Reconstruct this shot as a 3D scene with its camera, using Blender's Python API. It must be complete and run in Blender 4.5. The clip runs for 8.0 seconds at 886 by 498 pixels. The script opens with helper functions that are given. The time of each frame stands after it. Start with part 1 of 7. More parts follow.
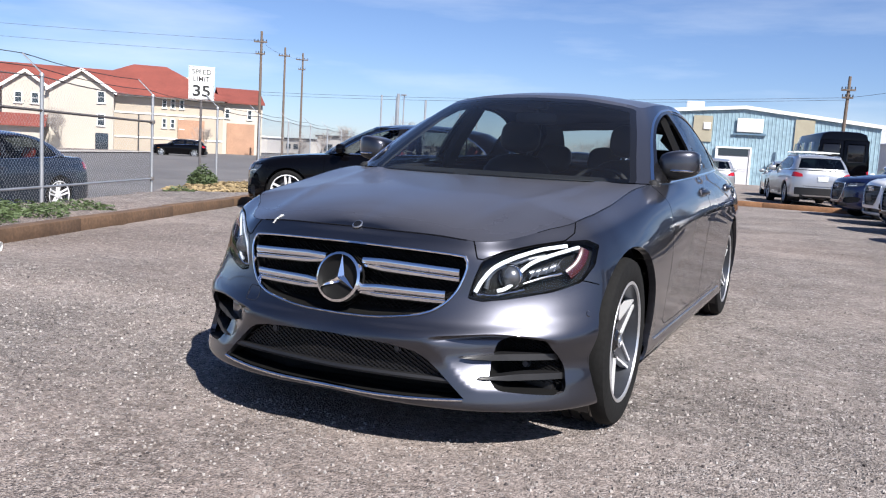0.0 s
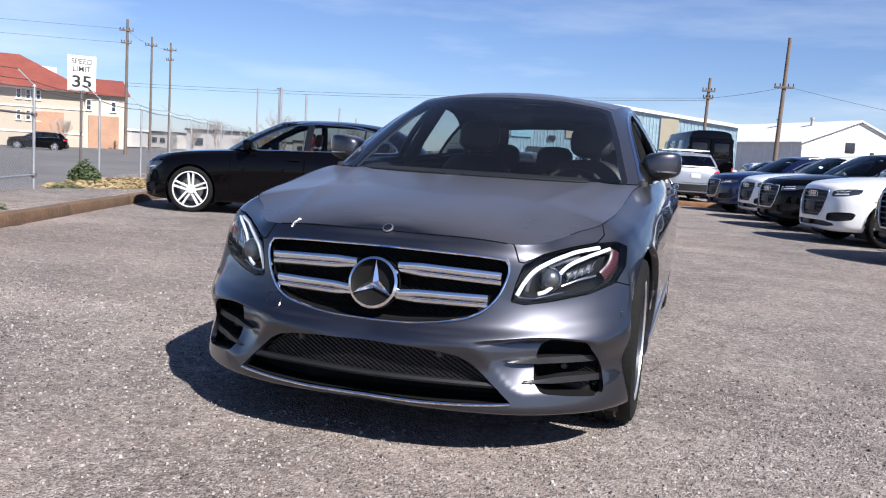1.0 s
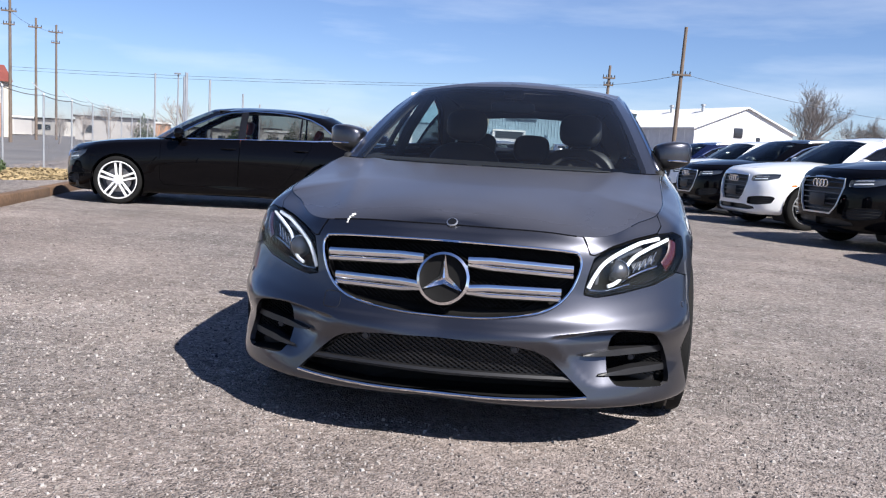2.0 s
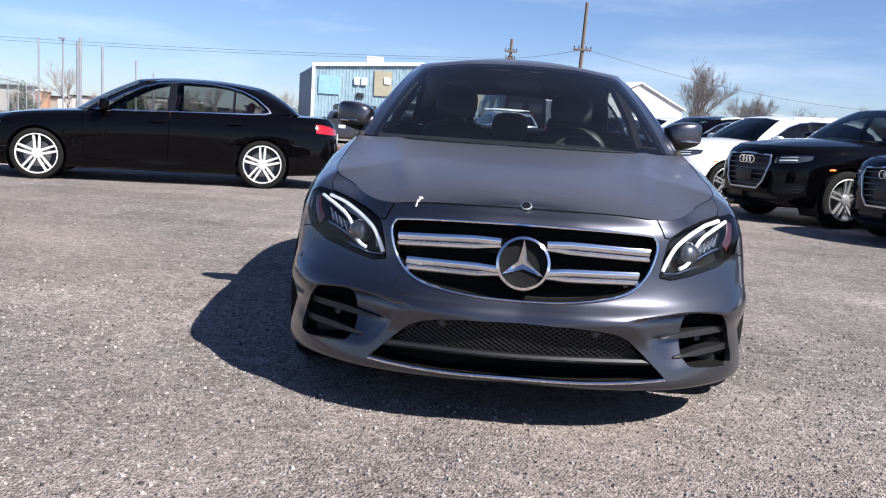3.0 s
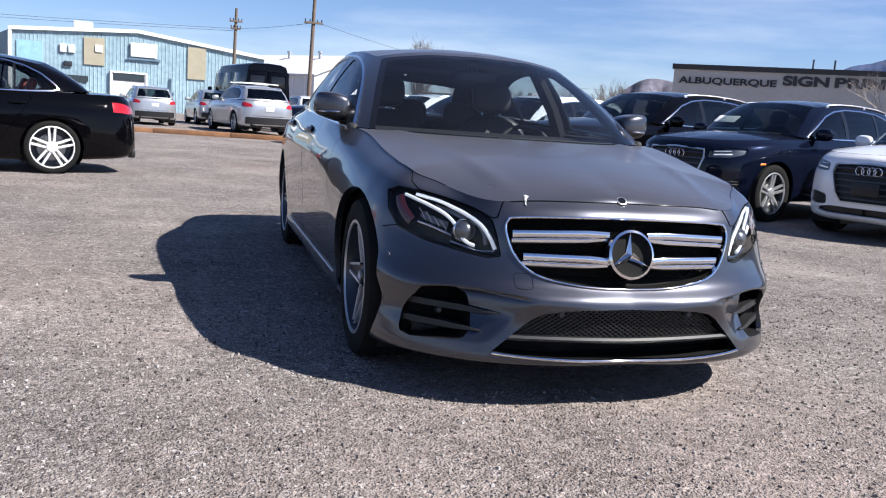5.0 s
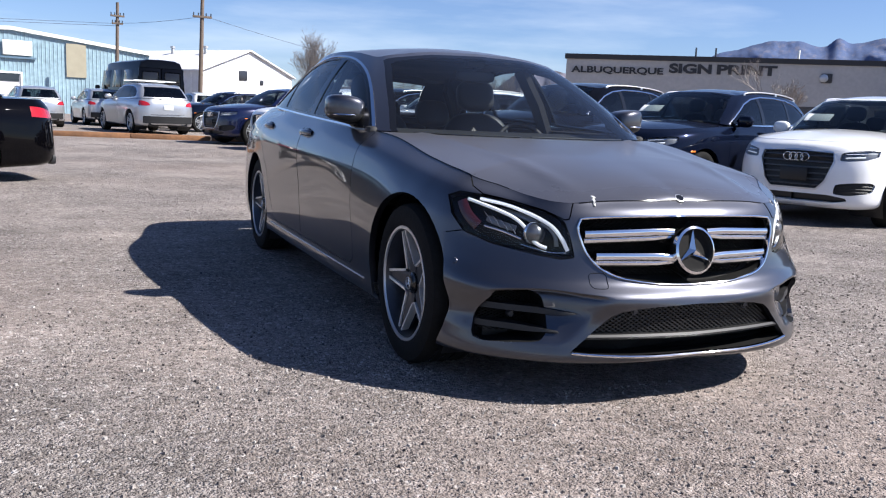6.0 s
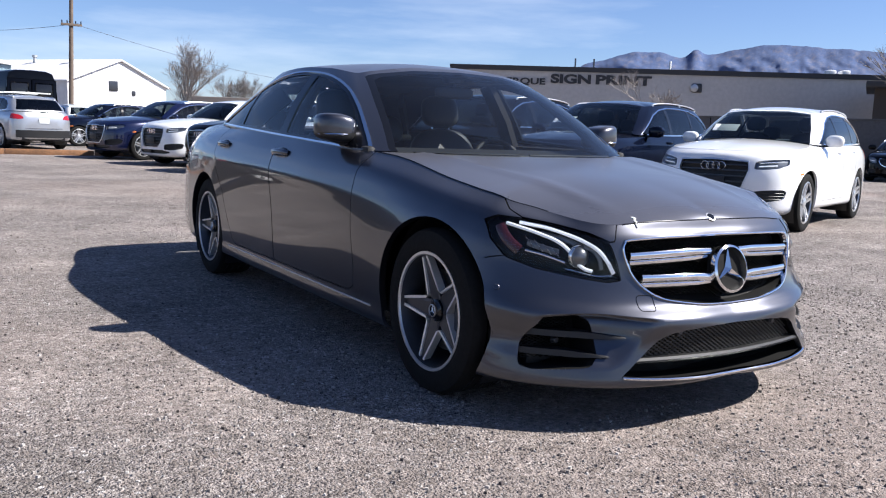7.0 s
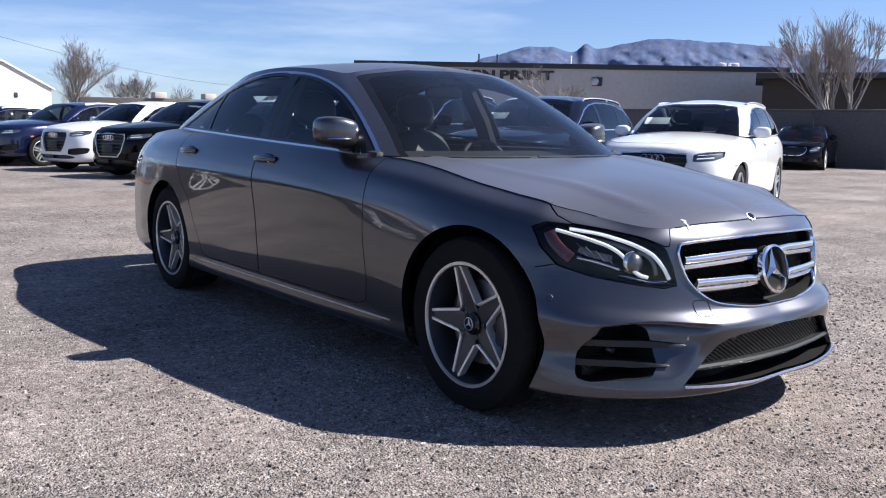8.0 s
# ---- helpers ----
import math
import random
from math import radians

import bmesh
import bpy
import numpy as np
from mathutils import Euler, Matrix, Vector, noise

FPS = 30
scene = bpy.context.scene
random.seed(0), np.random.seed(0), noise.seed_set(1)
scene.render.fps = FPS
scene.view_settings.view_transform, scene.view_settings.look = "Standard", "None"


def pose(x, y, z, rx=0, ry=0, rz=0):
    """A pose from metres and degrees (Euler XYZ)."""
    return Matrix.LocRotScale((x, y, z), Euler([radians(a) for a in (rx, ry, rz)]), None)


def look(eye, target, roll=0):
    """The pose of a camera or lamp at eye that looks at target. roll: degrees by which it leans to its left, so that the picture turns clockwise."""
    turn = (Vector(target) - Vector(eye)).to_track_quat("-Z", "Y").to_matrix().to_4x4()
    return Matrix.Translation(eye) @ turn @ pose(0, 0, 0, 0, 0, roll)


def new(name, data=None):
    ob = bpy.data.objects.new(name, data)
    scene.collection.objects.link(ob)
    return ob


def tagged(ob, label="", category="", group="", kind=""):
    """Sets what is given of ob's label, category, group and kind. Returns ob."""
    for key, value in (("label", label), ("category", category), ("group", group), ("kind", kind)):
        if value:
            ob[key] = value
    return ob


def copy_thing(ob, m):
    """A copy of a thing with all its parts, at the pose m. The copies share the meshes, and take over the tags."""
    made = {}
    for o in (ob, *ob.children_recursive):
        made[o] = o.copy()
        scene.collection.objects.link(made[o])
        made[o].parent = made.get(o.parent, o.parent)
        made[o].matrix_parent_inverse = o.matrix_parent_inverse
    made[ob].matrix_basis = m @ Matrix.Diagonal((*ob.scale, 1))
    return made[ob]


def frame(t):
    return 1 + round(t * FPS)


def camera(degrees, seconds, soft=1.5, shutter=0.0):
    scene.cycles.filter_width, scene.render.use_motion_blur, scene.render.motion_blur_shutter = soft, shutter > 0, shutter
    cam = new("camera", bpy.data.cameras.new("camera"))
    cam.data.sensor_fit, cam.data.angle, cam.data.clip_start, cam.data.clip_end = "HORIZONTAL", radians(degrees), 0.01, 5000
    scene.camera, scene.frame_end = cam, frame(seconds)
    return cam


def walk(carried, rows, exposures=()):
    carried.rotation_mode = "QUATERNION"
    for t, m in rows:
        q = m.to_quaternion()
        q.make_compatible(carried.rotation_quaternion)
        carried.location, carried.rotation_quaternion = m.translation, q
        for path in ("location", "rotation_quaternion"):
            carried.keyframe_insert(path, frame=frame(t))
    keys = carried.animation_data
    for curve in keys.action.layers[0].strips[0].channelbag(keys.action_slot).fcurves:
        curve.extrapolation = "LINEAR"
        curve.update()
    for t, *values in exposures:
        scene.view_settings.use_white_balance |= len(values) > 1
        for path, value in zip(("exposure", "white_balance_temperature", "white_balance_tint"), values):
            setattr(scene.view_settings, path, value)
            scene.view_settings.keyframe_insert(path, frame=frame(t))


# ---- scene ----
cam = camera(55.5, 8.0, soft=1.15)
PATH = [
    (0, (1.661, -3.322, 1.038), (0.789, -1.537, 0.813), 3.2),
    (0.5, (1.393, -3.396, 1.035), (0.649, -1.553, 0.808), 4.0),
    (1, (1.105, -3.496, 1.029), (0.512, -1.598, 0.81), 3.5),
    (1.5, (0.816, -3.554, 1.021), (0.349, -1.623, 0.799), 3.2),
    (3, (-0.1, -3.6, 1.016), (-0.213, -1.624, 0.728), 3.7),
    (3.5, (-0.447, -3.583, 1.023), (-0.387, -1.608, 0.716), 3.8),
    (4, (-0.812, -3.604, 1.031), (-0.616, -1.638, 0.723), 3.4),
    (4.5, (-1.149, -3.598, 1.02), (-0.815, -1.65, 0.711), 3.7),
    (4.7, (-1.288, -3.573, 1.022), (-0.858, -1.644, 0.715), 3.6),
    (5.8, (-1.995, -3.369, 1.032), (-1.258, -1.536, 0.719), 3.8),
    (6, (-2.105, -3.294, 1.034), (-1.32, -1.481, 0.722), 2.6),
    (6.5, (-2.338, -3.104, 1.048), (-1.437, -1.345, 0.743), 3.0),
    (7, (-2.563, -2.904, 1.055), (-1.527, -1.216, 0.776), 2.1),
    (7.5, (-2.738, -2.71, 1.057), (-1.597, -1.09, 0.787), 1.3),
    (8, (-2.881, -2.459, 1.07), (-1.655, -0.904, 0.788), 1.0),
]
walk(cam, [(t, look(eye, target, roll)) for t, eye, target, roll in PATH], exposures=[(0.0, .97), (1.5, 1.0), (3.0, 1.06), (5.0, 1.08), (7.0, 1.12), (8.0, 1.14)])

# ---- sky, sun ----
SUN_TO = Vector((0.598, -0.401, 0.693)).normalized()
world = bpy.data.worlds.new("sky")
scene.world = world
world.use_nodes = True
wn, wl = world.node_tree.nodes, world.node_tree.links
sky = wn.new("ShaderNodeTexSky")
sky.sky_type, sky.sun_disc = "NISHITA", False
sky.sun_elevation, sky.sun_rotation = math.asin(SUN_TO.z), math.atan2(SUN_TO.x, SUN_TO.y)
sky.altitude, sky.air_density, sky.dust_density, sky.ozone_density = 1600, 1.0, 1.1, 3.5
# thin streaks of high cloud
wco = wn.new("ShaderNodeTexCoord")
wmap = wn.new("ShaderNodeMapping")
wmap.inputs["Scale"].default_value = (1.4, 1.4, 9.0)
wmap.inputs["Rotation"].default_value = (0.12, -0.1, 0.3)
wno = wn.new("ShaderNodeTexNoise")
wno.inputs["Scale"].default_value, wno.inputs["Detail"].default_value, wno.inputs["Roughness"].default_value = 1.6, 7, 0.55
wr = wn.new("ShaderNodeMapRange")
wr.inputs["From Min"].default_value, wr.inputs["From Max"].default_value = 0.47, 0.78
wr.inputs["To Max"].default_value = 0.42
wmx = wn.new("ShaderNodeMix")
wmx.data_type = "RGBA"
wmx.inputs["B"].default_value = (11.0, 11.6, 12.4, 1)
wl.new(wco.outputs["Generated"], wmap.inputs[0])
wl.new(wmap.outputs[0], wno.inputs["Vector"])
wl.new(wno.outputs["Fac"], wr.inputs[0])
# the cloud keeps to the lower sky
wsep = wn.new("ShaderNodeSeparateXYZ")
wlow = wn.new("ShaderNodeMapRange")
wlow.inputs["From Min"].default_value, wlow.inputs["From Max"].default_value = 0.34, 0.12
wmul = wn.new("ShaderNodeMath")
wmul.operation = "MULTIPLY"
wtint = wn.new("ShaderNodeMix")
wtint.data_type, wtint.blend_type = "RGBA", "MULTIPLY"
wtint.inputs["Factor"].default_value = 1.0
wtint.inputs["B"].default_value = (.96, 1.0, 1.20, 1)
wl.new(wco.outputs["Generated"], wsep.inputs[0])
wl.new(wsep.outputs[2], wlow.inputs[0])
wl.new(wr.outputs[0], wmul.inputs[0])
wl.new(wlow.outputs[0], wmul.inputs[1])
wl.new(wmul.outputs[0], wmx.inputs["Factor"])
wl.new(sky.outputs[0], wtint.inputs["A"])
wl.new(wtint.outputs["Result"], wmx.inputs["A"])
wl.new(wmx.outputs["Result"], wn["Background"].inputs[0])
wn["Background"].inputs[1].default_value = 0.056
lamp = bpy.data.lights.new("sun", "SUN")
lamp.energy, lamp.angle, lamp.color = 5.0, radians(0.53), (1.0, 0.96, 0.92)
new("sun", lamp).matrix_world = look(SUN_TO * 60, (0, 0, 0))


# ---- materials ----
def link(nt, a, b):
    nt.links.new(a, b)


def noise_node(nt, scale, detail=4, rough=0.5, src=None):
    n = nt.nodes.new("ShaderNodeTexNoise")
    n.inputs["Scale"].default_value, n.inputs["Detail"].default_value, n.inputs["Roughness"].default_value = scale, detail, rough
    if src is None:
        src = nt.nodes.new("ShaderNodeTexCoord").outputs["Object"]
    link(nt, src, n.inputs["Vector"])
    return n


def ranged(nt, src, a, b, c, d):
    n = nt.nodes.new("ShaderNodeMapRange")
    for k, v in zip(("From Min", "From Max", "To Min", "To Max"), (a, b, c, d)):
        n.inputs[k].default_value = v
    link(nt, src, n.inputs[0])
    return n.outputs[0]


def mixed(nt, fac, a, b, mode="MIX"):
    n = nt.nodes.new("ShaderNodeMix")
    n.data_type, n.blend_type = "RGBA", mode
    for key, v in (("Factor", fac), ("A", a), ("B", b)):
        if isinstance(v, (int, float)):
            n.inputs[key].default_value = v if key == "Factor" else (v, v, v, 1)
        elif isinstance(v, tuple):
            n.inputs[key].default_value = (*v, 1)
        else:
            link(nt, v, n.inputs[key])
    return n.outputs["Result"]


def bumped(nt, bsdf, height, strength, dist=0.01):
    n = nt.nodes.new("ShaderNodeBump")
    n.inputs["Strength"].default_value, n.inputs["Distance"].default_value = strength, dist
    link(nt, height, n.inputs["Height"])
    link(nt, n.outputs[0], bsdf.inputs["Normal"])


def material(name, color, rough=0.5, metal=0.0, vary=0.12, fine=60.0, coarse=2.5, bump=0.0, coat=0.0, rvary=0.1, spec=0.5, objvary=0.0):
    m = bpy.data.materials.new(name)
    m.use_nodes = True
    nt = m.node_tree
    b = nt.nodes["Principled BSDF"]
    b.inputs["Metallic"].default_value = metal
    b.inputs["Specular IOR Level"].default_value = spec
    b.inputs["Coat Weight"].default_value = coat
    b.inputs["Coat Roughness"].default_value = 0.03
    n1, n2 = noise_node(nt, fine, 4), noise_node(nt, coarse, 6, 0.6)
    c = mixed(nt, 1.0, color, ranged(nt, n1.outputs["Fac"], 0.25, 0.75, 1 - vary, 1 + vary), "MULTIPLY")
    c = mixed(nt, 1.0, c, ranged(nt, n2.outputs["Fac"], 0.25, 0.75, 1 - vary, 1 + vary), "MULTIPLY")
    if objvary:
        oi = nt.nodes.new("ShaderNodeObjectInfo")
        c = mixed(nt, 1.0, c, ranged(nt, oi.outputs["Random"], 0, 1, 1 - objvary, 1 + objvary), "MULTIPLY")
    link(nt, c, b.inputs["Base Color"])
    link(nt, ranged(nt, n2.outputs["Fac"], 0.3, 0.7, max(0.0, rough - rvary * rough), rough + rvary * rough), b.inputs["Roughness"])
    if bump:
        bumped(nt, b, n1.outputs["Fac"], bump)
    return m


def car_paint(name, color, flake=0.5, rough=0.32, dust=0.0, dustcol=(0.42, 0.37, 0.31), coat=1.5, spread=0.0):
    """Clear-coated metallic paint; a thin even film of dust and fine specks lie on faces that look up."""
    m = bpy.data.materials.new(name)
    m.use_nodes = True
    nt = m.node_tree
    b = nt.nodes["Principled BSDF"]
    b.inputs["Metallic"].default_value = flake
    b.inputs["Coat Weight"].default_value, b.inputs["Coat Roughness"].default_value = 1.0, 0.015
    b.inputs["Coat IOR"].default_value = coat
    n1 = noise_node(nt, 900, 2)
    c = mixed(nt, 1.0, color, ranged(nt, n1.outputs["Fac"], 0.3, 0.7, 0.88, 1.12), "MULTIPLY")
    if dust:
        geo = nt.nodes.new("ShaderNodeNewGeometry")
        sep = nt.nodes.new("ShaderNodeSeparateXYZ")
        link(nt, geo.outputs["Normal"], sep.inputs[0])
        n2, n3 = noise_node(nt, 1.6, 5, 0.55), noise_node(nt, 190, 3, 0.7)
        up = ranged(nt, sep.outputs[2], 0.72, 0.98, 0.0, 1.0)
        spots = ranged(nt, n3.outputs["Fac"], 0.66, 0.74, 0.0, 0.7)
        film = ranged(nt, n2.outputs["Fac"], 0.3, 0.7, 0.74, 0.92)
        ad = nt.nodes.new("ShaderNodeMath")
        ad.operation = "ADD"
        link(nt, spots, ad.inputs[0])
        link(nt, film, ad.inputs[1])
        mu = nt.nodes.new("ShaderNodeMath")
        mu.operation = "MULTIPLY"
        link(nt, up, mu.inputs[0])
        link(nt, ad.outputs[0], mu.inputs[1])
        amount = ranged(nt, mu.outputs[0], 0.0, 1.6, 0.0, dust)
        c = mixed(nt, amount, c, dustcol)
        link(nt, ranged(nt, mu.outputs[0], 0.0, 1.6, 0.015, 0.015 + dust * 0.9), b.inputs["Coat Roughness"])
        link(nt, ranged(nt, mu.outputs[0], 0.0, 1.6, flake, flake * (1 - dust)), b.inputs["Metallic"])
    link(nt, c, b.inputs["Base Color"])
    b.inputs["Roughness"].default_value = rough
    if max(color) < 0.03:
        b.inputs["Specular IOR Level"].default_value = 0.0
    if spread:
        # part of the flakes lie unevenly and scatter the light more widely
        f = nt.nodes.new("ShaderNodeBsdfPrincipled")
        mx = nt.nodes.new("ShaderNodeMixShader")
        f.inputs["Metallic"].default_value, f.inputs["Roughness"].default_value = flake, 0.62
        f.inputs["Coat Weight"].default_value, f.inputs["Coat IOR"].default_value, f.inputs["Coat Roughness"].default_value = 1.0, coat, 0.03
        link(nt, c, f.inputs["Base Color"])
        mx.inputs[0].default_value = spread
        link(nt, b.outputs[0], mx.inputs[1])
        link(nt, f.outputs[0], mx.inputs[2])
        link(nt, mx.outputs[0], nt.nodes["Material Output"].inputs[0])
    return m


def glass(name, tint, gloss=1.5, rough=0.0, film=0.0):
    """A thin pane: tinted see-through, with a Fresnel reflection and, with film, a veil of dust."""
    m = bpy.data.materials.new(name)
    m.use_nodes = True
    nt = m.node_tree
    nt.nodes.remove(nt.nodes["Principled BSDF"])
    tr, gl, mx = nt.nodes.new("ShaderNodeBsdfTransparent"), nt.nodes.new("ShaderNodeBsdfGlossy"), nt.nodes.new("ShaderNodeMixShader")
    lw = nt.nodes.new("ShaderNodeLayerWeight")
    lw.inputs[0].default_value = 0.5
    pw = nt.nodes.new("ShaderNodeMath")
    pw.operation = "POWER"
    pw.inputs[1].default_value = 5.0
    link(nt, lw.outputs["Facing"], pw.inputs[0])
    f0 = ((gloss - 1) / (gloss + 1)) ** 2
    tr.inputs[0].default_value = (*tint, 1)
    gl.inputs["Roughness"].default_value = rough
    link(nt, ranged(nt, pw.outputs[0], 0, 1, f0 * 1.5, 0.95), mx.inputs[0])
    link(nt, tr.outputs[0], mx.inputs[1])
    link(nt, gl.outputs[0], mx.inputs[2])
    out = mx.outputs[0]
    if film:
        df, mf_ = nt.nodes.new("ShaderNodeBsdfDiffuse"), nt.nodes.new("ShaderNodeMixShader")
        df.inputs[0].default_value = (0.5, 0.47, 0.45, 1)
        link(nt, ranged(nt, noise_node(nt, 5.0, 6, 0.6).outputs["Fac"], 0.3, 0.7, film * 0.7, film * 1.3), mf_.inputs[0])
        link(nt, out, mf_.inputs[1])
        link(nt, df.outputs[0], mf_.inputs[2])
        out = mf_.outputs[0]
    link(nt, out, nt.nodes["Material Output"].inputs[0])
    return m


def lit(name, color, strength):
    m = material(name, color, 0.25, vary=0.03)
    b = m.node_tree.nodes["Principled BSDF"]
    b.inputs["Emission Color"].default_value, b.inputs["Emission Strength"].default_value = (*color, 1), strength
    return m


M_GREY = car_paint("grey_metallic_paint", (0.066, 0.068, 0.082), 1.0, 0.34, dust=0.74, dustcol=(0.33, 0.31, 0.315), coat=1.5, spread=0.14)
M_BLACKP = car_paint("black_paint", (0.0015, 0.0014, 0.002), 0.0, 0.25, dust=0.01, coat=1.28)
M_NAVYP = car_paint("dark_blue_black_paint", (0.003, 0.005, 0.014), 0.2, 0.25, dust=0.02, coat=1.34)
M_BLUEP = car_paint("blue_paint", (0.004, 0.008, 0.042), 0.4, 0.25, dust=0.06)
M_WHITEP = car_paint("white_paint", (0.78, 0.79, 0.80), 0.0, 0.3, dust=0.05)
M_SILVERP = car_paint("silver_paint", (0.50, 0.51, 0.53), 0.7, 0.3, dust=0.05)
M_DKGREYP = car_paint("dark_grey_paint", (0.05, 0.048, 0.05), 0.5, 0.3, dust=0.2)
M_STEELP = car_paint("steel_blue_paint", (0.020, 0.032, 0.050), 0.5, 0.35, dust=0.1)
M_CHROME = material("chrome", (0.85, 0.85, 0.86), 0.07, 1.0, vary=0.02)
M_SATIN = material("satin_silver", (0.62, 0.62, 0.63), 0.38, 1.0, vary=0.04)
M_DARKMETAL = material("dark_grey_alloy", (0.065, 0.07, 0.082), 0.33, 0.7, vary=0.06)
M_BRIGHTRIM = material("machined_alloy", (0.74, 0.74, 0.75), 0.34, 0.55, vary=0.04, fine=200)
M_SILVERRIM = material("silver_alloy", (0.60, 0.61, 0.63), 0.3, 0.75, vary=0.04)
M_PALERIM = material("pale_silver_alloy", (0.80, 0.80, 0.80), 0.4, 0.25, vary=0.03)
M_TYRE = material("tyre_rubber", (0.010, 0.010, 0.010), 0.85, 0.0, vary=0.2, bump=0.15, spec=0.15)
M_BLACKPL = material("black_plastic", (0.009, 0.009, 0.010), 0.46, 0.0, vary=0.12)
M_DEEPBLK = material("matt_black_plastic", (0.006, 0.006, 0.006), 0.7, 0.0, vary=0.12, spec=0.15)
M_GLOSSBLK = material("gloss_black", (0.008, 0.008, 0.009), 0.08, 0.0, vary=0.02)
M_CABIN = material("dark_cabin_trim", (0.012, 0.012, 0.013), 0.7, 0.0, vary=0.2)
M_SEATBLK = material("black_leather", (0.02, 0.02, 0.021), 0.5, 0.0, vary=0.15, bump=0.1)
M_SEATRED = material("red_brown_leather", (0.32, 0.05, 0.035), 0.5, 0.0, vary=0.15, bump=0.1)
M_GLASS = glass("tinted_glass", (0.80, 0.85, 0.86))
M_DARKGLASS = glass("dark_tinted_glass", (0.16, 0.19, 0.20))
M_CLEAR = glass("clear_lens", (0.93, 0.95, 0.96), 1.30)
# the guides are unlit; a faint glow stands in for sunlight they catch
M_GLOWGUIDE = lit("light_guide", (0.85, 0.87, 0.90), 0.10)
M_SALOONGLASS = glass("saloon_glass", (0.50, 0.52, 0.52), 1.35)
M_SALOONSCREEN = glass("grey_car_windscreen", (0.70, 0.74, 0.75), film=0.007)
M_SCREEN = glass("windscreen_glass", (0.52, 0.57, 0.57))
M_LAMPGREY = material("lamp_bezel", (0.16, 0.165, 0.175), 0.28, 0.8, vary=0.1, fine=40)
M_REFLECT = material("lamp_reflector", (0.8, 0.8, 0.82), 0.12, 1.0, vary=0.05)
M_AMBER = material("red_amber_reflector", (0.045, 0.005, 0.005), 0.25, coat=0.6, vary=0.08)
M_ORANGE = material("orange_marker", (0.85, 0.22, 0.02), 0.2, coat=0.6, vary=0.05)
M_REDLAMP = material("red_tail_lamp", (0.33, 0.007, 0.011), 0.12, coat=1.0, vary=0.1)
M_PLATE = material("plate_bars", (0.55, 0.58, 0.58), 0.5, vary=0.1)
M_PAPER = material("paper_sheet", (0.85, 0.86, 0.84), 0.7, vary=0.05)
M_DISC = material("brake_disc", (0.35, 0.34, 0.33), 0.35, 0.9, vary=0.1, fine=120)
# ---- building helpers ----
def as_mesh(name, bm, mats, smooth=True, angle=40):
    me = bpy.data.meshes.new(name)
    bm.normal_update()
    bm.to_mesh(me)
    bm.free()
    for m in (mats if isinstance(mats, (list, tuple)) else [mats]):
        me.materials.append(m)
    if smooth:
        me.shade_smooth()
        me.set_sharp_from_angle(angle=radians(angle))
    return me


def part(name, bm, mat, parent, label="", m=None, smooth=True, angle=40):
    ob = new(name, as_mesh(name, bm, mat, smooth, angle))
    ob.parent = parent
    if m is not None:
        ob.matrix_local = m
    if label:
        ob["label"] = label
    return ob


def thing(name, label, category, m=None, group="", kind=""):
    ob = new(name)
    if m is not None:
        ob.matrix_world = m
    return tagged(ob, label, category, group, kind)


def solid(name, bm, mat, label, category, m=None, group="", kind="", smooth=True, angle=40):
    ob = new(name, as_mesh(name, bm, mat, smooth, angle))
    if m is not None:
        ob.matrix_world = m
    return tagged(ob, label, category, group, kind)


def block(sx, sy, sz, at=(0, 0, 0), bevel=0.0, seg=2, bm=None, rot=None):
    """A box of the given size with its middle at the given place, with rounded edges."""
    own = bmesh.new()
    bmesh.ops.create_cube(own, size=1, matrix=Matrix.Diagonal((sx, sy, sz, 1)))
    if bevel:
        bmesh.ops.bevel(own, geom=own.edges[:], offset=bevel, segments=seg, affect="EDGES", profile=0.5)
    own.transform(Matrix.Translation(at) @ (rot or Matrix.Identity(4)))
    return merged(bm, own)


def merged(bm, own):
    if bm is None:
        return own
    me = bpy.data.meshes.new("tmp")
    own.to_mesh(me)
    own.free()
    bm.from_mesh(me)
    bpy.data.meshes.remove(me)
    return bm


def rod(a, b, r, r2=None, n=8, bm=None):
    """A tapered round bar from a to b."""
    a, b = Vector(a), Vector(b)
    bm = bm or bmesh.new()
    r2 = r if r2 is None else r2
    w = (b - a).normalized()
    u = w.orthogonal().normalized()
    v = w.cross(u)
    A, B = [], []
    for i in range(n):
        d = u * math.cos(2 * math.pi * i / n) + v * math.sin(2 * math.pi * i / n)
        A.append(bm.verts.new(a + d * r))
        B.append(bm.verts.new(b + d * r2))
    for i in range(n):
        j = (i + 1) % n
        bm.faces.new((A[i], A[j], B[j], B[i]))
    bm.faces.new(A[::-1])
    bm.faces.new(B)
    return bm


def lathe(profile, n=48, bm=None, closed=False):
    """Turn a profile of (radius, height along x) round the x axis."""
    own = bmesh.new()
    rings = []
    for i in range(n):
        a = 2 * math.pi * i / n
        rings.append([own.verts.new((h, r * math.cos(a), r * math.sin(a))) for r, h in profile])
    k = len(profile)
    for i in range(n):
        p, q = rings[i], rings[(i + 1) % n]
        for j in range(k if closed else k - 1):
            l = (j + 1) % k
            own.faces.new((p[j], p[l], q[l], q[j]))
    bmesh.ops.recalc_face_normals(own, faces=own.faces[:])
    return merged(bm, own)


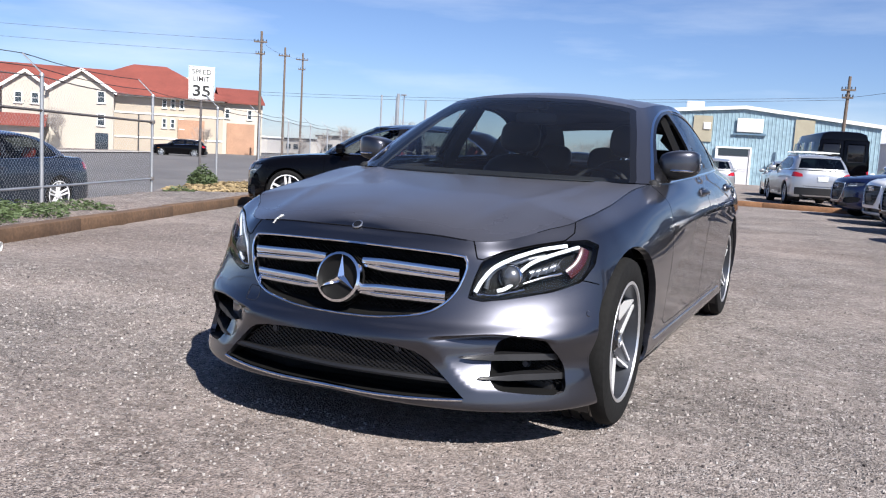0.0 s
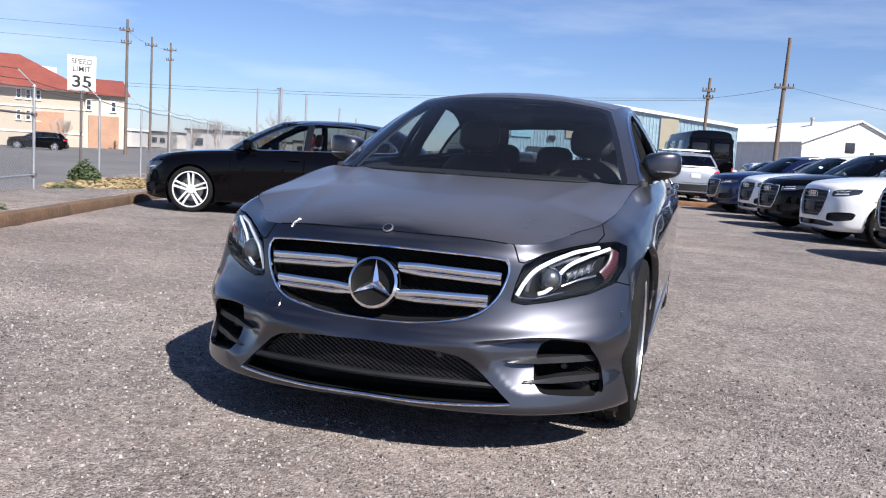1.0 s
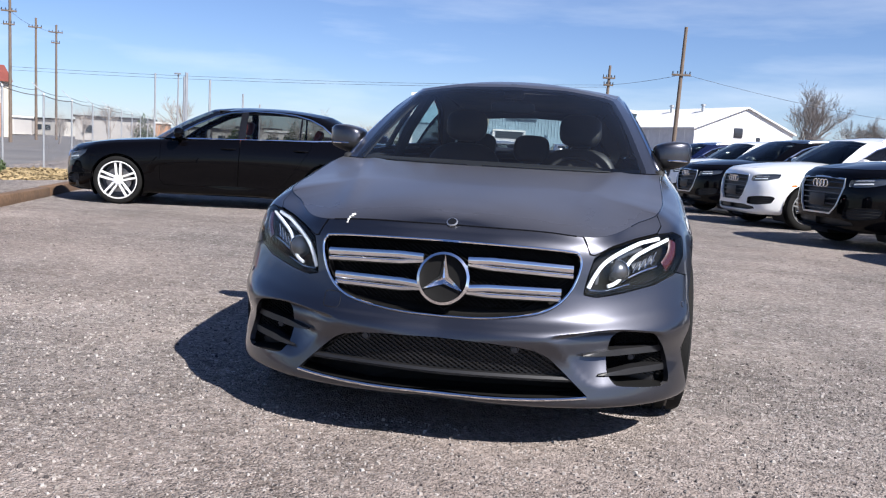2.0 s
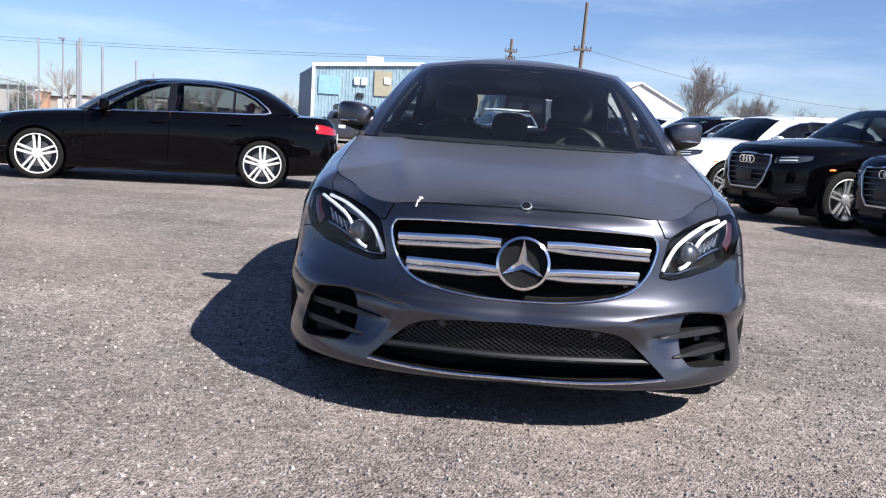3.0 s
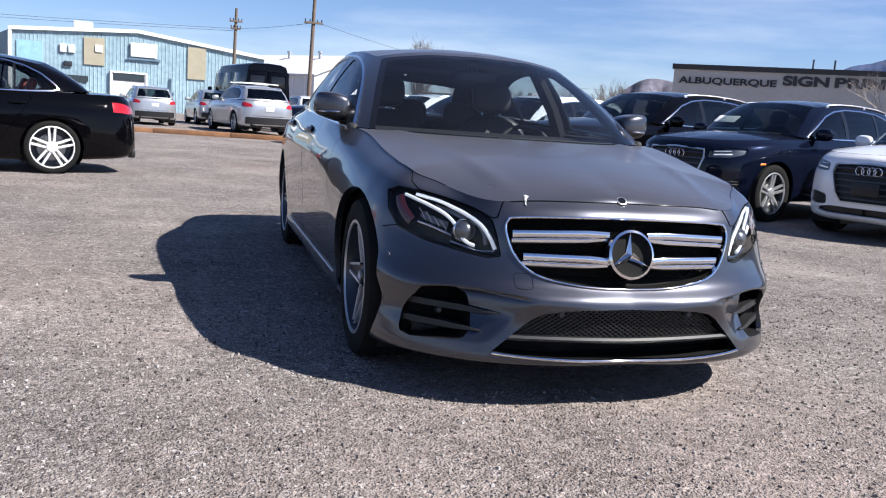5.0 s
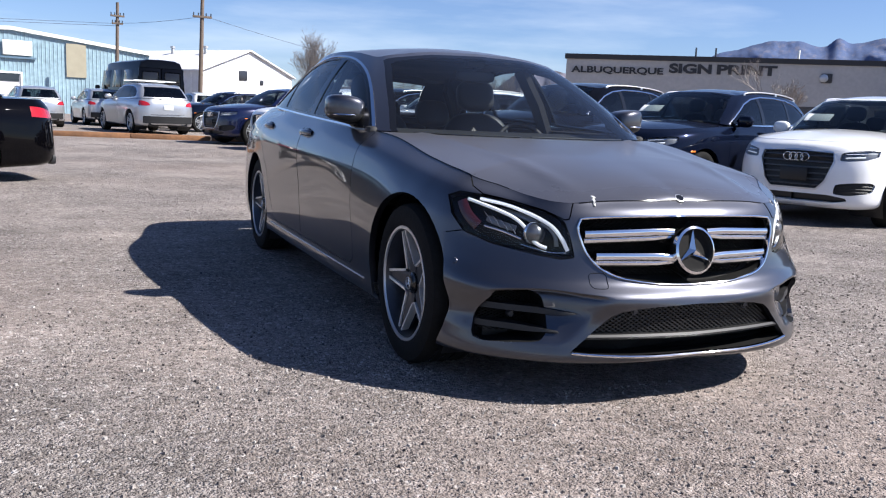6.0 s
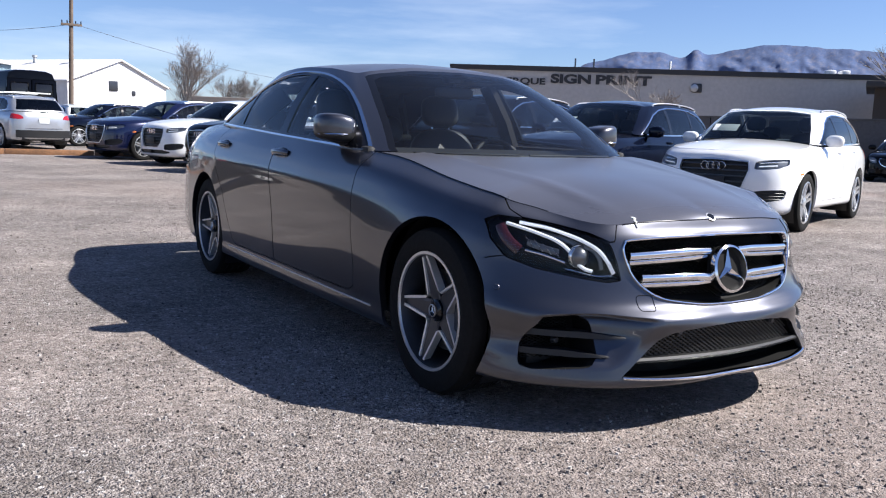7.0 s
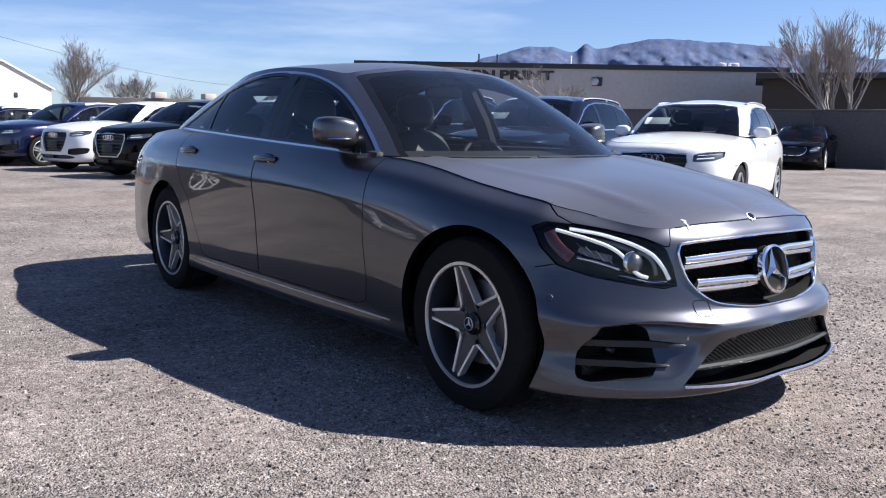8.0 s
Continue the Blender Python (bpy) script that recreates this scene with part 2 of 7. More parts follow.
def sweep(pts, section, closed=False, ups=None, bm=None, caps=True):
    """Carry a closed section of (side, up) along the points; ups: the up direction at each point."""
    own = bmesh.new()
    pts = [Vector(p) for p in pts]
    n = len(pts)
    rings = []
    for i, p in enumerate(pts):
        a = pts[i - 1] if (i or closed) else p
        b = pts[(i + 1) % n] if (i < n - 1 or closed) else p
        t = (b - a).normalized()
        up = Vector(ups[i]) if ups is not None else Vector((0, 0, 1))
        side = t.cross(up).normalized()
        up = side.cross(t).normalized()
        rings.append([own.verts.new(p + side * s + up * u) for s, u in section])
    k = len(section)
    for i in range(n if closed else n - 1):
        p, q = rings[i], rings[(i + 1) % n]
        for j in range(k):
            l = (j + 1) % k
            own.faces.new((p[j], p[l], q[l], q[j]))
    if not closed and caps:
        own.faces.new(rings[0][::-1])
        own.faces.new(rings[-1])
    bmesh.ops.recalc_face_normals(own, faces=own.faces[:])
    return merged(bm, own)


def oval(w, h, n=8):
    return [(w * math.cos(2 * math.pi * i / n), h * math.sin(2 * math.pi * i / n)) for i in range(n)]


def pad(sx, sy, sz, power=3.0, n=14, at=(0, 0, 0), bm=None, rot=None):
    """A cushion: a rounded superellipsoid of half sizes sx, sy, sz."""
    own = bmesh.new()
    bmesh.ops.create_uvsphere(own, u_segments=2 * n, v_segments=n, radius=1)
    for v in own.verts:
        c = [math.copysign(abs(q) ** (2 / power), q) for q in v.co]
        k = 1.0
        v.co = Vector((c[0] * sx * k, c[1] * sy * k, c[2] * sz * k))
    own.transform(Matrix.Translation(at) @ (rot or Matrix.Identity(4)))
    return merged(bm, own)


def curve(keys):
    """A smooth curve through keys (t, value...), as a function of an array of t."""
    keys = np.array(keys, float)
    t, v = keys[:, 0], keys[:, 1:]
    n = len(t)
    d = np.zeros_like(v)
    for i in range(n):
        a, b = max(i - 1, 0), min(i + 1, n - 1)
        if 0 < i < n - 1:
            h0, h1 = t[i] - t[i - 1], t[i + 1] - t[i]
            s0, s1 = (v[i] - v[i - 1]) / h0, (v[i + 1] - v[i]) / h1
            d[i] = (s0 * h1 + s1 * h0) / (h0 + h1)
        else:
            d[i] = (v[b] - v[a]) / (t[b] - t[a])

    def f(x):
        x = np.clip(np.asarray(x, float), t[0], t[-1])
        i = np.clip(np.searchsorted(t, x, side="right") - 1, 0, n - 2)
        h = t[i + 1] - t[i]
        s = ((x - t[i]) / h)[..., None]
        hh = h[..., None]
        return (2 * s**3 - 3 * s**2 + 1) * v[i] + (s**3 - 2 * s**2 + s) * hh * d[i] + (-2 * s**3 + 3 * s**2) * v[i + 1] + (s**3 - s**2) * hh * d[i + 1]

    return f
# ---- ground, street, walls ----
F0, FA, FO = Vector((-8.15, 4.35)), Vector((-.42, .9075)), Vector((-.9075, -.42))


def smooth(a, b, t):
    t = min(1, max(0, (t - a) / (b - a)))
    return t * t * (3 - 2 * t)


def height(x, y):
    """The lot is level; the ground falls to the street beyond the fence."""
    s = (Vector((x, y)) - F0).dot(FO)
    return -.43 * smooth(.1, 1.6, s) - .25 * smooth(10, 60, s)


def gravel_material():
    m = bpy.data.materials.new("gravel")
    m.use_nodes = True
    nt = m.node_tree
    b = nt.nodes["Principled BSDF"]
    co = nt.nodes.new("ShaderNodeTexCoord").outputs["Object"]

    def cells(scale):
        v = nt.nodes.new("ShaderNodeTexVoronoi")
        v.inputs["Scale"].default_value = scale
        link(nt, co, v.inputs["Vector"])
        return v

    v1, v2, v3 = cells(88), cells(180), cells(24)
    big, mid_ = noise_node(nt, .35, 6, .6, co), noise_node(nt, 2.2, 7, .65, co)
    sep = nt.nodes.new("ShaderNodeSeparateColor")
    link(nt, v1.outputs["Color"], sep.inputs[0])
    sep2 = nt.nodes.new("ShaderNodeSeparateColor")
    link(nt, v2.outputs["Color"], sep2.inputs[0])
    sep3 = nt.nodes.new("ShaderNodeSeparateColor")
    link(nt, v3.outputs["Color"], sep3.inputs[0])
    ramp = nt.nodes.new("ShaderNodeValToRGB")
    el = ramp.color_ramp.elements
    el[0].position, el[0].color = 0.0, (.03, .027, .027, 1)
    el[1].position, el[1].color = 1.0, (.52, .50, .48, 1)
    for pos_, c in ((.10, (.13, .115, .11, 1)), (.22, (.235, .205, .185, 1)), (.60, (.285, .25, .225, 1)), (.88, (.34, .31, .285, 1))):
        e = el.new(pos_)
        e.color = c
    link(nt, sep.outputs[0], ramp.inputs[0])
    ramp2 = nt.nodes.new("ShaderNodeValToRGB")
    e2 = ramp2.color_ramp.elements
    e2[0].color, e2[1].color = (.09, .078, .075, 1), (.50, .46, .43, 1)
    link(nt, sep2.outputs[0], ramp2.inputs[0])
    pick = ranged(nt, sep3.outputs[1], .45, .55, 0.25, 0.8)
    c = mixed(nt, pick, ramp2.outputs[0], ramp.outputs[0])
    c = mixed(nt, 1.0, c, ranged(nt, big.outputs["Fac"], .3, .7, .84, 1.14), "MULTIPLY")
    c = mixed(nt, 1.0, c, ranged(nt, mid_.outputs["Fac"], .3, .7, .78, 1.18), "MULTIPLY")
    # single paler and darker stones
    v4 = cells(34)
    sep4 = nt.nodes.new("ShaderNodeSeparateColor")
    link(nt, v4.outputs["Color"], sep4.inputs[0])

    def stones_of(channel, low, high):
        mu = nt.nodes.new("ShaderNodeMath")
        mu.operation = "MULTIPLY"
        link(nt, ranged(nt, sep4.outputs[channel], low, high, 0, .85), mu.inputs[0])
        link(nt, ranged(nt, v4.outputs["Distance"], .36, .30, 0, 1), mu.inputs[1])
        return mu.outputs[0]

    c = mixed(nt, stones_of(0, .86, .88), c, (.54, .52, .50))
    c = mixed(nt, stones_of(1, .88, .90), c, (.07, .062, .06))
    # earthy, browner patches
    earth = noise_node(nt, .16, 5, .6, co)
    c = mixed(nt, ranged(nt, earth.outputs["Fac"], .47, .70, 0, .6), c, (.28, .215, .18))
    # packed dusty patches and old wheel tracks
    dust = ranged(nt, noise_node(nt, .7, 6, .62, co).outputs["Fac"], .42, .66, 0, 1)
    c = mixed(nt, ranged(nt, dust, 0, 1, 0, .38), c, (.285, .25, .228))
    mp = nt.nodes.new("ShaderNodeMapping")
    mp.inputs["Rotation"].default_value, mp.inputs["Scale"].default_value = (0, 0, .5), (.22, 1.7, 1)
    link(nt, co, mp.inputs[0])
    track = noise_node(nt, 1.0, 4, .55, mp.outputs[0])
    c = mixed(nt, 1.0, c, ranged(nt, track.outputs["Fac"], .35, .65, .90, 1.10), "MULTIPLY")
    lumps = noise_node(nt, 11, 5, .7, co)
    c = mixed(nt, 1.0, c, ranged(nt, lumps.outputs["Fac"], .3, .7, .72, 1.30), "MULTIPLY")
    clods = noise_node(nt, 34, 3, .6, co)
    c = mixed(nt, 1.0, c, ranged(nt, clods.outputs["Fac"], .32, .68, .70, 1.32), "MULTIPLY")
    c = mixed(nt, 1.0, c, (.79, .772, .775), "MULTIPLY")
    link(nt, c, b.inputs["Base Color"])
    b.inputs["Roughness"].default_value = .92
    b.inputs["Specular IOR Level"].default_value = .25
    ad = nt.nodes.new("ShaderNodeMath")
    ad.operation = "ADD"
    link(nt, ranged(nt, v1.outputs["Distance"], 0, .6, 1, 0), ad.inputs[0])
    link(nt, ranged(nt, v2.outputs["Distance"], 0, .6, .5, 0), ad.inputs[1])
    hm = nt.nodes.new("ShaderNodeMath")
    hm.operation = "MULTIPLY"
    link(nt, ad.outputs[0], hm.inputs[0])
    link(nt, ranged(nt, dust, 0, 1, 1.0, .3), hm.inputs[1])
    bumped(nt, b, hm.outputs[0], .95, .011)
    return m


M_GRAVEL = gravel_material()
gx = sorted({*(-2500, -900, -400, -200, -140), *range(-110, 60, 2), *(60, 90, 140, 250, 500, 1200, 2500, 5000)})
gy = sorted({*(-2500, -900, -300, -120, -60), *range(-40, 110, 2), *(110, 140, 200, 350, 700, 1500, 2500, 5000)})
gb = bmesh.new()
gv = [[gb.verts.new((x, y, height(x, y) if abs(x) < 900 and abs(y) < 900 else 0)) for x in gx] for y in gy]
for j in range(len(gy) - 1):
    for i in range(len(gx) - 1):
        gb.faces.new((gv[j][i], gv[j][i + 1], gv[j + 1][i + 1], gv[j + 1][i]))
solid("ground", gb, M_GRAVEL, "grey-brown gravel ground with loose stones", "ground", kind="structure")

M_ASPHALT = material("asphalt", (.115, .11, .11), .85, vary=.28, fine=40, coarse=.25, bump=.2)
M_CONCRETE = material("concrete", (.42, .40, .37), .85, vary=.12, fine=30, coarse=.8, bump=.1)


def strip_on_ground(name, s0, s1, t0, t1, mat, label, lift, ns=10, ntt=60, kind="structure"):
    bm = bmesh.new()
    rows = []
    for i in range(ns + 1):
        s = s0 + (s1 - s0) * i / ns
        row = []
        for j in range(ntt + 1):
            p = F0 + FA * (t0 + (t1 - t0) * j / ntt) + FO * s
            row.append(bm.verts.new((p.x, p.y, height(p.x, p.y) + lift)))
        rows.append(row)
    for a, b in zip(rows, rows[1:]):
        for j in range(ntt):
            bm.faces.new((a[j], b[j], b[j + 1], a[j + 1]))
    bmesh.ops.recalc_face_normals(bm, faces=bm.faces[:])
    return solid(name, bm, mat, label, name.split("_")[0], kind=kind)


strip_on_ground("road", 1.6, 24, -60, 140, M_ASPHALT, "grey asphalt street behind the fence", .02, 16, 90)
strip_on_ground("pavement", 24.2, 26.5, -60, 140, M_CONCRETE, "pale concrete pavement beyond the street", .12, 3, 60)

# loose stones near the way
rnd = random.Random(5)
verts, faces, cols = [], [], []
for k in range(60000):
    x, y = rnd.uniform(-5.5, 5.0), rnd.uniform(-4.2, 9.0)
    if rnd.random() < .55:
        x, y = rnd.uniform(-4.2, 3.2), rnd.uniform(-3.0, 1.2)
    if abs(x) < .8 and -.6 < y < 3.9:
        continue
    r = rnd.choice((.003, .0035, .004, .0045, .005, .006, .008)) * rnd.uniform(.75, 1.3)
    b0 = len(verts)
    a = rnd.random() * 3
    flat = rnd.uniform(.45, .95)
    for dz, sc in ((-.5, 1.0), (flat, .62)):
        for dx, dy in ((1, 0), (.2, 1), (-.9, .3), (-.1, -1)):
            j = rnd.uniform(.7, 1.25) * sc
            verts.append((x + r * j * (dx * math.cos(a) - dy * math.sin(a)), y + r * j * (dx * math.sin(a) + dy * math.cos(a)), r * dz * rnd.uniform(.8, 1.2)))
    faces.append((b0 + 4, b0 + 5, b0 + 6, b0 + 7))
    for i in range(4):
        j = (i + 1) % 4
        faces.append((b0 + i, b0 + j, b0 + 4 + j, b0 + 4 + i))
sm = bpy.data.meshes.new("loose_stones")
sm.from_pydata(verts, [], faces)


def stone_material():
    m = bpy.data.materials.new("stones")
    m.use_nodes = True
    nt = m.node_tree
    b = nt.nodes["Principled BSDF"]
    geo = nt.nodes.new("ShaderNodeNewGeometry")
    ramp = nt.nodes.new("ShaderNodeValToRGB")
    el = ramp.color_ramp.elements
    el[0].color, el[1].color = (.035, .03, .03, 1), (.40, .38, .36, 1)
    for pos_, c in ((.2, (.12, .10, .095, 1)), (.5, (.20, .18, .165, 1)), (.85, (.32, .29, .27, 1))):
        e = el.new(pos_)
        e.color = c
    link(nt, geo.outputs["Random Per Island"], ramp.inputs[0])
    n = noise_node(nt, 300, 3)
    link(nt, mixed(nt, 1.0, ramp.outputs[0], ranged(nt, n.outputs["Fac"], .3, .7, .85, 1.15), "MULTIPLY"), b.inputs["Base Color"])
    b.inputs["Roughness"].default_value = .85
    return m


sm.materials.append(stone_material())
tagged(new("loose_stones", sm), "loose grey and brown gravel stones on the ground", "gravel", kind="stuff")
from mathutils.bvhtree import BVHTree


# ---- car bodies: lofted half shells, cut into panels ----
def grid_normals(P):
    du, dv = np.gradient(P, axis=0), np.gradient(P, axis=1)
    n = np.cross(du, dv)
    return n / np.maximum(np.linalg.norm(n, axis=2, keepdims=True), 1e-9)


def inside(poly, x, y):
    c = False
    j = len(poly) - 1
    for i in range(len(poly)):
        (xi, yi), (xj, yj) = poly[i], poly[j]
        if (yi > y) != (yj > y) and x < (xj - xi) * (y - yi) / (yj - yi) + xi:
            c = not c
        j = i
    return c


def rounded(poly, n=3, amount=0.3):
    """Corners cut softly: each corner becomes a short arc."""
    out = []
    k = len(poly)
    for i in range(k):
        a, b, c = (np.array(poly[(i + q) % k], float) for q in (-1, 0, 1))
        p, q = b + (a - b) * amount, b + (c - b) * amount
        for s in range(n + 1):
            w = s / n
            out.append(tuple((1 - w) ** 2 * p + 2 * w * (1 - w) * b + w * w * q))
    return out


def grown(poly, d):
    """The outline moved outwards by d."""
    P = np.array(poly, float)
    area = np.sum(P[:, 0] * np.roll(P[:, 1], -1) - np.roll(P[:, 0], -1) * P[:, 1])
    s = 1 if area > 0 else -1
    out = []
    for i in range(len(P)):
        e0, e1 = P[i] - P[i - 1], P[(i + 1) % len(P)] - P[i]
        n0 = np.array((e0[1], -e0[0])) / max(np.hypot(*e0), 1e-9)
        n1 = np.array((e1[1], -e1[0])) / max(np.hypot(*e1), 1e-9)
        m = n0 + n1
        m = m / max(np.dot(m, m) / 2, 0.35)
        out.append(tuple(P[i] + s * d * m))
    return out


def ribbon(line, w):
    """A narrow closed outline round an open line."""
    P = np.array(line, float)
    T = np.gradient(P, axis=0)
    N = np.stack((-T[:, 1], T[:, 0]), 1) / np.maximum(np.linalg.norm(T, axis=1, keepdims=True), 1e-9)
    return [tuple(p) for p in P + N * w / 2] + [tuple(p) for p in (P - N * w / 2)[::-1]]


AXES = {"side": (1, 2), "front": (0, 2), "top": (0, 1)}


class Half:
    """The half of a shell at x > 0: a grid of points that outlines cut into named pieces."""

    def __init__(self, P, N=None):
        N = grid_normals(P) if N is None else N
        self.bm = bmesh.new()
        self.nl = self.bm.verts.layers.float_vector.new("nrm")
        self.tag = self.bm.faces.layers.int.new("tag")
        nu, nv = P.shape[:2]
        V = [[None] * nv for _ in range(nu)]
        for i in range(nu):
            for j in range(nv):
                v = self.bm.verts.new(P[i, j])
                v[self.nl] = Vector(N[i, j])
                V[i][j] = v
        for i in range(nu - 1):
            for j in range(nv - 1):
                q = (V[i][j], V[i + 1][j], V[i + 1][j + 1], V[i][j + 1])
                if len({tuple(np.round(v.co, 6)) for v in q}) == 4:
                    self.bm.faces.new(q)
        self.names = [""]

    def cut(self, poly, axis, name, where=None, only=None):
        """Cut along the outline and call what lies within it by the name ('' for the rest)."""
        a, b = AXES[axis]
        bm = self.bm
        c = 3 - a - b
        P = np.array(poly, float)
        lo, hi = P.min(0) - 0.002, P.max(0) + 0.002
        ok = (lambda f: True) if where is None else where

        def near(f, l, h):
            xs = [v.co[a] for v in f.verts]
            if max(xs) < l[0] or min(xs) > h[0]:
                return False
            ys = [v.co[b] for v in f.verts]
            return max(ys) >= l[1] and min(ys) <= h[1]

        cand = {f for f in bm.faces if near(f, lo, hi) and ok(f)}
        for i in range(len(P)):
            p, q = P[i], P[(i + 1) % len(P)]
            if np.hypot(*(q - p)) < 1e-5:
                continue
            l, h = np.minimum(p, q) - 1e-4, np.maximum(p, q) + 1e-4
            cand = {f for f in cand if f.is_valid}
            fs = [f for f in cand if near(f, l, h)]
            if not fs:
                continue
            co, no = Vector((0, 0, 0)), Vector((0, 0, 0))
            co[a], co[b] = p
            no[a], no[b] = q[1] - p[1], p[0] - q[0]
            geom = set(fs)
            for f in fs:
                geom.update(f.edges)
                geom.update(f.verts)
            r = bmesh.ops.bisect_plane(bm, geom=list(geom), dist=1e-5, plane_co=co, plane_no=no)
            cand.update(g for g in r["geom"] if isinstance(g, bmesh.types.BMFace) and g.is_valid)
        if name not in self.names:
            self.names.append(name)
        k = self.names.index(name)
        for f in cand:
            if f.is_valid:
                m = f.calc_center_median()
                if inside(poly, m[a], m[b]) and (only is None or self.names[f[self.tag]] in only):
                    f[self.tag] = k

    def mark(self, name, test, only=("",)):
        if name not in self.names:
            self.names.append(name)
        k = self.names.index(name)
        for f in self.bm.faces:
            if self.names[f[self.tag]] in only and test(f.calc_center_median()):
                f[self.tag] = k

    def piece(self, name):
        """Points, normals and faces of the named piece."""
        k = self.names.index(name)
        ids, V, N, F = {}, [], [], []
        for f in self.bm.faces:
            if f[self.tag] == k:
                row = []
                for v in f.verts:
                    if v not in ids:
                        ids[v] = len(V)
                        V.append(tuple(v.co))
                        n = Vector(v[self.nl])
                        N.append(tuple(n.normalized()))
                    row.append(ids[v])
                F.append(row)
        return np.array(V).reshape(-1, 3), np.array(N).reshape(-1, 3), F


def flip(piece):
    V, N, F = piece
    return V * (-1, 1, 1), N * (-1, 1, 1), [f[::-1] for f in F]


def both(piece):
    """A piece and its mirror image, joined on the middle line."""
    V, N, F = piece
    V, N = V.copy(), N.copy()
    mid = np.abs(V[:, 0]) < 2e-4
    V[mid, 0] = 0
    N[mid, 0] = 0
    ids = np.where(mid, np.arange(len(V)), 0)
    off = np.cumsum(~mid) - 1 + len(V)
    ids = np.where(mid, np.arange(len(V)), off)
    V2, N2 = V[~mid] * (-1, 1, 1), N[~mid] * (-1, 1, 1)
    return np.vstack((V, V2)), np.vstack((N, N2)), F + [[int(ids[i]) for i in f[::-1]] for f in F]


def joined(a, b):
    return np.vstack((a[0], b[0])), np.vstack((a[1], b[1])), a[2] + [[i + len(a[0]) for i in f] for f in b[2]]


def panel(name, piece, mat, parent, depth=0.012, lift=0.0, label="", back=None):
    """A sheet-metal panel, pane or skin with its true normals and with edges turned inwards by depth."""
    V, N, F = piece
    if not len(F):
        return None
    V = V + N * lift
    flat = []
    for f in F:
        p = V[f]
        fn = np.cross(p - p[0], np.roll(p, -1, 0) - p[0]).sum(0)
        flat.append(fn)
    # faces look outwards
    F = [list(f) if np.dot(fn, N[f].mean(0)) >= 0 else list(f)[::-1] for f, fn in zip(F, flat)]
    verts, faces, loops = [tuple(v) for v in V], [list(f) for f in F], []
    for f in F:
        loops += [tuple(N[i]) for i in f]
    if depth:
        count = {}
        for f in F:
            for i, j in zip(f, f[1:] + f[:1]):
                count[(i, j)] = 1
        for (i, j) in count:
            if (j, i) not in count and not (abs(V[i][0]) < 3e-4 and abs(V[j][0]) < 3e-4):
                a, b = V[i], V[j]
                c, d = b - N[j] * depth, a - N[i] * depth
                k = len(verts)
                verts += [tuple(a), tuple(d), tuple(c), tuple(b)]
                faces.append([k, k + 1, k + 2, k + 3])
                n = np.cross(d - a, b - a)
                n = n / max(np.linalg.norm(n), 1e-9)
                loops += [tuple(n)] * 4
    me = bpy.data.meshes.new(name)
    me.from_pydata(verts, [], faces)
    me.materials.append(mat)
    me.shade_smooth()
    me.normals_split_custom_set(loops)
    ob = new(name, me)
    ob.parent = parent
    if label:
        ob["label"] = label
    return ob


class Loft:
    """A half body from a plan outline and upright sections along it."""

    def __init__(self, outline, sections, fine=1.7, step=(0.018, 0.045), rows=44, blunt=0.0):
        O = np.array(outline, float)
        s = np.concatenate(([0], np.cumsum(np.hypot(*np.diff(O, axis=0).T))))
        self.C = curve(np.column_stack((s, O)))
        keys = sorted(sections)
        su = s[keys]
        L = len(sections[keys[0]][0])
        Z = curve(np.column_stack((su, [sections[k][0] for k in keys])))
        D = curve(np.column_stack((su, [sections[k][1] for k in keys])))
        u = np.concatenate((np.arange(0, fine, step[0]), np.arange(fine, s[-1], step[1]), [s[-1]]))
        self.u, self.s = u, s
        lev = np.linspace(0, L - 1, rows)
        c = self.C(u)
        e = 1e-3
        t = self.C(np.minimum(u + e, s[-1])) - self.C(np.maximum(u - e, 0))
        n = np.stack((-t[:, 1], t[:, 0]), 1) * -1
        n /= np.linalg.norm(n, axis=1, keepdims=True)
        n[0], n[-1] = (0, -1), (0, 1)
        zz, dd = Z(u), D(u)
        P = np.zeros((len(u), rows, 3))
        for i in range(len(u)):
            z = curve(np.column_stack((np.arange(L), zz[i])))(lev)[:, 0]
            d = curve(np.column_stack((np.arange(L), dd[i])))(lev)[:, 0]
            P[i, :, :2] = c[i] - n[i] * d[:, None]
            P[i, :, 2] = z
        P[0, :, 0] = 0
        P[-1, :, 0] = 0
        P[:, :, 0] = np.maximum(P[:, :, 0], 0)
        self.P = P

    def top(self):
        return self.P[:, -1, :]


def fan(edge, spine, z_of, rows=14, power=2.2):
    """A lid between an edge and the middle line: edge points, a y on the middle line for each, the middle line's height."""
    r = np.linspace(0, 1, rows)
    P = np.zeros((len(edge), rows, 3))
    zc = z_of(spine)[:, 0]
    for i in range(len(edge)):
        P[i, :, 0] = edge[i, 0] * r
        P[i, :, 1] = spine[i] + (edge[i, 1] - spine[i]) * r**1.6
        P[i, :, 2] = zc[i] + (edge[i, 2] - zc[i]) * r**power
    return P[:, ::-1]


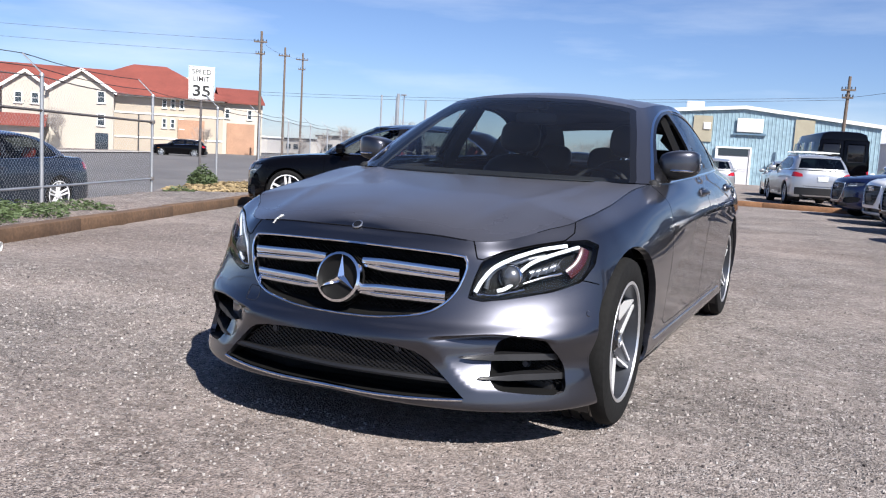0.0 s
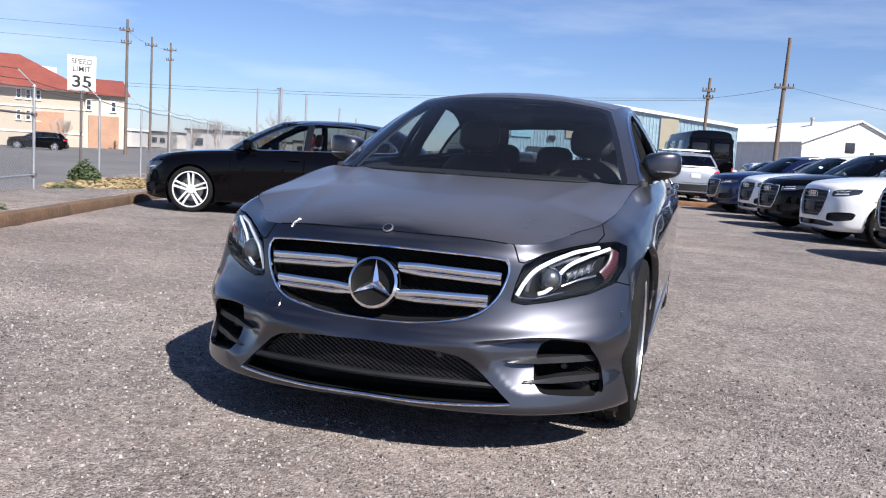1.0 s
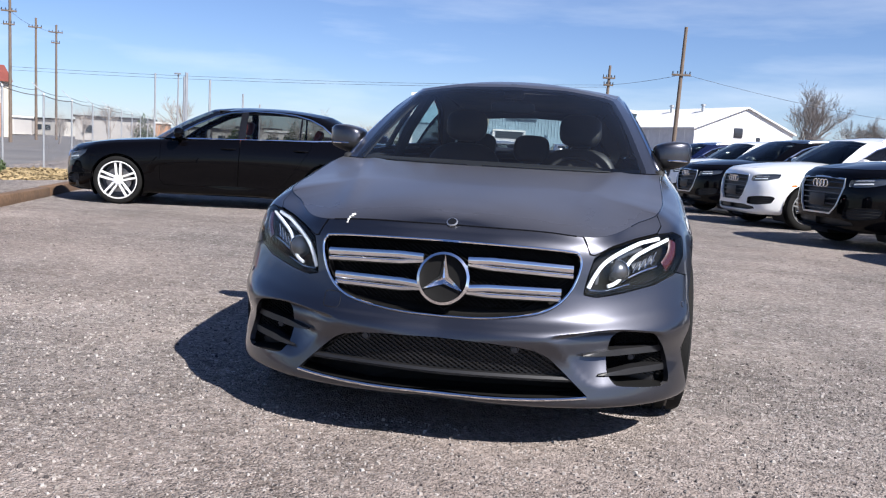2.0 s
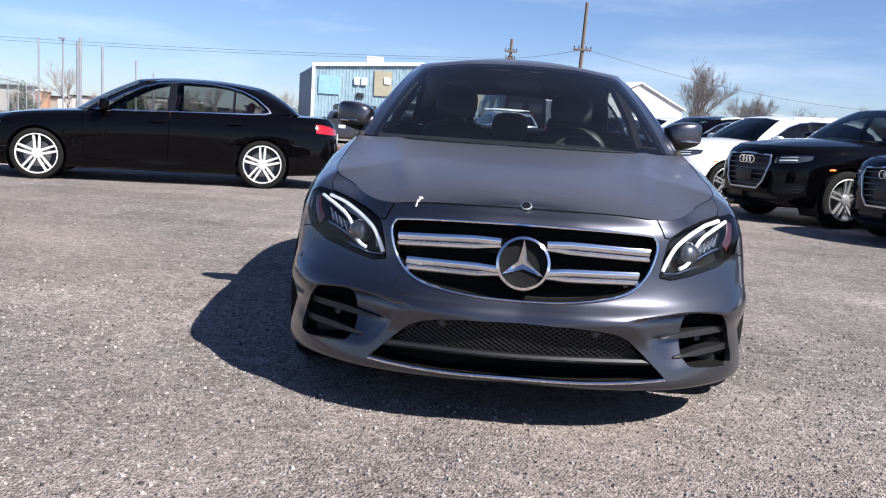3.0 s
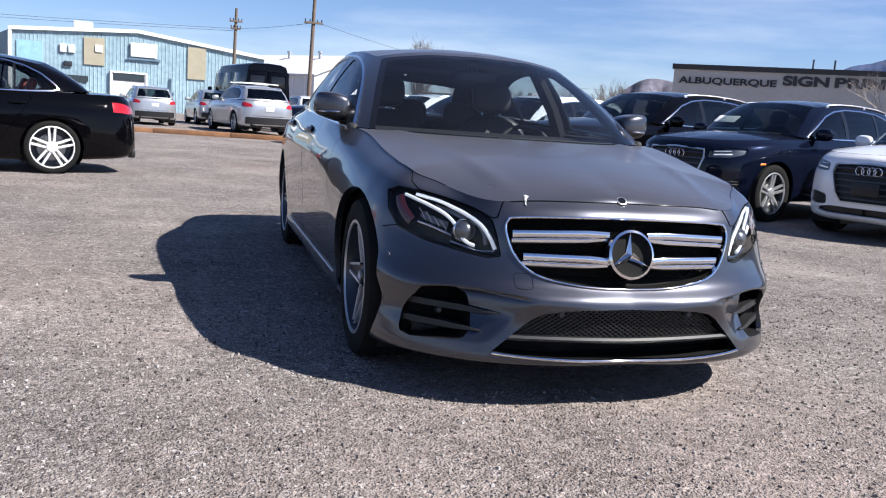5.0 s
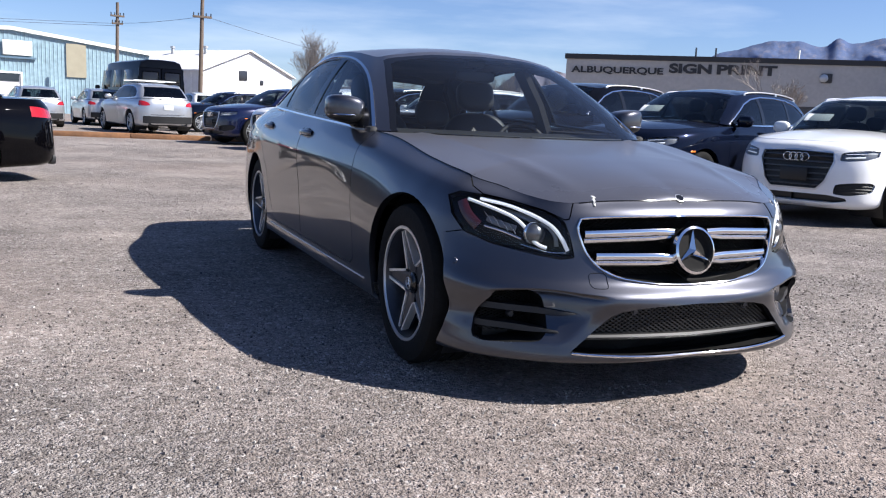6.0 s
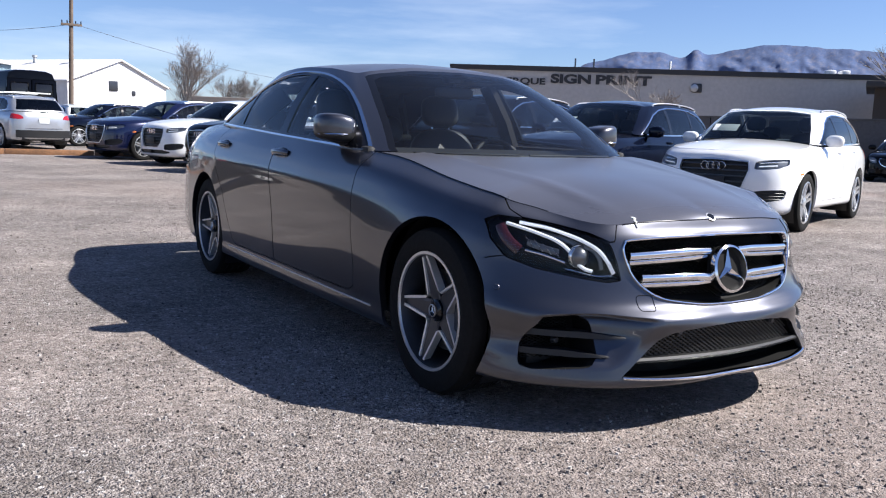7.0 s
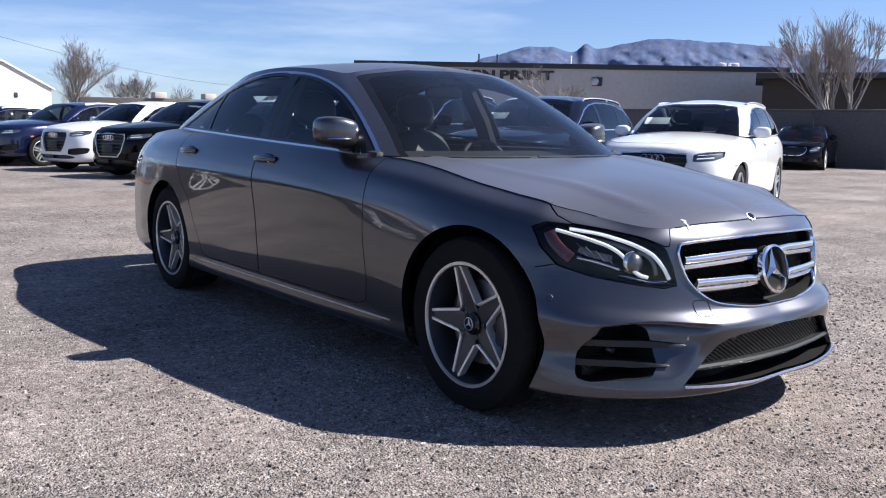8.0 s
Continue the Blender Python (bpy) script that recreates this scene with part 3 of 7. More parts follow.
def cabin_grid(base, top, bulge, nw=150, nh=26):
    B, T = np.array(base, float), np.array(top, float)
    k = np.arange(len(B))
    w = np.linspace(0, len(B) - 1, nw)
    b, t, g = curve(np.column_stack((k, B)))(w), curve(np.column_stack((k, T)))(w), curve(np.column_stack((k, bulge)))(w)
    m = (b + t) / 2
    d = np.gradient(m, axis=0)
    n = np.stack((d[:, 1], -d[:, 0]), 1)
    n /= np.maximum(np.linalg.norm(n, axis=1, keepdims=True), 1e-9)
    h = np.linspace(0, 1, nh)
    P = b[:, None, :] * (1 - h)[None, :, None] + t[:, None, :] * h[None, :, None]
    up = 4 * (h * (1 - h))[None, :] * g[:, :1]
    P[:, :, :2] += n[:, None, :] * up[:, :, None] * 0.8
    P[:, :, 2] += up * 0.6
    P[0, :, 0] = 0
    P[-1, :, 0] = 0
    return P, w, h


def caster(halves):
    """Rays on to the uncut shells: a function of start and way that gives the place met and the surface's direction."""
    for h in halves:
        h.bm.normal_update()
    trees = [BVHTree.FromBMesh(h.bm) for h in halves]

    def f(start, way):
        best = None
        for t in trees:
            hit = t.ray_cast(Vector(start), Vector(way))
            if hit[0] is not None and (best is None or hit[3] < best[3]):
                best = hit
        if best is None:
            return None, None
        n = best[1] if best[1].dot(Vector(way)) < 0 else -best[1]
        return best[0], n

    return f


def well(piece, shift, mat, parent, name, label=""):
    """A hollow behind a piece: its back moved by shift, and walls from its rim to there."""
    V, N, F = piece
    n = len(V)
    verts = [tuple(v) for v in V - N * .001] + [tuple(v) for v in V + np.array(shift)]
    faces = [[i + n for i in f] for f in F]
    edges = {(i, j) for f in F for i, j in zip(f, f[1:] + f[:1])}
    faces += [[i, j, j + n, i + n] for i, j in edges if (j, i) not in edges]
    me = bpy.data.meshes.new(name)
    me.from_pydata(verts, [], faces)
    me.materials.append(mat)
    ob = new(name, me)
    ob.parent = parent
    if label:
        ob["label"] = label
    return ob
# ---- the grey saloon ----
def star_badge(r, depth):
    """A ring with a ridged three-pointed figure in it, facing -y."""
    ring = lathe([(r * 0.86, 0), (r * 0.90, -depth), (r, -depth * 0.8), (r * 1.02, 0)], 48)
    star = bmesh.new()
    c = star.verts.new((-depth * 0.9, 0, 0))
    rim = []
    for i in range(6):
        a = math.pi / 2 + i * math.pi / 3
        q = r * 0.9 if i % 2 == 0 else r * 0.2
        rim.append(star.verts.new((-depth * (0.45 if i % 2 == 0 else 0.1), q * math.cos(a), q * math.sin(a))))
    for i in range(6):
        star.faces.new((c, rim[i], rim[(i + 1) % 6]))
    bmesh.ops.recalc_face_normals(star, faces=star.faces[:])
    turn = Matrix.Rotation(radians(90), 4, "Z")
    ring.transform(turn)
    star.transform(turn)
    return ring, star


def star_wheel(parent, name, x, y, side, r=0.335, rim=0.237):
    """Alloy wheel with five tapering two-edged spokes; side: 1 looks to +x."""
    w = new(name)
    w.parent = parent
    w.matrix_local = pose(x, y, r, 0, 0, 0 if side > 0 else 180)
    tw = 0.115
    prof = [(rim - 0.004, 0.0), (rim + 0.006, 0.008), (rim + 0.03, 0.013), (r - 0.035, 0.012), (r - 0.012, 0.004), (r - 0.003, -0.012), (r, -0.03)]
    prof = prof + [(a, -2 * tw - b) for a, b in prof[::-1]]
    tyre = lathe(prof, 72)
    part("tyre", tyre, M_TYRE, w, "black low-profile tyre")
    for k in range(4):
        g = -0.05 - 0.043 * k
        groove = lathe([(r + 0.0006, g), (r + 0.0006, g - 0.009)], 72)
        part("tread_groove", groove, M_GLOSSBLK, w)
    barrel = lathe([(rim + 0.006, 0.004), (rim + 0.004, 0.009), (rim - 0.007, 0.009), (rim - 0.010, 0.0)], 72)
    part("rim_lip", barrel, M_SILVERRIM, w, "bright machined rim lip")
    inner = lathe([(rim - 0.010, 0.002), (rim - 0.018, -0.03), (rim - 0.03, -0.10), (rim - 0.03, -0.19), (0.06, -0.20)], 64)
    part("rim_barrel", inner, M_DARKMETAL, w)
    disc = lathe([(0.165, -0.075), (0.165, -0.085), (0.08, -0.085), (0.08, -0.06), (0.02, -0.06)], 48)
    part("brake_disc", disc, M_DISC, w)
    part("brake_caliper", block(0.06, 0.07, 0.17, (-0.07, 0.155, 0.02), 0.012), M_DARKMETAL, w)
    face_x = lambda q: -0.012 - 0.03 * (1 - q / rim) ** 2 * 0.6 - 0.012 * (q < 0.1)
    for i in range(5):
        a = radians(180 + 72 * i)
        pos = lambda q, da, lift=0.0: Vector((face_x(q) + lift, q * math.cos(a + da), q * math.sin(a + da)))
        sp = bmesh.new()
        tri = lambda v: [sp.verts.new(p) for p in v]
        tip, V = rim - 0.008, 0.082
        for sgn in (1, -1):
            o0, o1 = pos(V, sgn * radians(36)), pos(tip, sgn * radians(5.2))
            i0, i1 = pos(V + 0.004, sgn * radians(25)), pos(tip, sgn * radians(2.4))
            a1, b1, c1, d1 = tri([o0, o1, i1, i0])
            back = tri([o0 + Vector((-0.035, 0, 0)), o1 + Vector((-0.03, 0, 0))])
            low = tri([i0 + Vector((-0.012, 0, 0)), i1 + Vector((-0.008, 0, 0))])
            sp.faces.new((a1, b1, c1, d1))
            sp.faces.new((a1, back[0], back[1], b1))
            sp.faces.new((d1, c1, low[1], low[0]))
        bmesh.ops.recalc_face_normals(sp, faces=sp.faces[:])
        part("spoke_edge", sp, M_BRIGHTRIM, w, "bright machined spoke edges", smooth=False)
        web = bmesh.new()
        q = [web.verts.new(p) for p in (pos(0.045, radians(36), -0.006), pos(V + 0.004, radians(26), -0.009), pos(tip, radians(2.8), -0.007), pos(tip, -radians(2.8), -0.007), pos(V + 0.004, -radians(26), -0.009), pos(0.045, -radians(36), -0.006))]
        web.faces.new(q)
        sides = [web.verts.new(v.co + Vector((-0.04, 0, 0))) for v in q]
        for k in range(5):
            web.faces.new((q[k], q[k + 1], sides[k + 1], sides[k]))
        bmesh.ops.recalc_face_normals(web, faces=web.faces[:])
        part("spoke", web, M_DARKMETAL, w, "dark grey recessed spoke", smooth=False)
        bolt = lathe([(0.0001, -0.002), (0.009, -0.004), (0.011, -0.02)], 10)
        bolt.transform(Matrix.Translation(pos(0.056, radians(36))))
        part("wheel_bolt", bolt, M_DARKMETAL, w)
    hub = lathe([(0.0001, -0.020), (0.02, -0.021), (0.031, -0.023), (0.034, -0.027), (0.044, -0.032), (0.05, -0.07)], 32)
    cap = part("hub_cap", hub, M_GLOSSBLK, w)
    ring, star = star_badge(0.026, 0.005)
    badge = merged(ring, star)
    badge.transform(Matrix.Translation((-0.018, 0, 0)) @ Matrix.Rotation(radians(90), 4, "Z"))
    part("hub_badge", badge, M_SATIN, cap)
    return w


def seat(parent, name, x, y, z, mat, wide=0.26, lean=14):
    s = new(name)
    s.parent = parent
    s.matrix_local = pose(x, y, z)
    rot = Matrix.Rotation(radians(-lean), 4, "X")
    part("backrest", pad(wide, 0.07, 0.36, 3.2, at=(0, 0.30, 0.40), rot=rot), mat, s)
    part("cushion", pad(wide, 0.27, 0.09, 3.5, at=(0, 0.02, 0.06)), mat, s)
    h = part("headrest", pad(0.135, 0.055, 0.105, 3.0, at=(0, 0.40, 0.865), rot=rot), mat, s)
    for k in (-1, 1):
        part("headrest_post", rod((k * 0.06, 0.375, 0.72), (k * 0.06, 0.395, 0.80), 0.007), M_CHROME, s, "chrome headrest post")
    return s


def lattice(xs, zs, y_of, w, pitch, mat, name, parent, keep, rise=0.62):
    """A diamond mesh of thin slanting bars that follows a curved plane."""
    bm = bmesh.new()
    x0, x1, z0, z1 = *xs, *zs
    H = z1 - z0
    run = H / rise
    n = int((x1 - x0 + run) / pitch)
    for sgn in (1, -1):
        for i in range(n + 1):
            xb = x0 - run + i * pitch if sgn > 0 else x0 + i * pitch
            pts = []
            for k in range(13):
                f = k / 12
                x, z = xb + sgn * f * run, z0 + f * H
                ok = x0 <= x <= x1 and keep(x, z)
                if ok:
                    pts.append((x, y_of(x, z) + (0.004 if sgn > 0 else 0.0), z))
                if (not ok or k == 12) and len(pts) > 1:
                    sweep(pts, [(-w / 2, -0.004), (w / 2, -0.004), (w / 2, 0.004), (-w / 2, 0.004)], ups=[(0, -1, 0)] * len(pts), bm=bm)
                    pts = []
                elif not ok:
                    pts = []
    return part(name, bm, mat, parent, smooth=False)


def grey_saloon():
    car = thing("saloon_car", "dark grey metallic four-door saloon with dusty bonnet and one open window", "car")
    outline = [(0, -.845), (.22, -.838), (.40, -.795), (.54, -.725), (.67, -.63), (.788, -.515), (.874, -.385), (.906, -.22), (.915, -.02), (.92, .4),
               (.926, 1.0), (.926, 1.7), (.925, 2.3), (.918, 2.8), (.90, 3.2), (.865, 3.55), (.79, 3.83), (.64, 3.98), (.4, 4.05), (0, 4.08)]
    sec = {}
    sec[0] = ([.165, .188, .235, .33, .405, .46, .55, .65, .715, .753], [.03, -.002, .0, -.004, .012, .054, .072, .098, .125, .165])
    sec[2] = ([.163, .182, .238, .33, .408, .466, .548, .635, .703, .747], [.012, -.024, -.018, -.004, -.012, .036, .062, .080, .104, .140])
    sec[3] = ([.162, .178, .24, .33, .41, .47, .545, .62, .69, .738], [.002, -.034, -.026, -.006, -.016, .022, .050, .060, .076, .105])
    sec[5] = ([.160, .176, .25, .33, .42, .50, .58, .66, .735, .785], [.004, -.026, -.018, -.002, -.022, .014, .044, .060, .094, .17])
    sec[6] = ([.160, .178, .26, .34, .43, .52, .60, .68, .755, .81], [.026, -.004, .002, .010, -.006, .014, .032, .050, .088, .165])
    sec[8] = ([.165, .20, .28, .36, .46, .56, .66, .74, .81, .86], [.08, .03, .01, .0, -.004, .0, .008, .03, .075, .155])
    sec[9] = ([.165, .205, .29, .38, .48, .58, .68, .77, .86, .93], [.10, .03, .022, .012, .004, .0, .004, .016, .05, .145])
    sec[10] = ([.165, .205, .29, .39, .50, .62, .735, .795, .89, .958], [.10, .03, .030, .024, .017, .009, .001, .002, .037, .085])
    sec[11] = ([.165, .205, .29, .39, .50, .62, .75, .815, .91, .988], [.10, .03, .030, .024, .017, .009, .001, .002, .037, .085])
    sec[12] = ([.165, .205, .29, .39, .50, .62, .765, .83, .93, 1.014], [.10, .03, .028, .020, .012, .006, .001, .003, .045, .10])
    sec[14] = ([.165, .205, .30, .40, .51, .62, .74, .85, .95, 1.04], [.08, .03, .01, .0, -.004, .0, .008, .022, .075, .19])
    sec[16] = ([.20, .23, .32, .42, .52, .63, .74, .84, .93, 1.0], [.08, .02, .0, .0, .0, .005, .015, .04, .09, .16])
    sec[19] = ([.22, .25, .33, .43, .53, .63, .73, .83, .93, .985], [.10, .02, .0, .0, .01, .02, .03, .05, .08, .14])
    loft = Loft(outline, sec, rows=84)
    edge = loft.top()
    whole = caster([Half(loft.P)])
    # the corners of the bumper are drawn in below a crease that runs out from beside the lower intake
    crease = curve([(.34, .409), (.45, .420), (.62, .430), (.73, .416), (.80, .40)])
    B = loft.P
    cols = [i for i in range(B.shape[0]) if B[i, 20, 1] < -.3 and .25 < B[i, 20, 0] < .85]
    k = int(np.argmin(np.abs(B[cols, :, 2].mean(0) - .418)))
    for i in cols:
        x = B[i, k, 0]
        top = float(crease(x)[0])
        win = smooth(.26, .34, x) * (1 - smooth(.76, .83, x))
        # one row of the sheet follows the crease, the next lies just under it
        z0 = B[i, :, 2].copy()
        shift = (top - z0[k]) * win * np.clip(1 - np.abs(np.arange(len(z0)) - k) / 12, 0, 1)
        z1 = z0 + shift
        z1[k - 1] += (z1[k] - .003 - z1[k - 1]) * win
        B[i, :, 0], B[i, :, 1], B[i, :, 2] = np.interp(z1, z0, B[i, :, 0]), np.interp(z1, z0, B[i, :, 1]), z1
        for j in range(k):
            x, y, z = B[i, j]
            e = smooth(.35, .56, x) * (1 - smooth(.67, .77, x))
            if e > 0:
                fall = min(1, max(0, (z - (top - .02 - .17 * e)) / (.02 + .16 * e)))
                B[i, j] += np.array((-.022, .056, 0)) * e * fall
    body = Half(B)
    # bonnet and boot lids
    k1 = int(np.argmin(np.abs(edge[:, 1] - 0.60) + (edge[:, 0] < 0.5) * 9))
    he = edge[: k1 + 1]
    q = np.linspace(0, 1, len(he))
    hood_y = edge[0, 1] + (0.36 - edge[0, 1]) * q**1.15
    hood_z = curve([(-.685, .753), (-.66, .772), (-.60, .800), (-.5, .830), (-.3, .870), (0.0, .905), (.2, .925), (.36, .94)])
    HP = fan(he, hood_y, hood_z, 26, 2.4)
    ridge = np.exp(-((HP[:, :, 0] - (.40 + .16 * (HP[:, :, 1] + .7))) / .035) ** 2)
    HP[:, :, 2] += .007 * ridge * np.clip((HP[:, :, 1] + .64) / .25, 0, 1)
    hood = Half(HP)
    k2 = int(np.argmin(np.abs(edge[:, 1] - 3.3) + (edge[:, 0] < 0.3) * 9))
    te = edge[k2:][::-1]
    trunk_y = edge[-1, 1] + (3.42 - edge[-1, 1]) * np.linspace(0, 1, len(te))
    TP = fan(te, trunk_y, curve([(3.3, 1.035), (3.6, 1.025), (3.94, .99)]), 12, 2.0)
    trunk = Half(TP, -grid_normals(TP))
    # glass-house
    base = [(0, .36, .937), (.35, .40, .942), (.60, .51, .95), (.757, .63, .95), (.822, .74, .952), (.840, 1.0, .958), (.842, 1.7, .988), (.826, 2.3, 1.014), (.79, 2.75, 1.03), (.72, 3.13, 1.042), (.60, 3.36, 1.035), (.32, 3.45, 1.03), (0, 3.47, 1.03)]
    topl = [(0, 1.19, 1.392), (.29, 1.205, 1.384), (.49, 1.245, 1.358), (.558, 1.305, 1.345), (.576, 1.42, 1.360), (.586, 1.60, 1.381), (.594, 1.95, 1.398), (.585, 2.3, 1.385), (.557, 2.55, 1.35), (.512, 2.74, 1.31), (.43, 2.83, 1.30), (.25, 2.90, 1.325), (0, 2.93, 1.335)]
    bulge = [.035, .035, .03, .022, .02, .02, .022, .022, .02, .02, .025, .03, .03]
    GP, gw, gh = cabin_grid(base, topl, bulge)
    cabin = Half(GP)
    rspine = curve([(1.19, 1.392), (1.4, 1.422), (1.65, 1.442), (1.95, 1.45), (2.3, 1.438), (2.65, 1.395), (2.93, 1.335)])
    re = GP[:, -1, :]
    ry = 1.19 + (2.93 - 1.19) * np.linspace(0, 1, len(re))
    roof = Half(fan(re, ry, rspine, 14, 2.0))
    cast = caster([body, hood, cabin, roof])

    def front(x, z):
        p, n = cast((max(abs(x), .0005), -3, z), (0, 1, 0))
        m = -1 if x < 0 else 1
        return Vector((p[0] * m, p[1], p[2])), Vector((n[0] * m, n[1], n[2]))

    flank = lambda y, z: cast((3, y, z), (-1, 0, 0))

    def on_front(line, off=0.0):
        """Points on the nose under a line of (x, z), and the ways out from there."""
        P, U = [], []
        for x, z in line:
            p, n = front(x, z)
            P.append(p + n * off)
            U.append(n)
        return P, U

    def on_flank(line, off=0.0):
        P, U = [], []
        for y, z in line:
            p, n = flank(y, z)
            P.append(p + n * off)
            U.append(n)
        return P, U

    # outlines on the nose, x and height
    grille = [(0, .447), (.14, .452), (.26, .467), (.335, .483), (.39, .512), (.428, .555), (.450, .605), (.459, .650), (.450, .677), (.425, .688), (.25, .697), (0, .700)]
    lamp_o = rounded([(.476, .548), (.488, .61), (.505, .672), (.56, .704), (.64, .728), (.72, .745), (.785, .752), (.818, .735), (.822, .67), (.795, .612), (.72, .578), (.60, .552), (.52, .54)], 2, .14)
    intake = [(0, .186), (.25, .19), (.42, .199), (.512, .212), (.46, .262), (.42, .300), (.375, .340), (.335, .361), (.27, .374), (.18, .380), (0, .383)]
    fog = rounded([(.578, .400), (.61, .419), (.69, .421), (.735, .411), (.764, .365), (.782, .315), (.795, .255), (.793, .232), (.77, .223), (.70, .230), (.605, .242), (.572, .28), (.565, .34)], 2, .25)
    nose = lambda f: f.calc_center_median()[1] < -0.25
    sym = lambda pts: pts + [(-x - .02, z) for x, z in pts[::-1]]
    body.cut(sym(grille), "front", "hole", nose)
    body.cut(sym(intake), "front", "hole", nose)
    body.cut(grown(lamp_o, .004), "front", "gap", nose)
    body.cut(lamp_o, "front", "lens", nose)
    body.cut(fog, "front", "hole", nose)
    # the bonnet reaches down to the lamps beside the grille
    lip = [(.446, .86), (.446, .752), (.462, .738), (.474, .716), (.488, .684), (.503, .682), (.56, .711), (.64, .7345), (.72, .7515), (.735, .775), (.70, .86)]
    body.cut(grown(lip, .004), "front", "gap", nose, only=("",))
    body.cut(lip, "front", "bonnet_lip", nose, only=("", "gap"))
    # wheel arches
    for wy, rr in ((-.055, .378), (2.94, .374)):
        arch = [(wy + rr * math.cos(a), .34 + rr * math.sin(a)) for a in np.linspace(radians(-60), radians(240), 40)]
        body.cut(arch, "side", "hole", lambda f: f.calc_center_median()[0] > .5)
    # shut lines
    seam = lambda line, w=.005: body.cut(ribbon(line, w), "side", "gap", lambda f: f.calc_center_median()[0] > .4, only=("",))
    seam([(-.375, .60), (-.42, .612), (-.50, .628), (-.60, .64)], .004)
    fdoor = [(.60, .99), (.605, .87), (.60, .60), (.585, .42), (.60, .325), (.66, .298), (1.0, .295), (1.62, .295), (1.635, .31), (1.63, .60), (1.655, .90), (1.67, 1.05), (1.2, 1.05), (.7, 1.02)]
    rdoor = [(1.64, 1.05), (1.66, .90), (1.635, .60), (1.64, .31), (1.655, .295), (2.30, .295), (2.37, .32), (2.44, .45), (2.52, .62), (2.64, .735), (2.72, .85), (2.76, .96), (2.72, 1.08), (2.0, 1.08)]
    flankf = lambda f: f.calc_center_median()[0] > .55
    body.cut(grown(fdoor, .0025), "side", "gap", flankf, only=("",))
    body.cut(grown(fdoor, -.0025), "side", "front_door", flankf, only=("", "gap"))
    body.cut(grown(rdoor, .0025), "side", "gap", flankf, only=("",))
    body.cut(grown(rdoor, -.0025), "side", "rear_door", flankf, only=("", "gap"))
    body.cut([(-.3, .10), (3.4, .10), (3.4, .262), (2.45, .268), (.45, .268), (-.3, .262)], "side", "sill", lambda f: .30 < f.calc_center_median()[1] < 2.6, only=("",))
    body.mark("bumper", lambda m: m[1] < -.30 and m[2] < .628 - .1 * max(0, -.5 - m[1]) * 0 or m[1] < -.60)
    body.mark("rear_body", lambda m: m[1] > 1.7)
    body.mark("fender", lambda m: m[2] > .0)
    panel("front_bumper", both(body.piece("bumper")), M_GREY, car, .02)
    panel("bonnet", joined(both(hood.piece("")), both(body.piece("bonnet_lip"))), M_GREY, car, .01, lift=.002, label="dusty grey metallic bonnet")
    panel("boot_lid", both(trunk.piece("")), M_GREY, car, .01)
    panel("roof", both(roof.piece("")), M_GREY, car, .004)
    panel("rear_body", both(body.piece("rear_body")), M_GREY, car, .03)
    for nm, key in (("fender", "fender"), ("front_door", "front_door"), ("rear_door", "rear_door"), ("side_sill", "sill")):
        pc = body.piece(key)
        panel(nm, pc, M_GREY, car, .03 if nm == "fender" else .014)
        panel(nm, flip(pc), M_GREY, car, .03 if nm == "fender" else .014)
    # glass-house: windscreen, rear window, side windows, frame
    dlo = [(.655, .947), (.79, 1.040), (1.0, 1.165), (1.22, 1.262), (1.5, 1.335), (1.8, 1.366), (2.1, 1.362), (2.36, 1.318), (2.58, 1.243), (2.80, 1.145), (2.98, 1.068), (3.03, 1.05), (2.75, 1.038), (2.3, 1.022), (1.7, .996), (1.0, .967)]
    dlo = [tuple(p) for p in curve([(k, *p) for k, p in enumerate(dlo[:12])])(np.linspace(0, 11, 45))] + dlo[12:]
    sides = lambda f: f.calc_center_median()[0] > .45 and f.calc_center_median()[1] > .6
    cabin.cut(grown(dlo, .003), "side", "trim", sides)
    cabin.cut(grown(dlo, -.006), "side", "seal", sides)
    inner = grown(dlo, -.02)
    cabin.cut(inner, "side", "window", sides)
    cabin.cut([(1.615, .9), (1.715, .9), (1.76, 1.5), (1.665, 1.5)], "side", "door_pillar", sides, only=("window",))
    cabin.cut([(2.405, .9), (2.435, .9), (2.56, 1.5), (2.53, 1.5)], "side", "window_divider", sides, only=("window",))
    cabin.cut([(.5, .9), (.86, .9), (.875, 1.3), (.5, 1.3)], "side", "mirror_triangle", sides, only=("window",))
    # split the panes
    cabin.cut([(.5, .9), (1.66, .9), (1.71, 1.5), (.5, 1.5)], "side", "front_window", sides, only=("window",))
    cabin.cut([(1.6, .9), (2.42, .9), (2.545, 1.5), (1.6, 1.5)], "side", "rear_window_pane", sides, only=("window",))
    cabin.mark("quarter_window", lambda m: True, only=("window",))
    # windscreen edge: from the scuttle corner to the roof corner, seen from the front
    edge_x = curve([(.965, .722), (1.05, .687), (1.20, .622), (1.322, .555)])
    ws = [(-.1, .80), (.725, .80)] + [(float(edge_x(z)[0]), z) for z in np.linspace(.965, 1.322, 12)] + [(.535, 1.332), (.49, 1.342), (.29, 1.368), (-.1, 1.379)]
    fore = lambda f: f.calc_center_median()[1] < 1.5
    cabin.cut(ws, "front", "frit", fore, only=("",))
    cabin.cut([(-.1, .80), (.70, .80)] + [(float(edge_x(z + .006)[0]) - .024, z) for z in np.linspace(.965, 1.305, 12)] + [(.51, 1.316), (.48, 1.324), (.29, 1.350), (-.1, 1.361)], "front", "windscreen", fore, only=("frit",))
    aft = lambda f: f.calc_center_median()[1] > 2.7
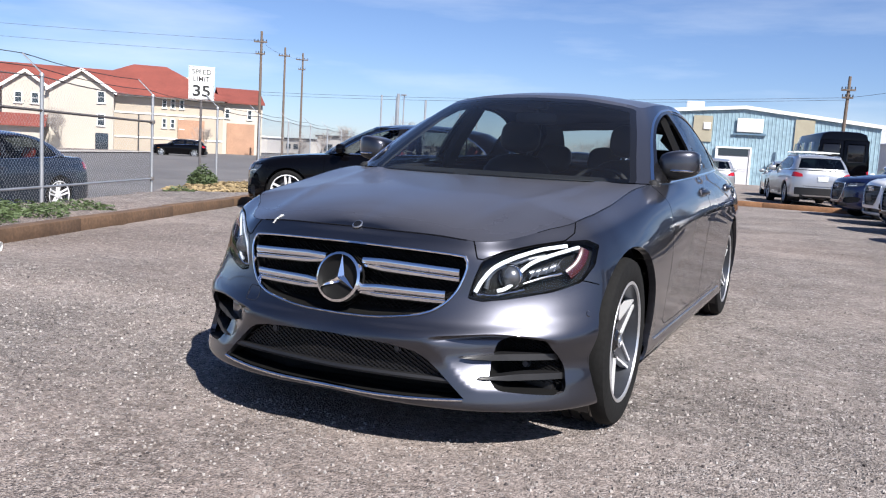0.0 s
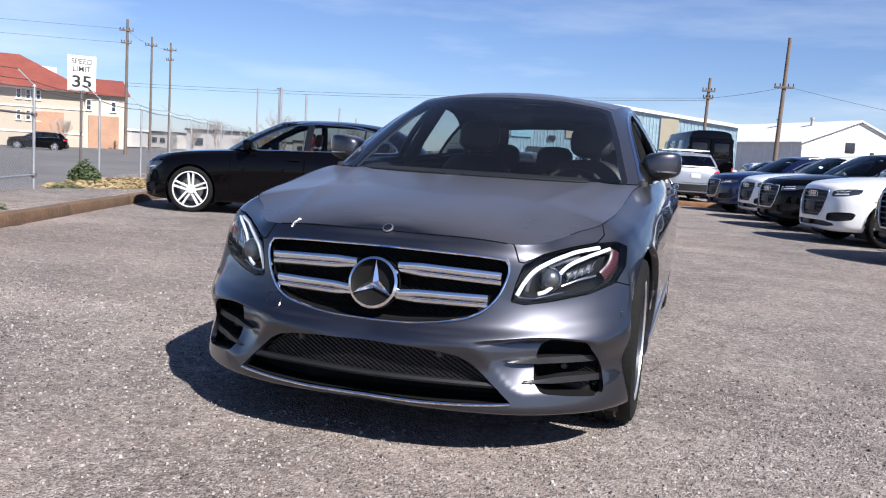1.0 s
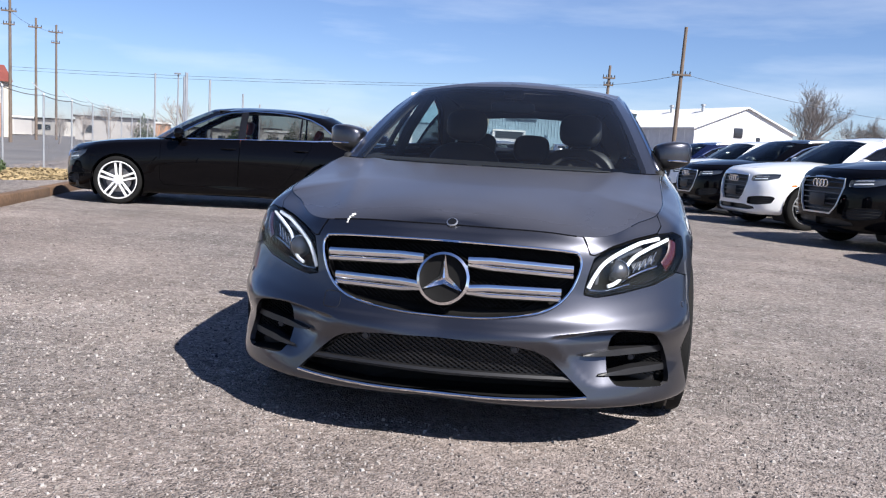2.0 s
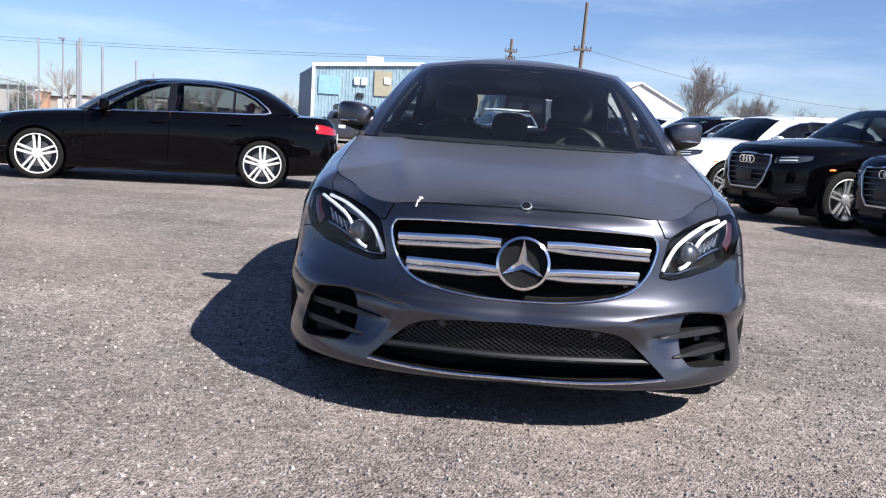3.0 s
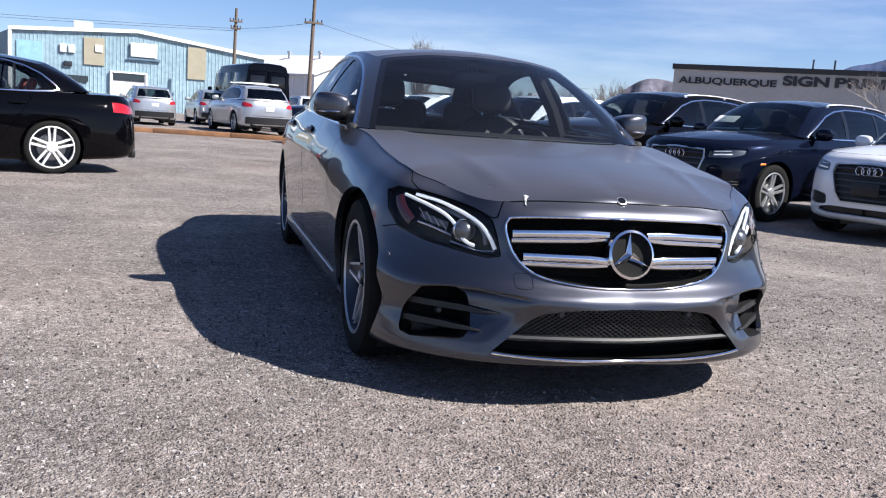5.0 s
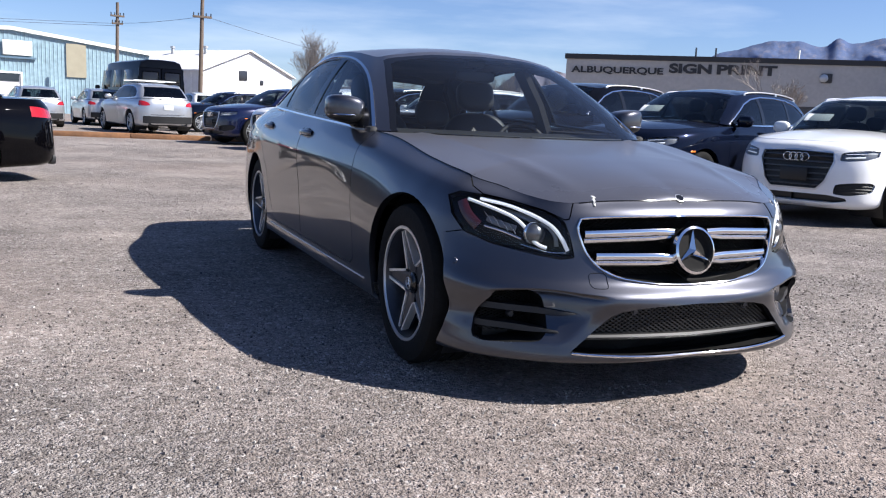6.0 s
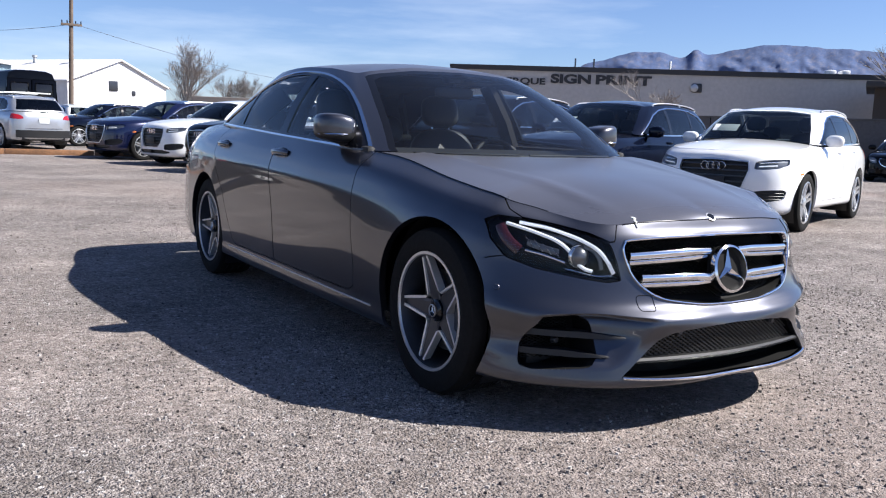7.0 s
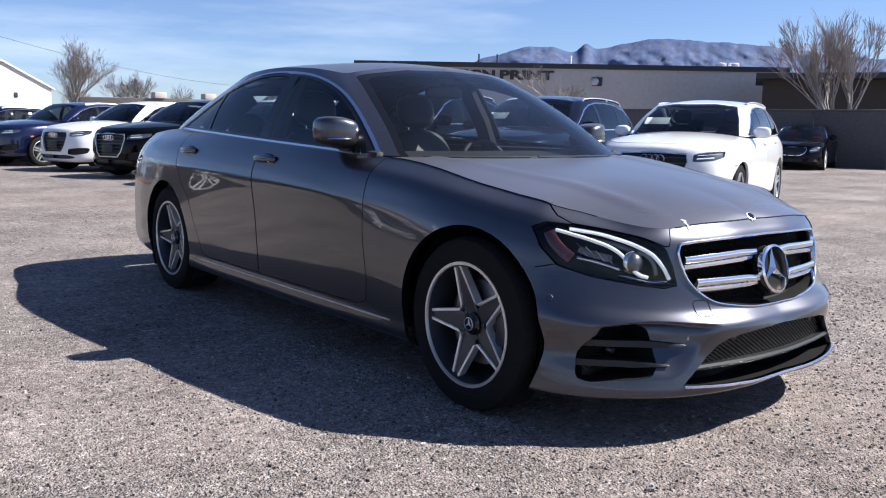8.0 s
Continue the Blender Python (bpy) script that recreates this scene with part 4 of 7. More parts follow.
    cabin.cut([(-.1, 1.05), (.52, 1.05), (.40, 1.285), (.25, 1.30), (-.1, 1.315)], "front", "back_glass", aft, only=("",))
    panel("windscreen", both(cabin.piece("windscreen")), M_SALOONSCREEN, car, 0, label="tinted windscreen")
    panel("windscreen_border", both(cabin.piece("frit")), M_GLOSSBLK, car, .004)
    panel("rear_window", both(cabin.piece("back_glass")), M_GLASS, car, 0, label="tinted rear window")
    fr = cabin.piece("")
    panel("window_frame", both(fr), M_GREY, car, .03)
    for f in (lambda p: p, flip):
        if f is flip:  # the driver's window stands open
            panel("front_side_window", f(cabin.piece("front_window")), M_GLASS, car, 0, lift=-.004)
        panel("rear_side_window", f(cabin.piece("rear_window_pane")), M_GLASS, car, 0, lift=-.004)
        panel("quarter_window", f(cabin.piece("quarter_window")), M_DARKGLASS, car, 0, lift=-.004)
        for nm, key in (("window_seal", "seal"), ("door_pillar", "door_pillar"), ("window_divider", "window_divider"), ("mirror_triangle", "mirror_triangle")):
            panel(nm, f(cabin.piece(key)), M_GLOSSBLK, car, .012)
        panel("window_trim", f(cabin.piece("trim")), M_CHROME, car, .010, lift=.004, label="bright chrome trim round the side windows")
    # headlamps
    for f, s in ((lambda p: p, 1), (flip, -1)):
        lamp = new("headlamp")
        lamp.parent = car
        tagged(lamp, "clear headlamp with two white light strips")
        pc = f(body.piece("lens"))
        panel("lens", pc, M_CLEAR, lamp, 0)
        V, N, F = pc
        well(pc, (-s * .014, .055, 0), M_DEEPBLK, lamp, "lamp_housing")
        def strip(line, off, wide, mat, nm):
            P, U = on_front(line, off)
            P = [Vector((p[0] * s, p[1], p[2])) for p in P]
            U = [Vector((u[0] * s, u[1], u[2])) for u in U]
            return part(nm, sweep(P, oval(wide, .006, 8), ups=U), mat, lamp)
        cr = lambda pts: [tuple(p) for p in curve(np.column_stack((np.arange(len(pts)), pts)))(np.linspace(0, len(pts) - 1, 24))]
        strip(cr([(.494, .568), (.512, .608), (.540, .650), (.585, .684), (.66, .724), (.735, .740)]), -.012, .0075, M_GLOWGUIDE, "light_strip")
        strip(cr([(.562, .574), (.585, .582), (.606, .602), (.622, .640), (.652, .676), (.70, .704), (.772, .736)]), -.014, .0068, M_GLOWGUIDE, "light_strip")
        strip(cr([(.64, .600), (.69, .622), (.745, .640)]), -.028, .005, M_REFLECT, "reflector_blade")
        strip(cr([(.655, .640), (.70, .655), (.735, .672)]), -.034, .012, M_LAMPGREY, "lamp_bezel")
        strip(cr([(.60, .672), (.645, .700), (.69, .716)]), -.040, .010, M_LAMPGREY, "lamp_bezel")
        strip(cr([(.530, .580), (.536, .622), (.560, .655), (.60, .672)]), -.034, .008, M_LAMPGREY, "lamp_bezel")
        for q in range(4):
            strip(cr([(.655 + .022 * q, .618 + .010 * q), (.662 + .022 * q, .636 + .012 * q), (.672 + .022 * q, .654 + .013 * q)]), -.026, .0028, M_REFLECT, "reflector_facet")
        strip(cr([(.50, .560), (.56, .560), (.64, .580)]), -.020, .004, M_REFLECT, "reflector_blade")
        c, n = front(.582, .622)
        c = Vector((c[0] * s, c[1], c[2])) + Vector((0, .035, 0))
        eye = lathe([(.0001, .030), (.02, .026), (.034, .012), (.038, 0)], 28)
        eye.transform(Matrix.Translation(c) @ Matrix.Rotation(radians(-90), 4, "Z"))
        part("projector_lens", eye, M_LAMPGREY, lamp)
        bowl = lathe([(.037, 0), (.041, .006), (.044, .002), (.044, -.01), (.01, -.02)], 28)
        bowl.transform(Matrix.Translation(c) @ Matrix.Rotation(radians(-90), 4, "Z"))
        part("projector_ring", bowl, M_REFLECT, lamp)
        P, U = on_front([(.760 + .030 * k / 7 + .012 * math.sin(k / 7 * 3.1), .636 + .092 * k / 7) for k in range(8)], -.014)
        P = [Vector((p[0] * s, p[1], p[2])) for p in P]
        U = [Vector((u[0] * s, u[1], u[2])) for u in U]
        part("side_marker", sweep(P, oval(.020, .005, 8), ups=U), M_AMBER, lamp, "red amber side marker")
    # grille
    g = new("grille")
    g.parent = car
    tagged(g, "black grille with two twin chrome louvres and chrome frame")
    loop = list(grille)
    loop = loop + [(-x, z) for x, z in loop[-2:0:-1]]
    lc = np.array(loop + loop[:1])
    loop = [tuple(p) for p in curve(np.column_stack((np.arange(len(lc)), lc)))(np.linspace(0, len(lc) - 1, 140))[:-1]]
    P, U = on_front(loop, .002)
    part("grille_frame", sweep(P, [(-.0045, -.012), (-.0045, .002), (-.0015, .005), (.002, .005), (.005, .001), (.005, -.012)], True, U), M_CHROME, g, "chrome grille frame")
    gp = lambda x, z: -.775 + .32 * x * x + .26 * (z - .55)
    back = bmesh.new()
    ring = [back.verts.new((x * .985, gp(x, z) + .055, .58 + (z - .58) * .97)) for x, z in loop]
    back.faces.new(ring)
    wall = [back.verts.new((p[0], p[1] + .004, p[2])) for p in P]
    for i in range(len(ring)):
        j = (i + 1) % len(ring)
        back.faces.new((ring[i], ring[j], wall[j], wall[i]))
    part("grille_backing", back, M_DEEPBLK, g, smooth=False)
    keep = lambda x, z: inside(grown(loop, -.012), x, z)
    lattice((-.44, .44), (.435, .725), lambda x, z: gp(x, z) + .048, .003, .022, M_DEEPBLK, "grille_mesh", g, keep, 0.6)
    for zc, xr in ((.622, .434), (.544, .398)):
        for s in (1, -1):
            lv = bmesh.new()
            n = 14
            for dz, h, out in ((0.012, .0125, .016), (-.014, .0095, .006)):
                pts = []
                for i in range(n):
                    x = .078 + (xr - .078) * i / (n - 1)
                    z = zc + .012 * (1 - i / (n - 1)) * (1 if zc > .6 else -.3) + dz * (0.55 + .45 * min(1, i / 3)) - .004 * (i / n) ** 2
                    pts.append((s * x, gp(x, z) + .012 - out, z))
                sweep(pts, [(-h, -.014), (-h, .002), (-h * .5, .007), (h * .5, .007), (h, .002), (h, -.014)], ups=[(0, -1, 0)] * n, bm=lv)
            part("louvre", lv, M_CHROME, g, "chrome louvre bar")
    ring, star = star_badge(.091, .022)
    em = new("front_emblem")
    em.parent = g
    em.matrix_local = pose(0, gp(0, .574) - .008, .574, -12, 0, 0)
    part("emblem_ring", ring, M_CHROME, em)
    part("emblem_star", star, M_CHROME, em, smooth=False)
    dish = lathe([(.0001, 0), (.088, 0), (.09, .02)], 40)
    dish.transform(Matrix.Rotation(radians(90), 4, "Z"))
    part("emblem_dish", dish, M_DEEPBLK, em)
    # black tube drawn as the dark shut gap round the bonnet
    ed = [Vector(q) for q in he if q[0] < .446]
    ed = [Vector((-q[0], q[1], q[2])) for q in ed[:0:-1]] + ed
    part("bonnet_seal", sweep([q + Vector((0, 0, .0012)) for q in ed], oval(.0030, .0026, 6)), M_GLOSSBLK, car)
    for s in (1, -1):
        ed = [Vector((s * q[0], q[1], q[2] + .0012)) for q in he if q[0] > .60 and q[1] > -.46]
        part("bonnet_seal", sweep(ed, oval(.0030, .0026, 6)), M_GLOSSBLK, car)
    # lower intake
    lo = new("lower_intake")
    lo.parent = car
    li = intake + [(-x, z) for x, z in intake[-2:0:-1]]
    ip = lambda x, z: -.80 + .22 * x * x
    bk = bmesh.new()
    P, U = on_front(li, -.002)
    ring = [bk.verts.new((x, ip(x, z) + .07, z)) for x, z in li]
    bk.faces.new(ring)
    wall = [bk.verts.new(p) for p in P]
    for i in range(len(ring)):
        j = (i + 1) % len(ring)
        bk.faces.new((ring[i], ring[j], wall[j], wall[i]))
    part("intake_backing", bk, M_DEEPBLK, lo, smooth=False)
    lattice((-.47, .47), (.268, .384), lambda x, z: ip(x, z), .0045, .024, M_BLACKPL, "intake_mesh", lo, lambda x, z: inside(grown(li, -.006), x, z), 0.62)
    xs = np.linspace(-.455, .455, 24)
    part("intake_bar", sweep([(x, ip(x, .262) - .022, .262 + .01 * abs(x)) for x in xs], [(-.009, -.02), (-.009, .004), (0, .009), (.009, .004), (.009, -.02)], ups=[(0, -1, 0)] * 24), M_BLACKPL, lo)
    line = [(x, .194 + .052 * x * x) for x in np.linspace(-.508, .508, 30)]
    P, U = on_front(line, .0)
    part("splitter_trim", sweep(P, [(-.006, -.012), (-.006, .004), (-.002, .008), (.003, .007), (.006, .002), (.006, -.012)], ups=U), M_CHROME, lo, "chrome splitter strip")
    for x in (-.26, .26):
        s_ = lathe([(.0001, -.008), (.009, -.008), (.011, -.002), (.014, -.002), (.014, .01)], 16)
        s_.transform(Matrix.Translation((x, ip(x, .36) - .012, .357)) @ Matrix.Rotation(radians(90), 4, "Z"))
        part("parking_sensor", s_, M_DARKMETAL, lo)
    # corner intakes with two blades each
    for s in (1, -1):
        fi = new("corner_intake")
        fi.parent = car
        bk = bmesh.new()
        P, U = on_front(fog, -.001)
        mir = lambda v: Vector((v[0] * s, v[1], v[2]))
        cx = sum(x for x, z in fog) / len(fog)
        ring = [bk.verts.new(mir(Vector((x * .985, -.64 + .30 * (x - .45) + .05, z)))) for (x, z) in fog]
        bk.faces.new(ring)
        wall = [bk.verts.new(mir(p)) for p in P]
        for i in range(len(ring)):
            j = (i + 1) % len(ring)
            bk.faces.new((ring[i], ring[j], wall[j], wall[i]))
        bmesh.ops.recalc_face_normals(bk, faces=bk.faces[:])
        part("intake_backing", bk, M_DEEPBLK, fi, smooth=False)
        fy = lambda x: -.66 + .30 * (abs(x) - .45) + .04
        lattice((.52, .80) if s > 0 else (-.80, -.52), (.25, .405), lambda x, z: fy(x) + .012, .0035, .022, M_DEEPBLK, "intake_mesh", fi, lambda x, z: inside(grown(fog, -.008), abs(x), z), 0.5)
        for zb, x0, x1 in ((.349, .488, .80), (.281, .543, .805)):
            bl, rings_ = bmesh.new(), []
            for x in np.linspace(x0, x1, 18):
                p = whole((x, -3, zb), (0, 1, 0))[0]
                h = .0015 + .0095 * min(1, (x - x0) / .10)
                z, y = zb + .01 * (x - x0), p[1] + .002 + .022 * min(1, max(0, x - x0 - .03) / .1)
                rings_.append([bl.verts.new(mir(Vector(q))) for q in ((x, y, z - h), (x, y + .004, z + h), (x, y + .06, z + h * 1.2), (x, y + .06, z - h))])
            for p, q in zip(rings_, rings_[1:]):
                for k in range(4):
                    bl.faces.new((p[k], p[(k + 1) % 4], q[(k + 1) % 4], q[k]))
            bl.faces.new(rings_[0])
            bmesh.ops.recalc_face_normals(bl, faces=bl.faces[:])
            part("intake_blade", bl, M_BLACKPL, fi, smooth=False)
        s_ = lathe([(.0001, -.01), (.010, -.010), (.013, -.003), (.015, .01)], 16)
        s_.transform(Matrix.Translation((s * .655, fy(.655) - .012, .318)) @ Matrix.Rotation(radians(90), 4, "Z"))
        part("parking_sensor", s_, M_DARKMETAL, fi)
        # bumper-side sensor
        p, n = flank(-.44, .50)
        s_ = lathe([(.0001, .003), (.010, .003), (.012, 0)], 16)
        s_.transform(Matrix.Translation(mir(p)) @ mir(n).to_track_quat("X", "Z").to_matrix().to_4x4())
        part("parking_sensor", s_, M_GREY, car)
    # bonnet badge, scuttle, wipers, tow cover
    p, n = cast((.001, -.675, 2), (0, 0, -1))
    b_ = lathe([(.0001, .004), (.016, .004), (.020, .003), (.021, 0)], 28)
    b_.transform(Matrix.Translation(p) @ n.to_track_quat("X", "Z").to_matrix().to_4x4())
    b2 = lathe([(.0001, .0055), (.015, .0055), (.016, .004)], 20)
    b2.transform(Matrix.Translation(p) @ n.to_track_quat("X", "Z").to_matrix().to_4x4())
    part("badge_centre", b2, M_GLOSSBLK, car)
    part("bonnet_badge", b_, M_SATIN, car, "small round metal bonnet badge")
    cover = [(-.40 + .032 * math.copysign(abs(math.cos(a)) ** .45, math.cos(a)), .468 + .026 * math.copysign(abs(math.sin(a)) ** .45, math.sin(a))) for a in np.linspace(0, 2 * math.pi, 41)[:-1]]
    P, U = on_front(cover, .0002)
    part("tow_cover_seam", sweep(P, oval(.0016, .0012, 5), True, U), M_GLOSSBLK, car)
    mark = bmesh.new()
    rb = random.Random(8)
    for k in range(16):
        # a short streak with a wider head
        f = k / 15
        mx_, my_ = -.366 - .016 * f + rb.uniform(-.004, .004) * (1.6 - f), -.632 - .040 * f
        r_ = rb.uniform(.003, .0055) * (1.3 - .5 * f)
        p, n = cast((-mx_, my_, 2), (0, 0, -1))
        pad(r_, r_ * 1.3, .001, 2.0, 6, (mx_, p[1], p[2] + .0028), bm=mark)
    part("bird_dropping", mark, M_PAPER, car, "white dried bird dropping")
    scut = bmesh.new()
    cx = np.linspace(-.74, .74, 40)
    row = [[], [], []]
    for x in cx:
        y = .36 + .42 * (abs(x) / .74) ** 2.2 * .64
        row[0].append(scut.verts.new((x, y - .01, .905)))
        row[1].append(scut.verts.new((x, y + .05, .925)))
        row[2].append(scut.verts.new((x, y + .16, .93)))
    for a, b in ((0, 1), (1, 2)):
        for i in range(len(cx) - 1):
            scut.faces.new((row[a][i], row[a][i + 1], row[b][i + 1], row[b][i]))
    part("scuttle_panel", scut, M_CABIN, car)
    for x0, x1 in ((.55, -.05), (-.12, -.62)):
        pts = [(x0 + (x1 - x0) * k / 8, .395 + .40 * (abs(x0 + (x1 - x0) * k / 8) / .74) ** 2.2 * .55 + .02 * k / 8, .948) for k in range(9)]
        part("wiper", sweep(pts, oval(.007, .005, 6)), M_CABIN, car)
    # door mirrors
    for s in (1, -1):
        mr = new("door_mirror")
        mr.parent = car
        mr.matrix_local = pose(0, 0, 0)
        shell = pad(.096, .078, .069, 4.0, 16)
        for v in shell.verts:
            v.co.y *= 1.0 - .25 * (v.co.x / .106)
            v.co.z *= (1.0 - .10 * max(0, v.co.x / .1)) * (1.0 - .10 * max(0, -v.co.x / .1))
            v.co.z += .010 * v.co.x / .1
            v.co.y += .03 * (v.co.x / .106) ** 2
        low = shell.copy()
        bmesh.ops.bisect_plane(shell, geom=shell.verts[:] + shell.edges[:] + shell.faces[:], plane_co=(0, 0, -.022), plane_no=(0, 0, 1), clear_inner=True)
        bmesh.ops.bisect_plane(low, geom=low.verts[:] + low.edges[:] + low.faces[:], plane_co=(0, 0, -.022), plane_no=(0, 0, 1), clear_outer=True)
        at = Matrix.Translation((s * .862, .90, 1.048)) @ Matrix.Diagonal((s, 1, 1, 1))
        for q in (shell, low):
            q.transform(at)
            bmesh.ops.recalc_face_normals(q, faces=q.faces[:])
        part("mirror_cap", shell, M_GREY, mr)
        part("mirror_base", low, M_BLACKPL, mr)
        ind = sweep([Vector((s * (.862 + .090 * math.sin(a)), .90 - .079 * math.cos(a) + .02 * math.sin(a) ** 2, 1.018)) for a in np.linspace(-.9, 1.35, 14)], oval(.006, .005, 6))
        part("indicator_strip", ind, M_REFLECT, mr)
        gl = pad(.081, .008, .054, 3, 10, (s * .862, .966, 1.048))
        part("mirror_glass", gl, M_CHROME, mr)
        part("mirror_arm", sweep([(s * .79, .86, .972), (s * .85, .875, .982), (s * .90, .895, .996)], oval(.026, .012, 10), ups=[(0, 0, 1)] * 3), M_BLACKPL, mr)
        # handles
        for hy, hz in ((1.55, .902), (2.57, .915)):
            p, n = flank(hy, hz)
            h = new("door_handle")
            h.parent = car
            P, U = on_flank([(hy - .115 + .23 * k / 12, hz + .004 * math.sin(k / 12 * 3.14)) for k in range(13)], .0)
            pts = [Vector((s * (q[0] + .022 * math.sin(math.pi * k / 12) ** .5), q[1], q[2])) for k, q in enumerate(P)]
            up = [Vector((s, 0, 0))] * 13
            part("grip", sweep(pts, oval(.017, .011, 10), ups=up), M_GREY, h)
            cup = pad(.012, .075, .034, 2.4, 10, (s * (p[0] - .004), hy - .02, hz - .004))
            part("handle_cup", cup, M_GLOSSBLK, h)
            part("handle_trim", sweep([q + Vector((0, 0, -.014)) for q in pts[2:-2]], oval(.004, .010, 6), ups=up[2:-2]), M_CHROME, h)
        part("sill_trim", sweep(*(lambda PU: ([Vector((q[0] * s, q[1], q[2])) for q in PU[0]], oval(.0042, .004, 6), False, [Vector((q[0] * s, q[1], q[2])) for q in PU[1]]))(on_flank([(y, .268) for y in np.linspace(.42, 2.44, 30)], .003))), M_SATIN, car)
        # wheel houses
        for wy in (-.055, 2.94):
            hs = bmesh.new()
            A = np.linspace(radians(-35), radians(215), 30)
            o = [hs.verts.new((s * (.84 if wy < 1 else .87), wy + .385 * math.cos(a), .34 + .385 * math.sin(a))) for a in A]
            i_ = [hs.verts.new((s * .55, wy + .385 * math.cos(a), .34 + .385 * math.sin(a))) for a in A]
            for k in range(len(A) - 1):
                hs.faces.new((o[k], o[k + 1], i_[k + 1], i_[k]))
            hs.faces.new(i_)
            part("wheel_house", hs, M_BLACKPL, car)
        star_wheel(car, "wheel", s * .875, -.045, s)
        star_wheel(car, "wheel", s * .874, 2.94, s)
    # underside and cabin floor
    part("underbody", block(1.5, 4.3, .10, (0, 1.62, .245), .03), M_BLACKPL, car)
    part("cabin_tray", block(1.62, 2.7, .06, (0, 2.0, .62), .02), M_CABIN, car)
    parcel = block(1.25, .62, .05, (0, 3.06, .99), .02)
    part("parcel_shelf", parcel, M_CABIN, car)
    for s in (1, -1):
        part("door_lining", block(.05, 2.5, .36, (s * .79, 1.9, .79), .02), M_CABIN, car)
    dash = sweep([(x, .93 + .02 * abs(x), .885) for x in np.linspace(-.77, .77, 14)], [(-.30, -.2), (-.36, .035), (-.2, .06), (.0, .075), (.16, .05), (.22, -.02), (.2, -.3)], ups=[(0, 0, 1)] * 14)
    part("dashboard", dash, M_CABIN, car)
    wheel = lathe([(.185 + .014 * math.cos(a), .014 * math.sin(a)) for a in np.linspace(0, 2 * math.pi, 11)[:-1]], 36, closed=True)
    pad(.02, .06, .05, 3, 8, bm=wheel)
    wheel.transform(Matrix.Translation((.37, 1.24, .835)) @ Matrix.Rotation(radians(90), 4, "Z") @ Matrix.Rotation(radians(24), 4, "Y"))
    part("steering_wheel", wheel, M_CABIN, car)
    for x in (-.37, .37):
        seat(car, "front_seat", x, 1.55, .31, M_SEATBLK)
    for x in (-.40, 0, .40):
        seat(car, "rear_seat", x, 2.36, .18, M_SEATBLK, .24 if x else .14, 20)
    mirror = pad(.125, .02, .035, 3.5, 10, (0, 1.20, 1.265))
    rod((0, 1.20, 1.28), (0, 1.21, 1.33), .012, bm=mirror)
    block(.11, .07, .04, (0, 1.215, 1.335), .012, bm=mirror)
    part("interior_mirror", mirror, M_BLACKPL, car)
    part("roof_lining", block(.98, 1.25, .012, (0, 2.0, 1.350), .005), M_CABIN, car)
    for s in (1, -1):
        part("pillar_trim", sweep([(s * .755, .74, .955), (s * .69, .95, 1.10), (s * .60, 1.17, 1.25), (s * .545, 1.30, 1.318)], [(-.03, -.016), (-.02, .012), (.02, .012), (.03, -.016)]), M_CABIN, car)
        part("pillar_trim", sweep([(s * .77, 1.67, .93), (s * .70, 1.69, 1.12), (s * .575, 1.72, 1.345)], [(-.06, -.02), (-.05, .014), (.05, .014), (.06, -.02)], ups=[(-s, 0, .4)] * 3), M_CABIN, car)
        part("pillar_trim", sweep([(s * .63, 2.86, 1.02), (s * .54, 2.74, 1.14), (s * .44, 2.62, 1.26)], [(-.07, -.02), (-.06, .014), (.06, .014), (.07, -.02)], ups=[(-s, 0, .4)] * 3), M_CABIN, car)
    car.matrix_world = pose(.004, 0, 0, 0, 0, .6)
    return car


grey_saloon()


# ---- the other cars of the lot ----
def plain_wheel(parent, x, y, side, r, rim, spokes, pairs, mat, width=0.10):
    """Alloy wheel with straight spokes; pairs: spokes stand two by two."""
    w = new("wheel")
    w.parent = parent
    w.matrix_local = pose(x, y, r, 0, 0, 0 if side > 0 else 180)
    prof = [(rim - 0.004, 0.0), (rim + 0.02, 0.012), (r - 0.03, 0.012), (r - 0.008, 0.0), (r, -0.025)]
    prof = prof + [(a, -2 * width - b) for a, b in prof[::-1]]
    part("tyre", lathe(prof, 40), M_TYRE, w)
    part("rim_lip", lathe([(rim + 0.004, 0.004), (rim - 0.008, 0.008), (rim - 0.014, -0.012)], 40), mat, w)
    part("rim_barrel", lathe([(rim - 0.014, -0.01), (rim - 0.03, -0.12), (0.03, -0.13)], 32), M_DARKMETAL, w)
    part("brake_disc", lathe([(0.17, -0.07), (0.17, -0.09), (0.02, -0.09)], 28), M_DISC, w)
    sp = bmesh.new()
    for i in range(spokes):
        for k in ((-1, 1) if pairs else (0,)):
            a = radians(90 + 360 / spokes * i)
            d = k * radians(8.5)
            p0 = Vector((-0.03, 0.05 * math.cos(a + d * 3.4), 0.05 * math.sin(a + d * 3.4)))
            p1 = Vector((-0.008, (rim - 0.006) * math.cos(a + d), (rim - 0.006) * math.sin(a + d)))
            s = 0.0165 if pairs else 0.024
            sweep([p0, (p0 + p1) / 2 + Vector((0.004, 0, 0)), p1], [(-s, -0.02), (-s * .7, 0.006), (s * .7, 0.006), (s, -0.02)], ups=[(1, 0, 0)] * 3, bm=sp)
    part("spokes", sp, mat, w)
    part("hub_cap", lathe([(0.0001, 0.0), (0.03, -0.002), (0.062, -0.012), (0.07, -0.04)], 20), mat, w)
    return w


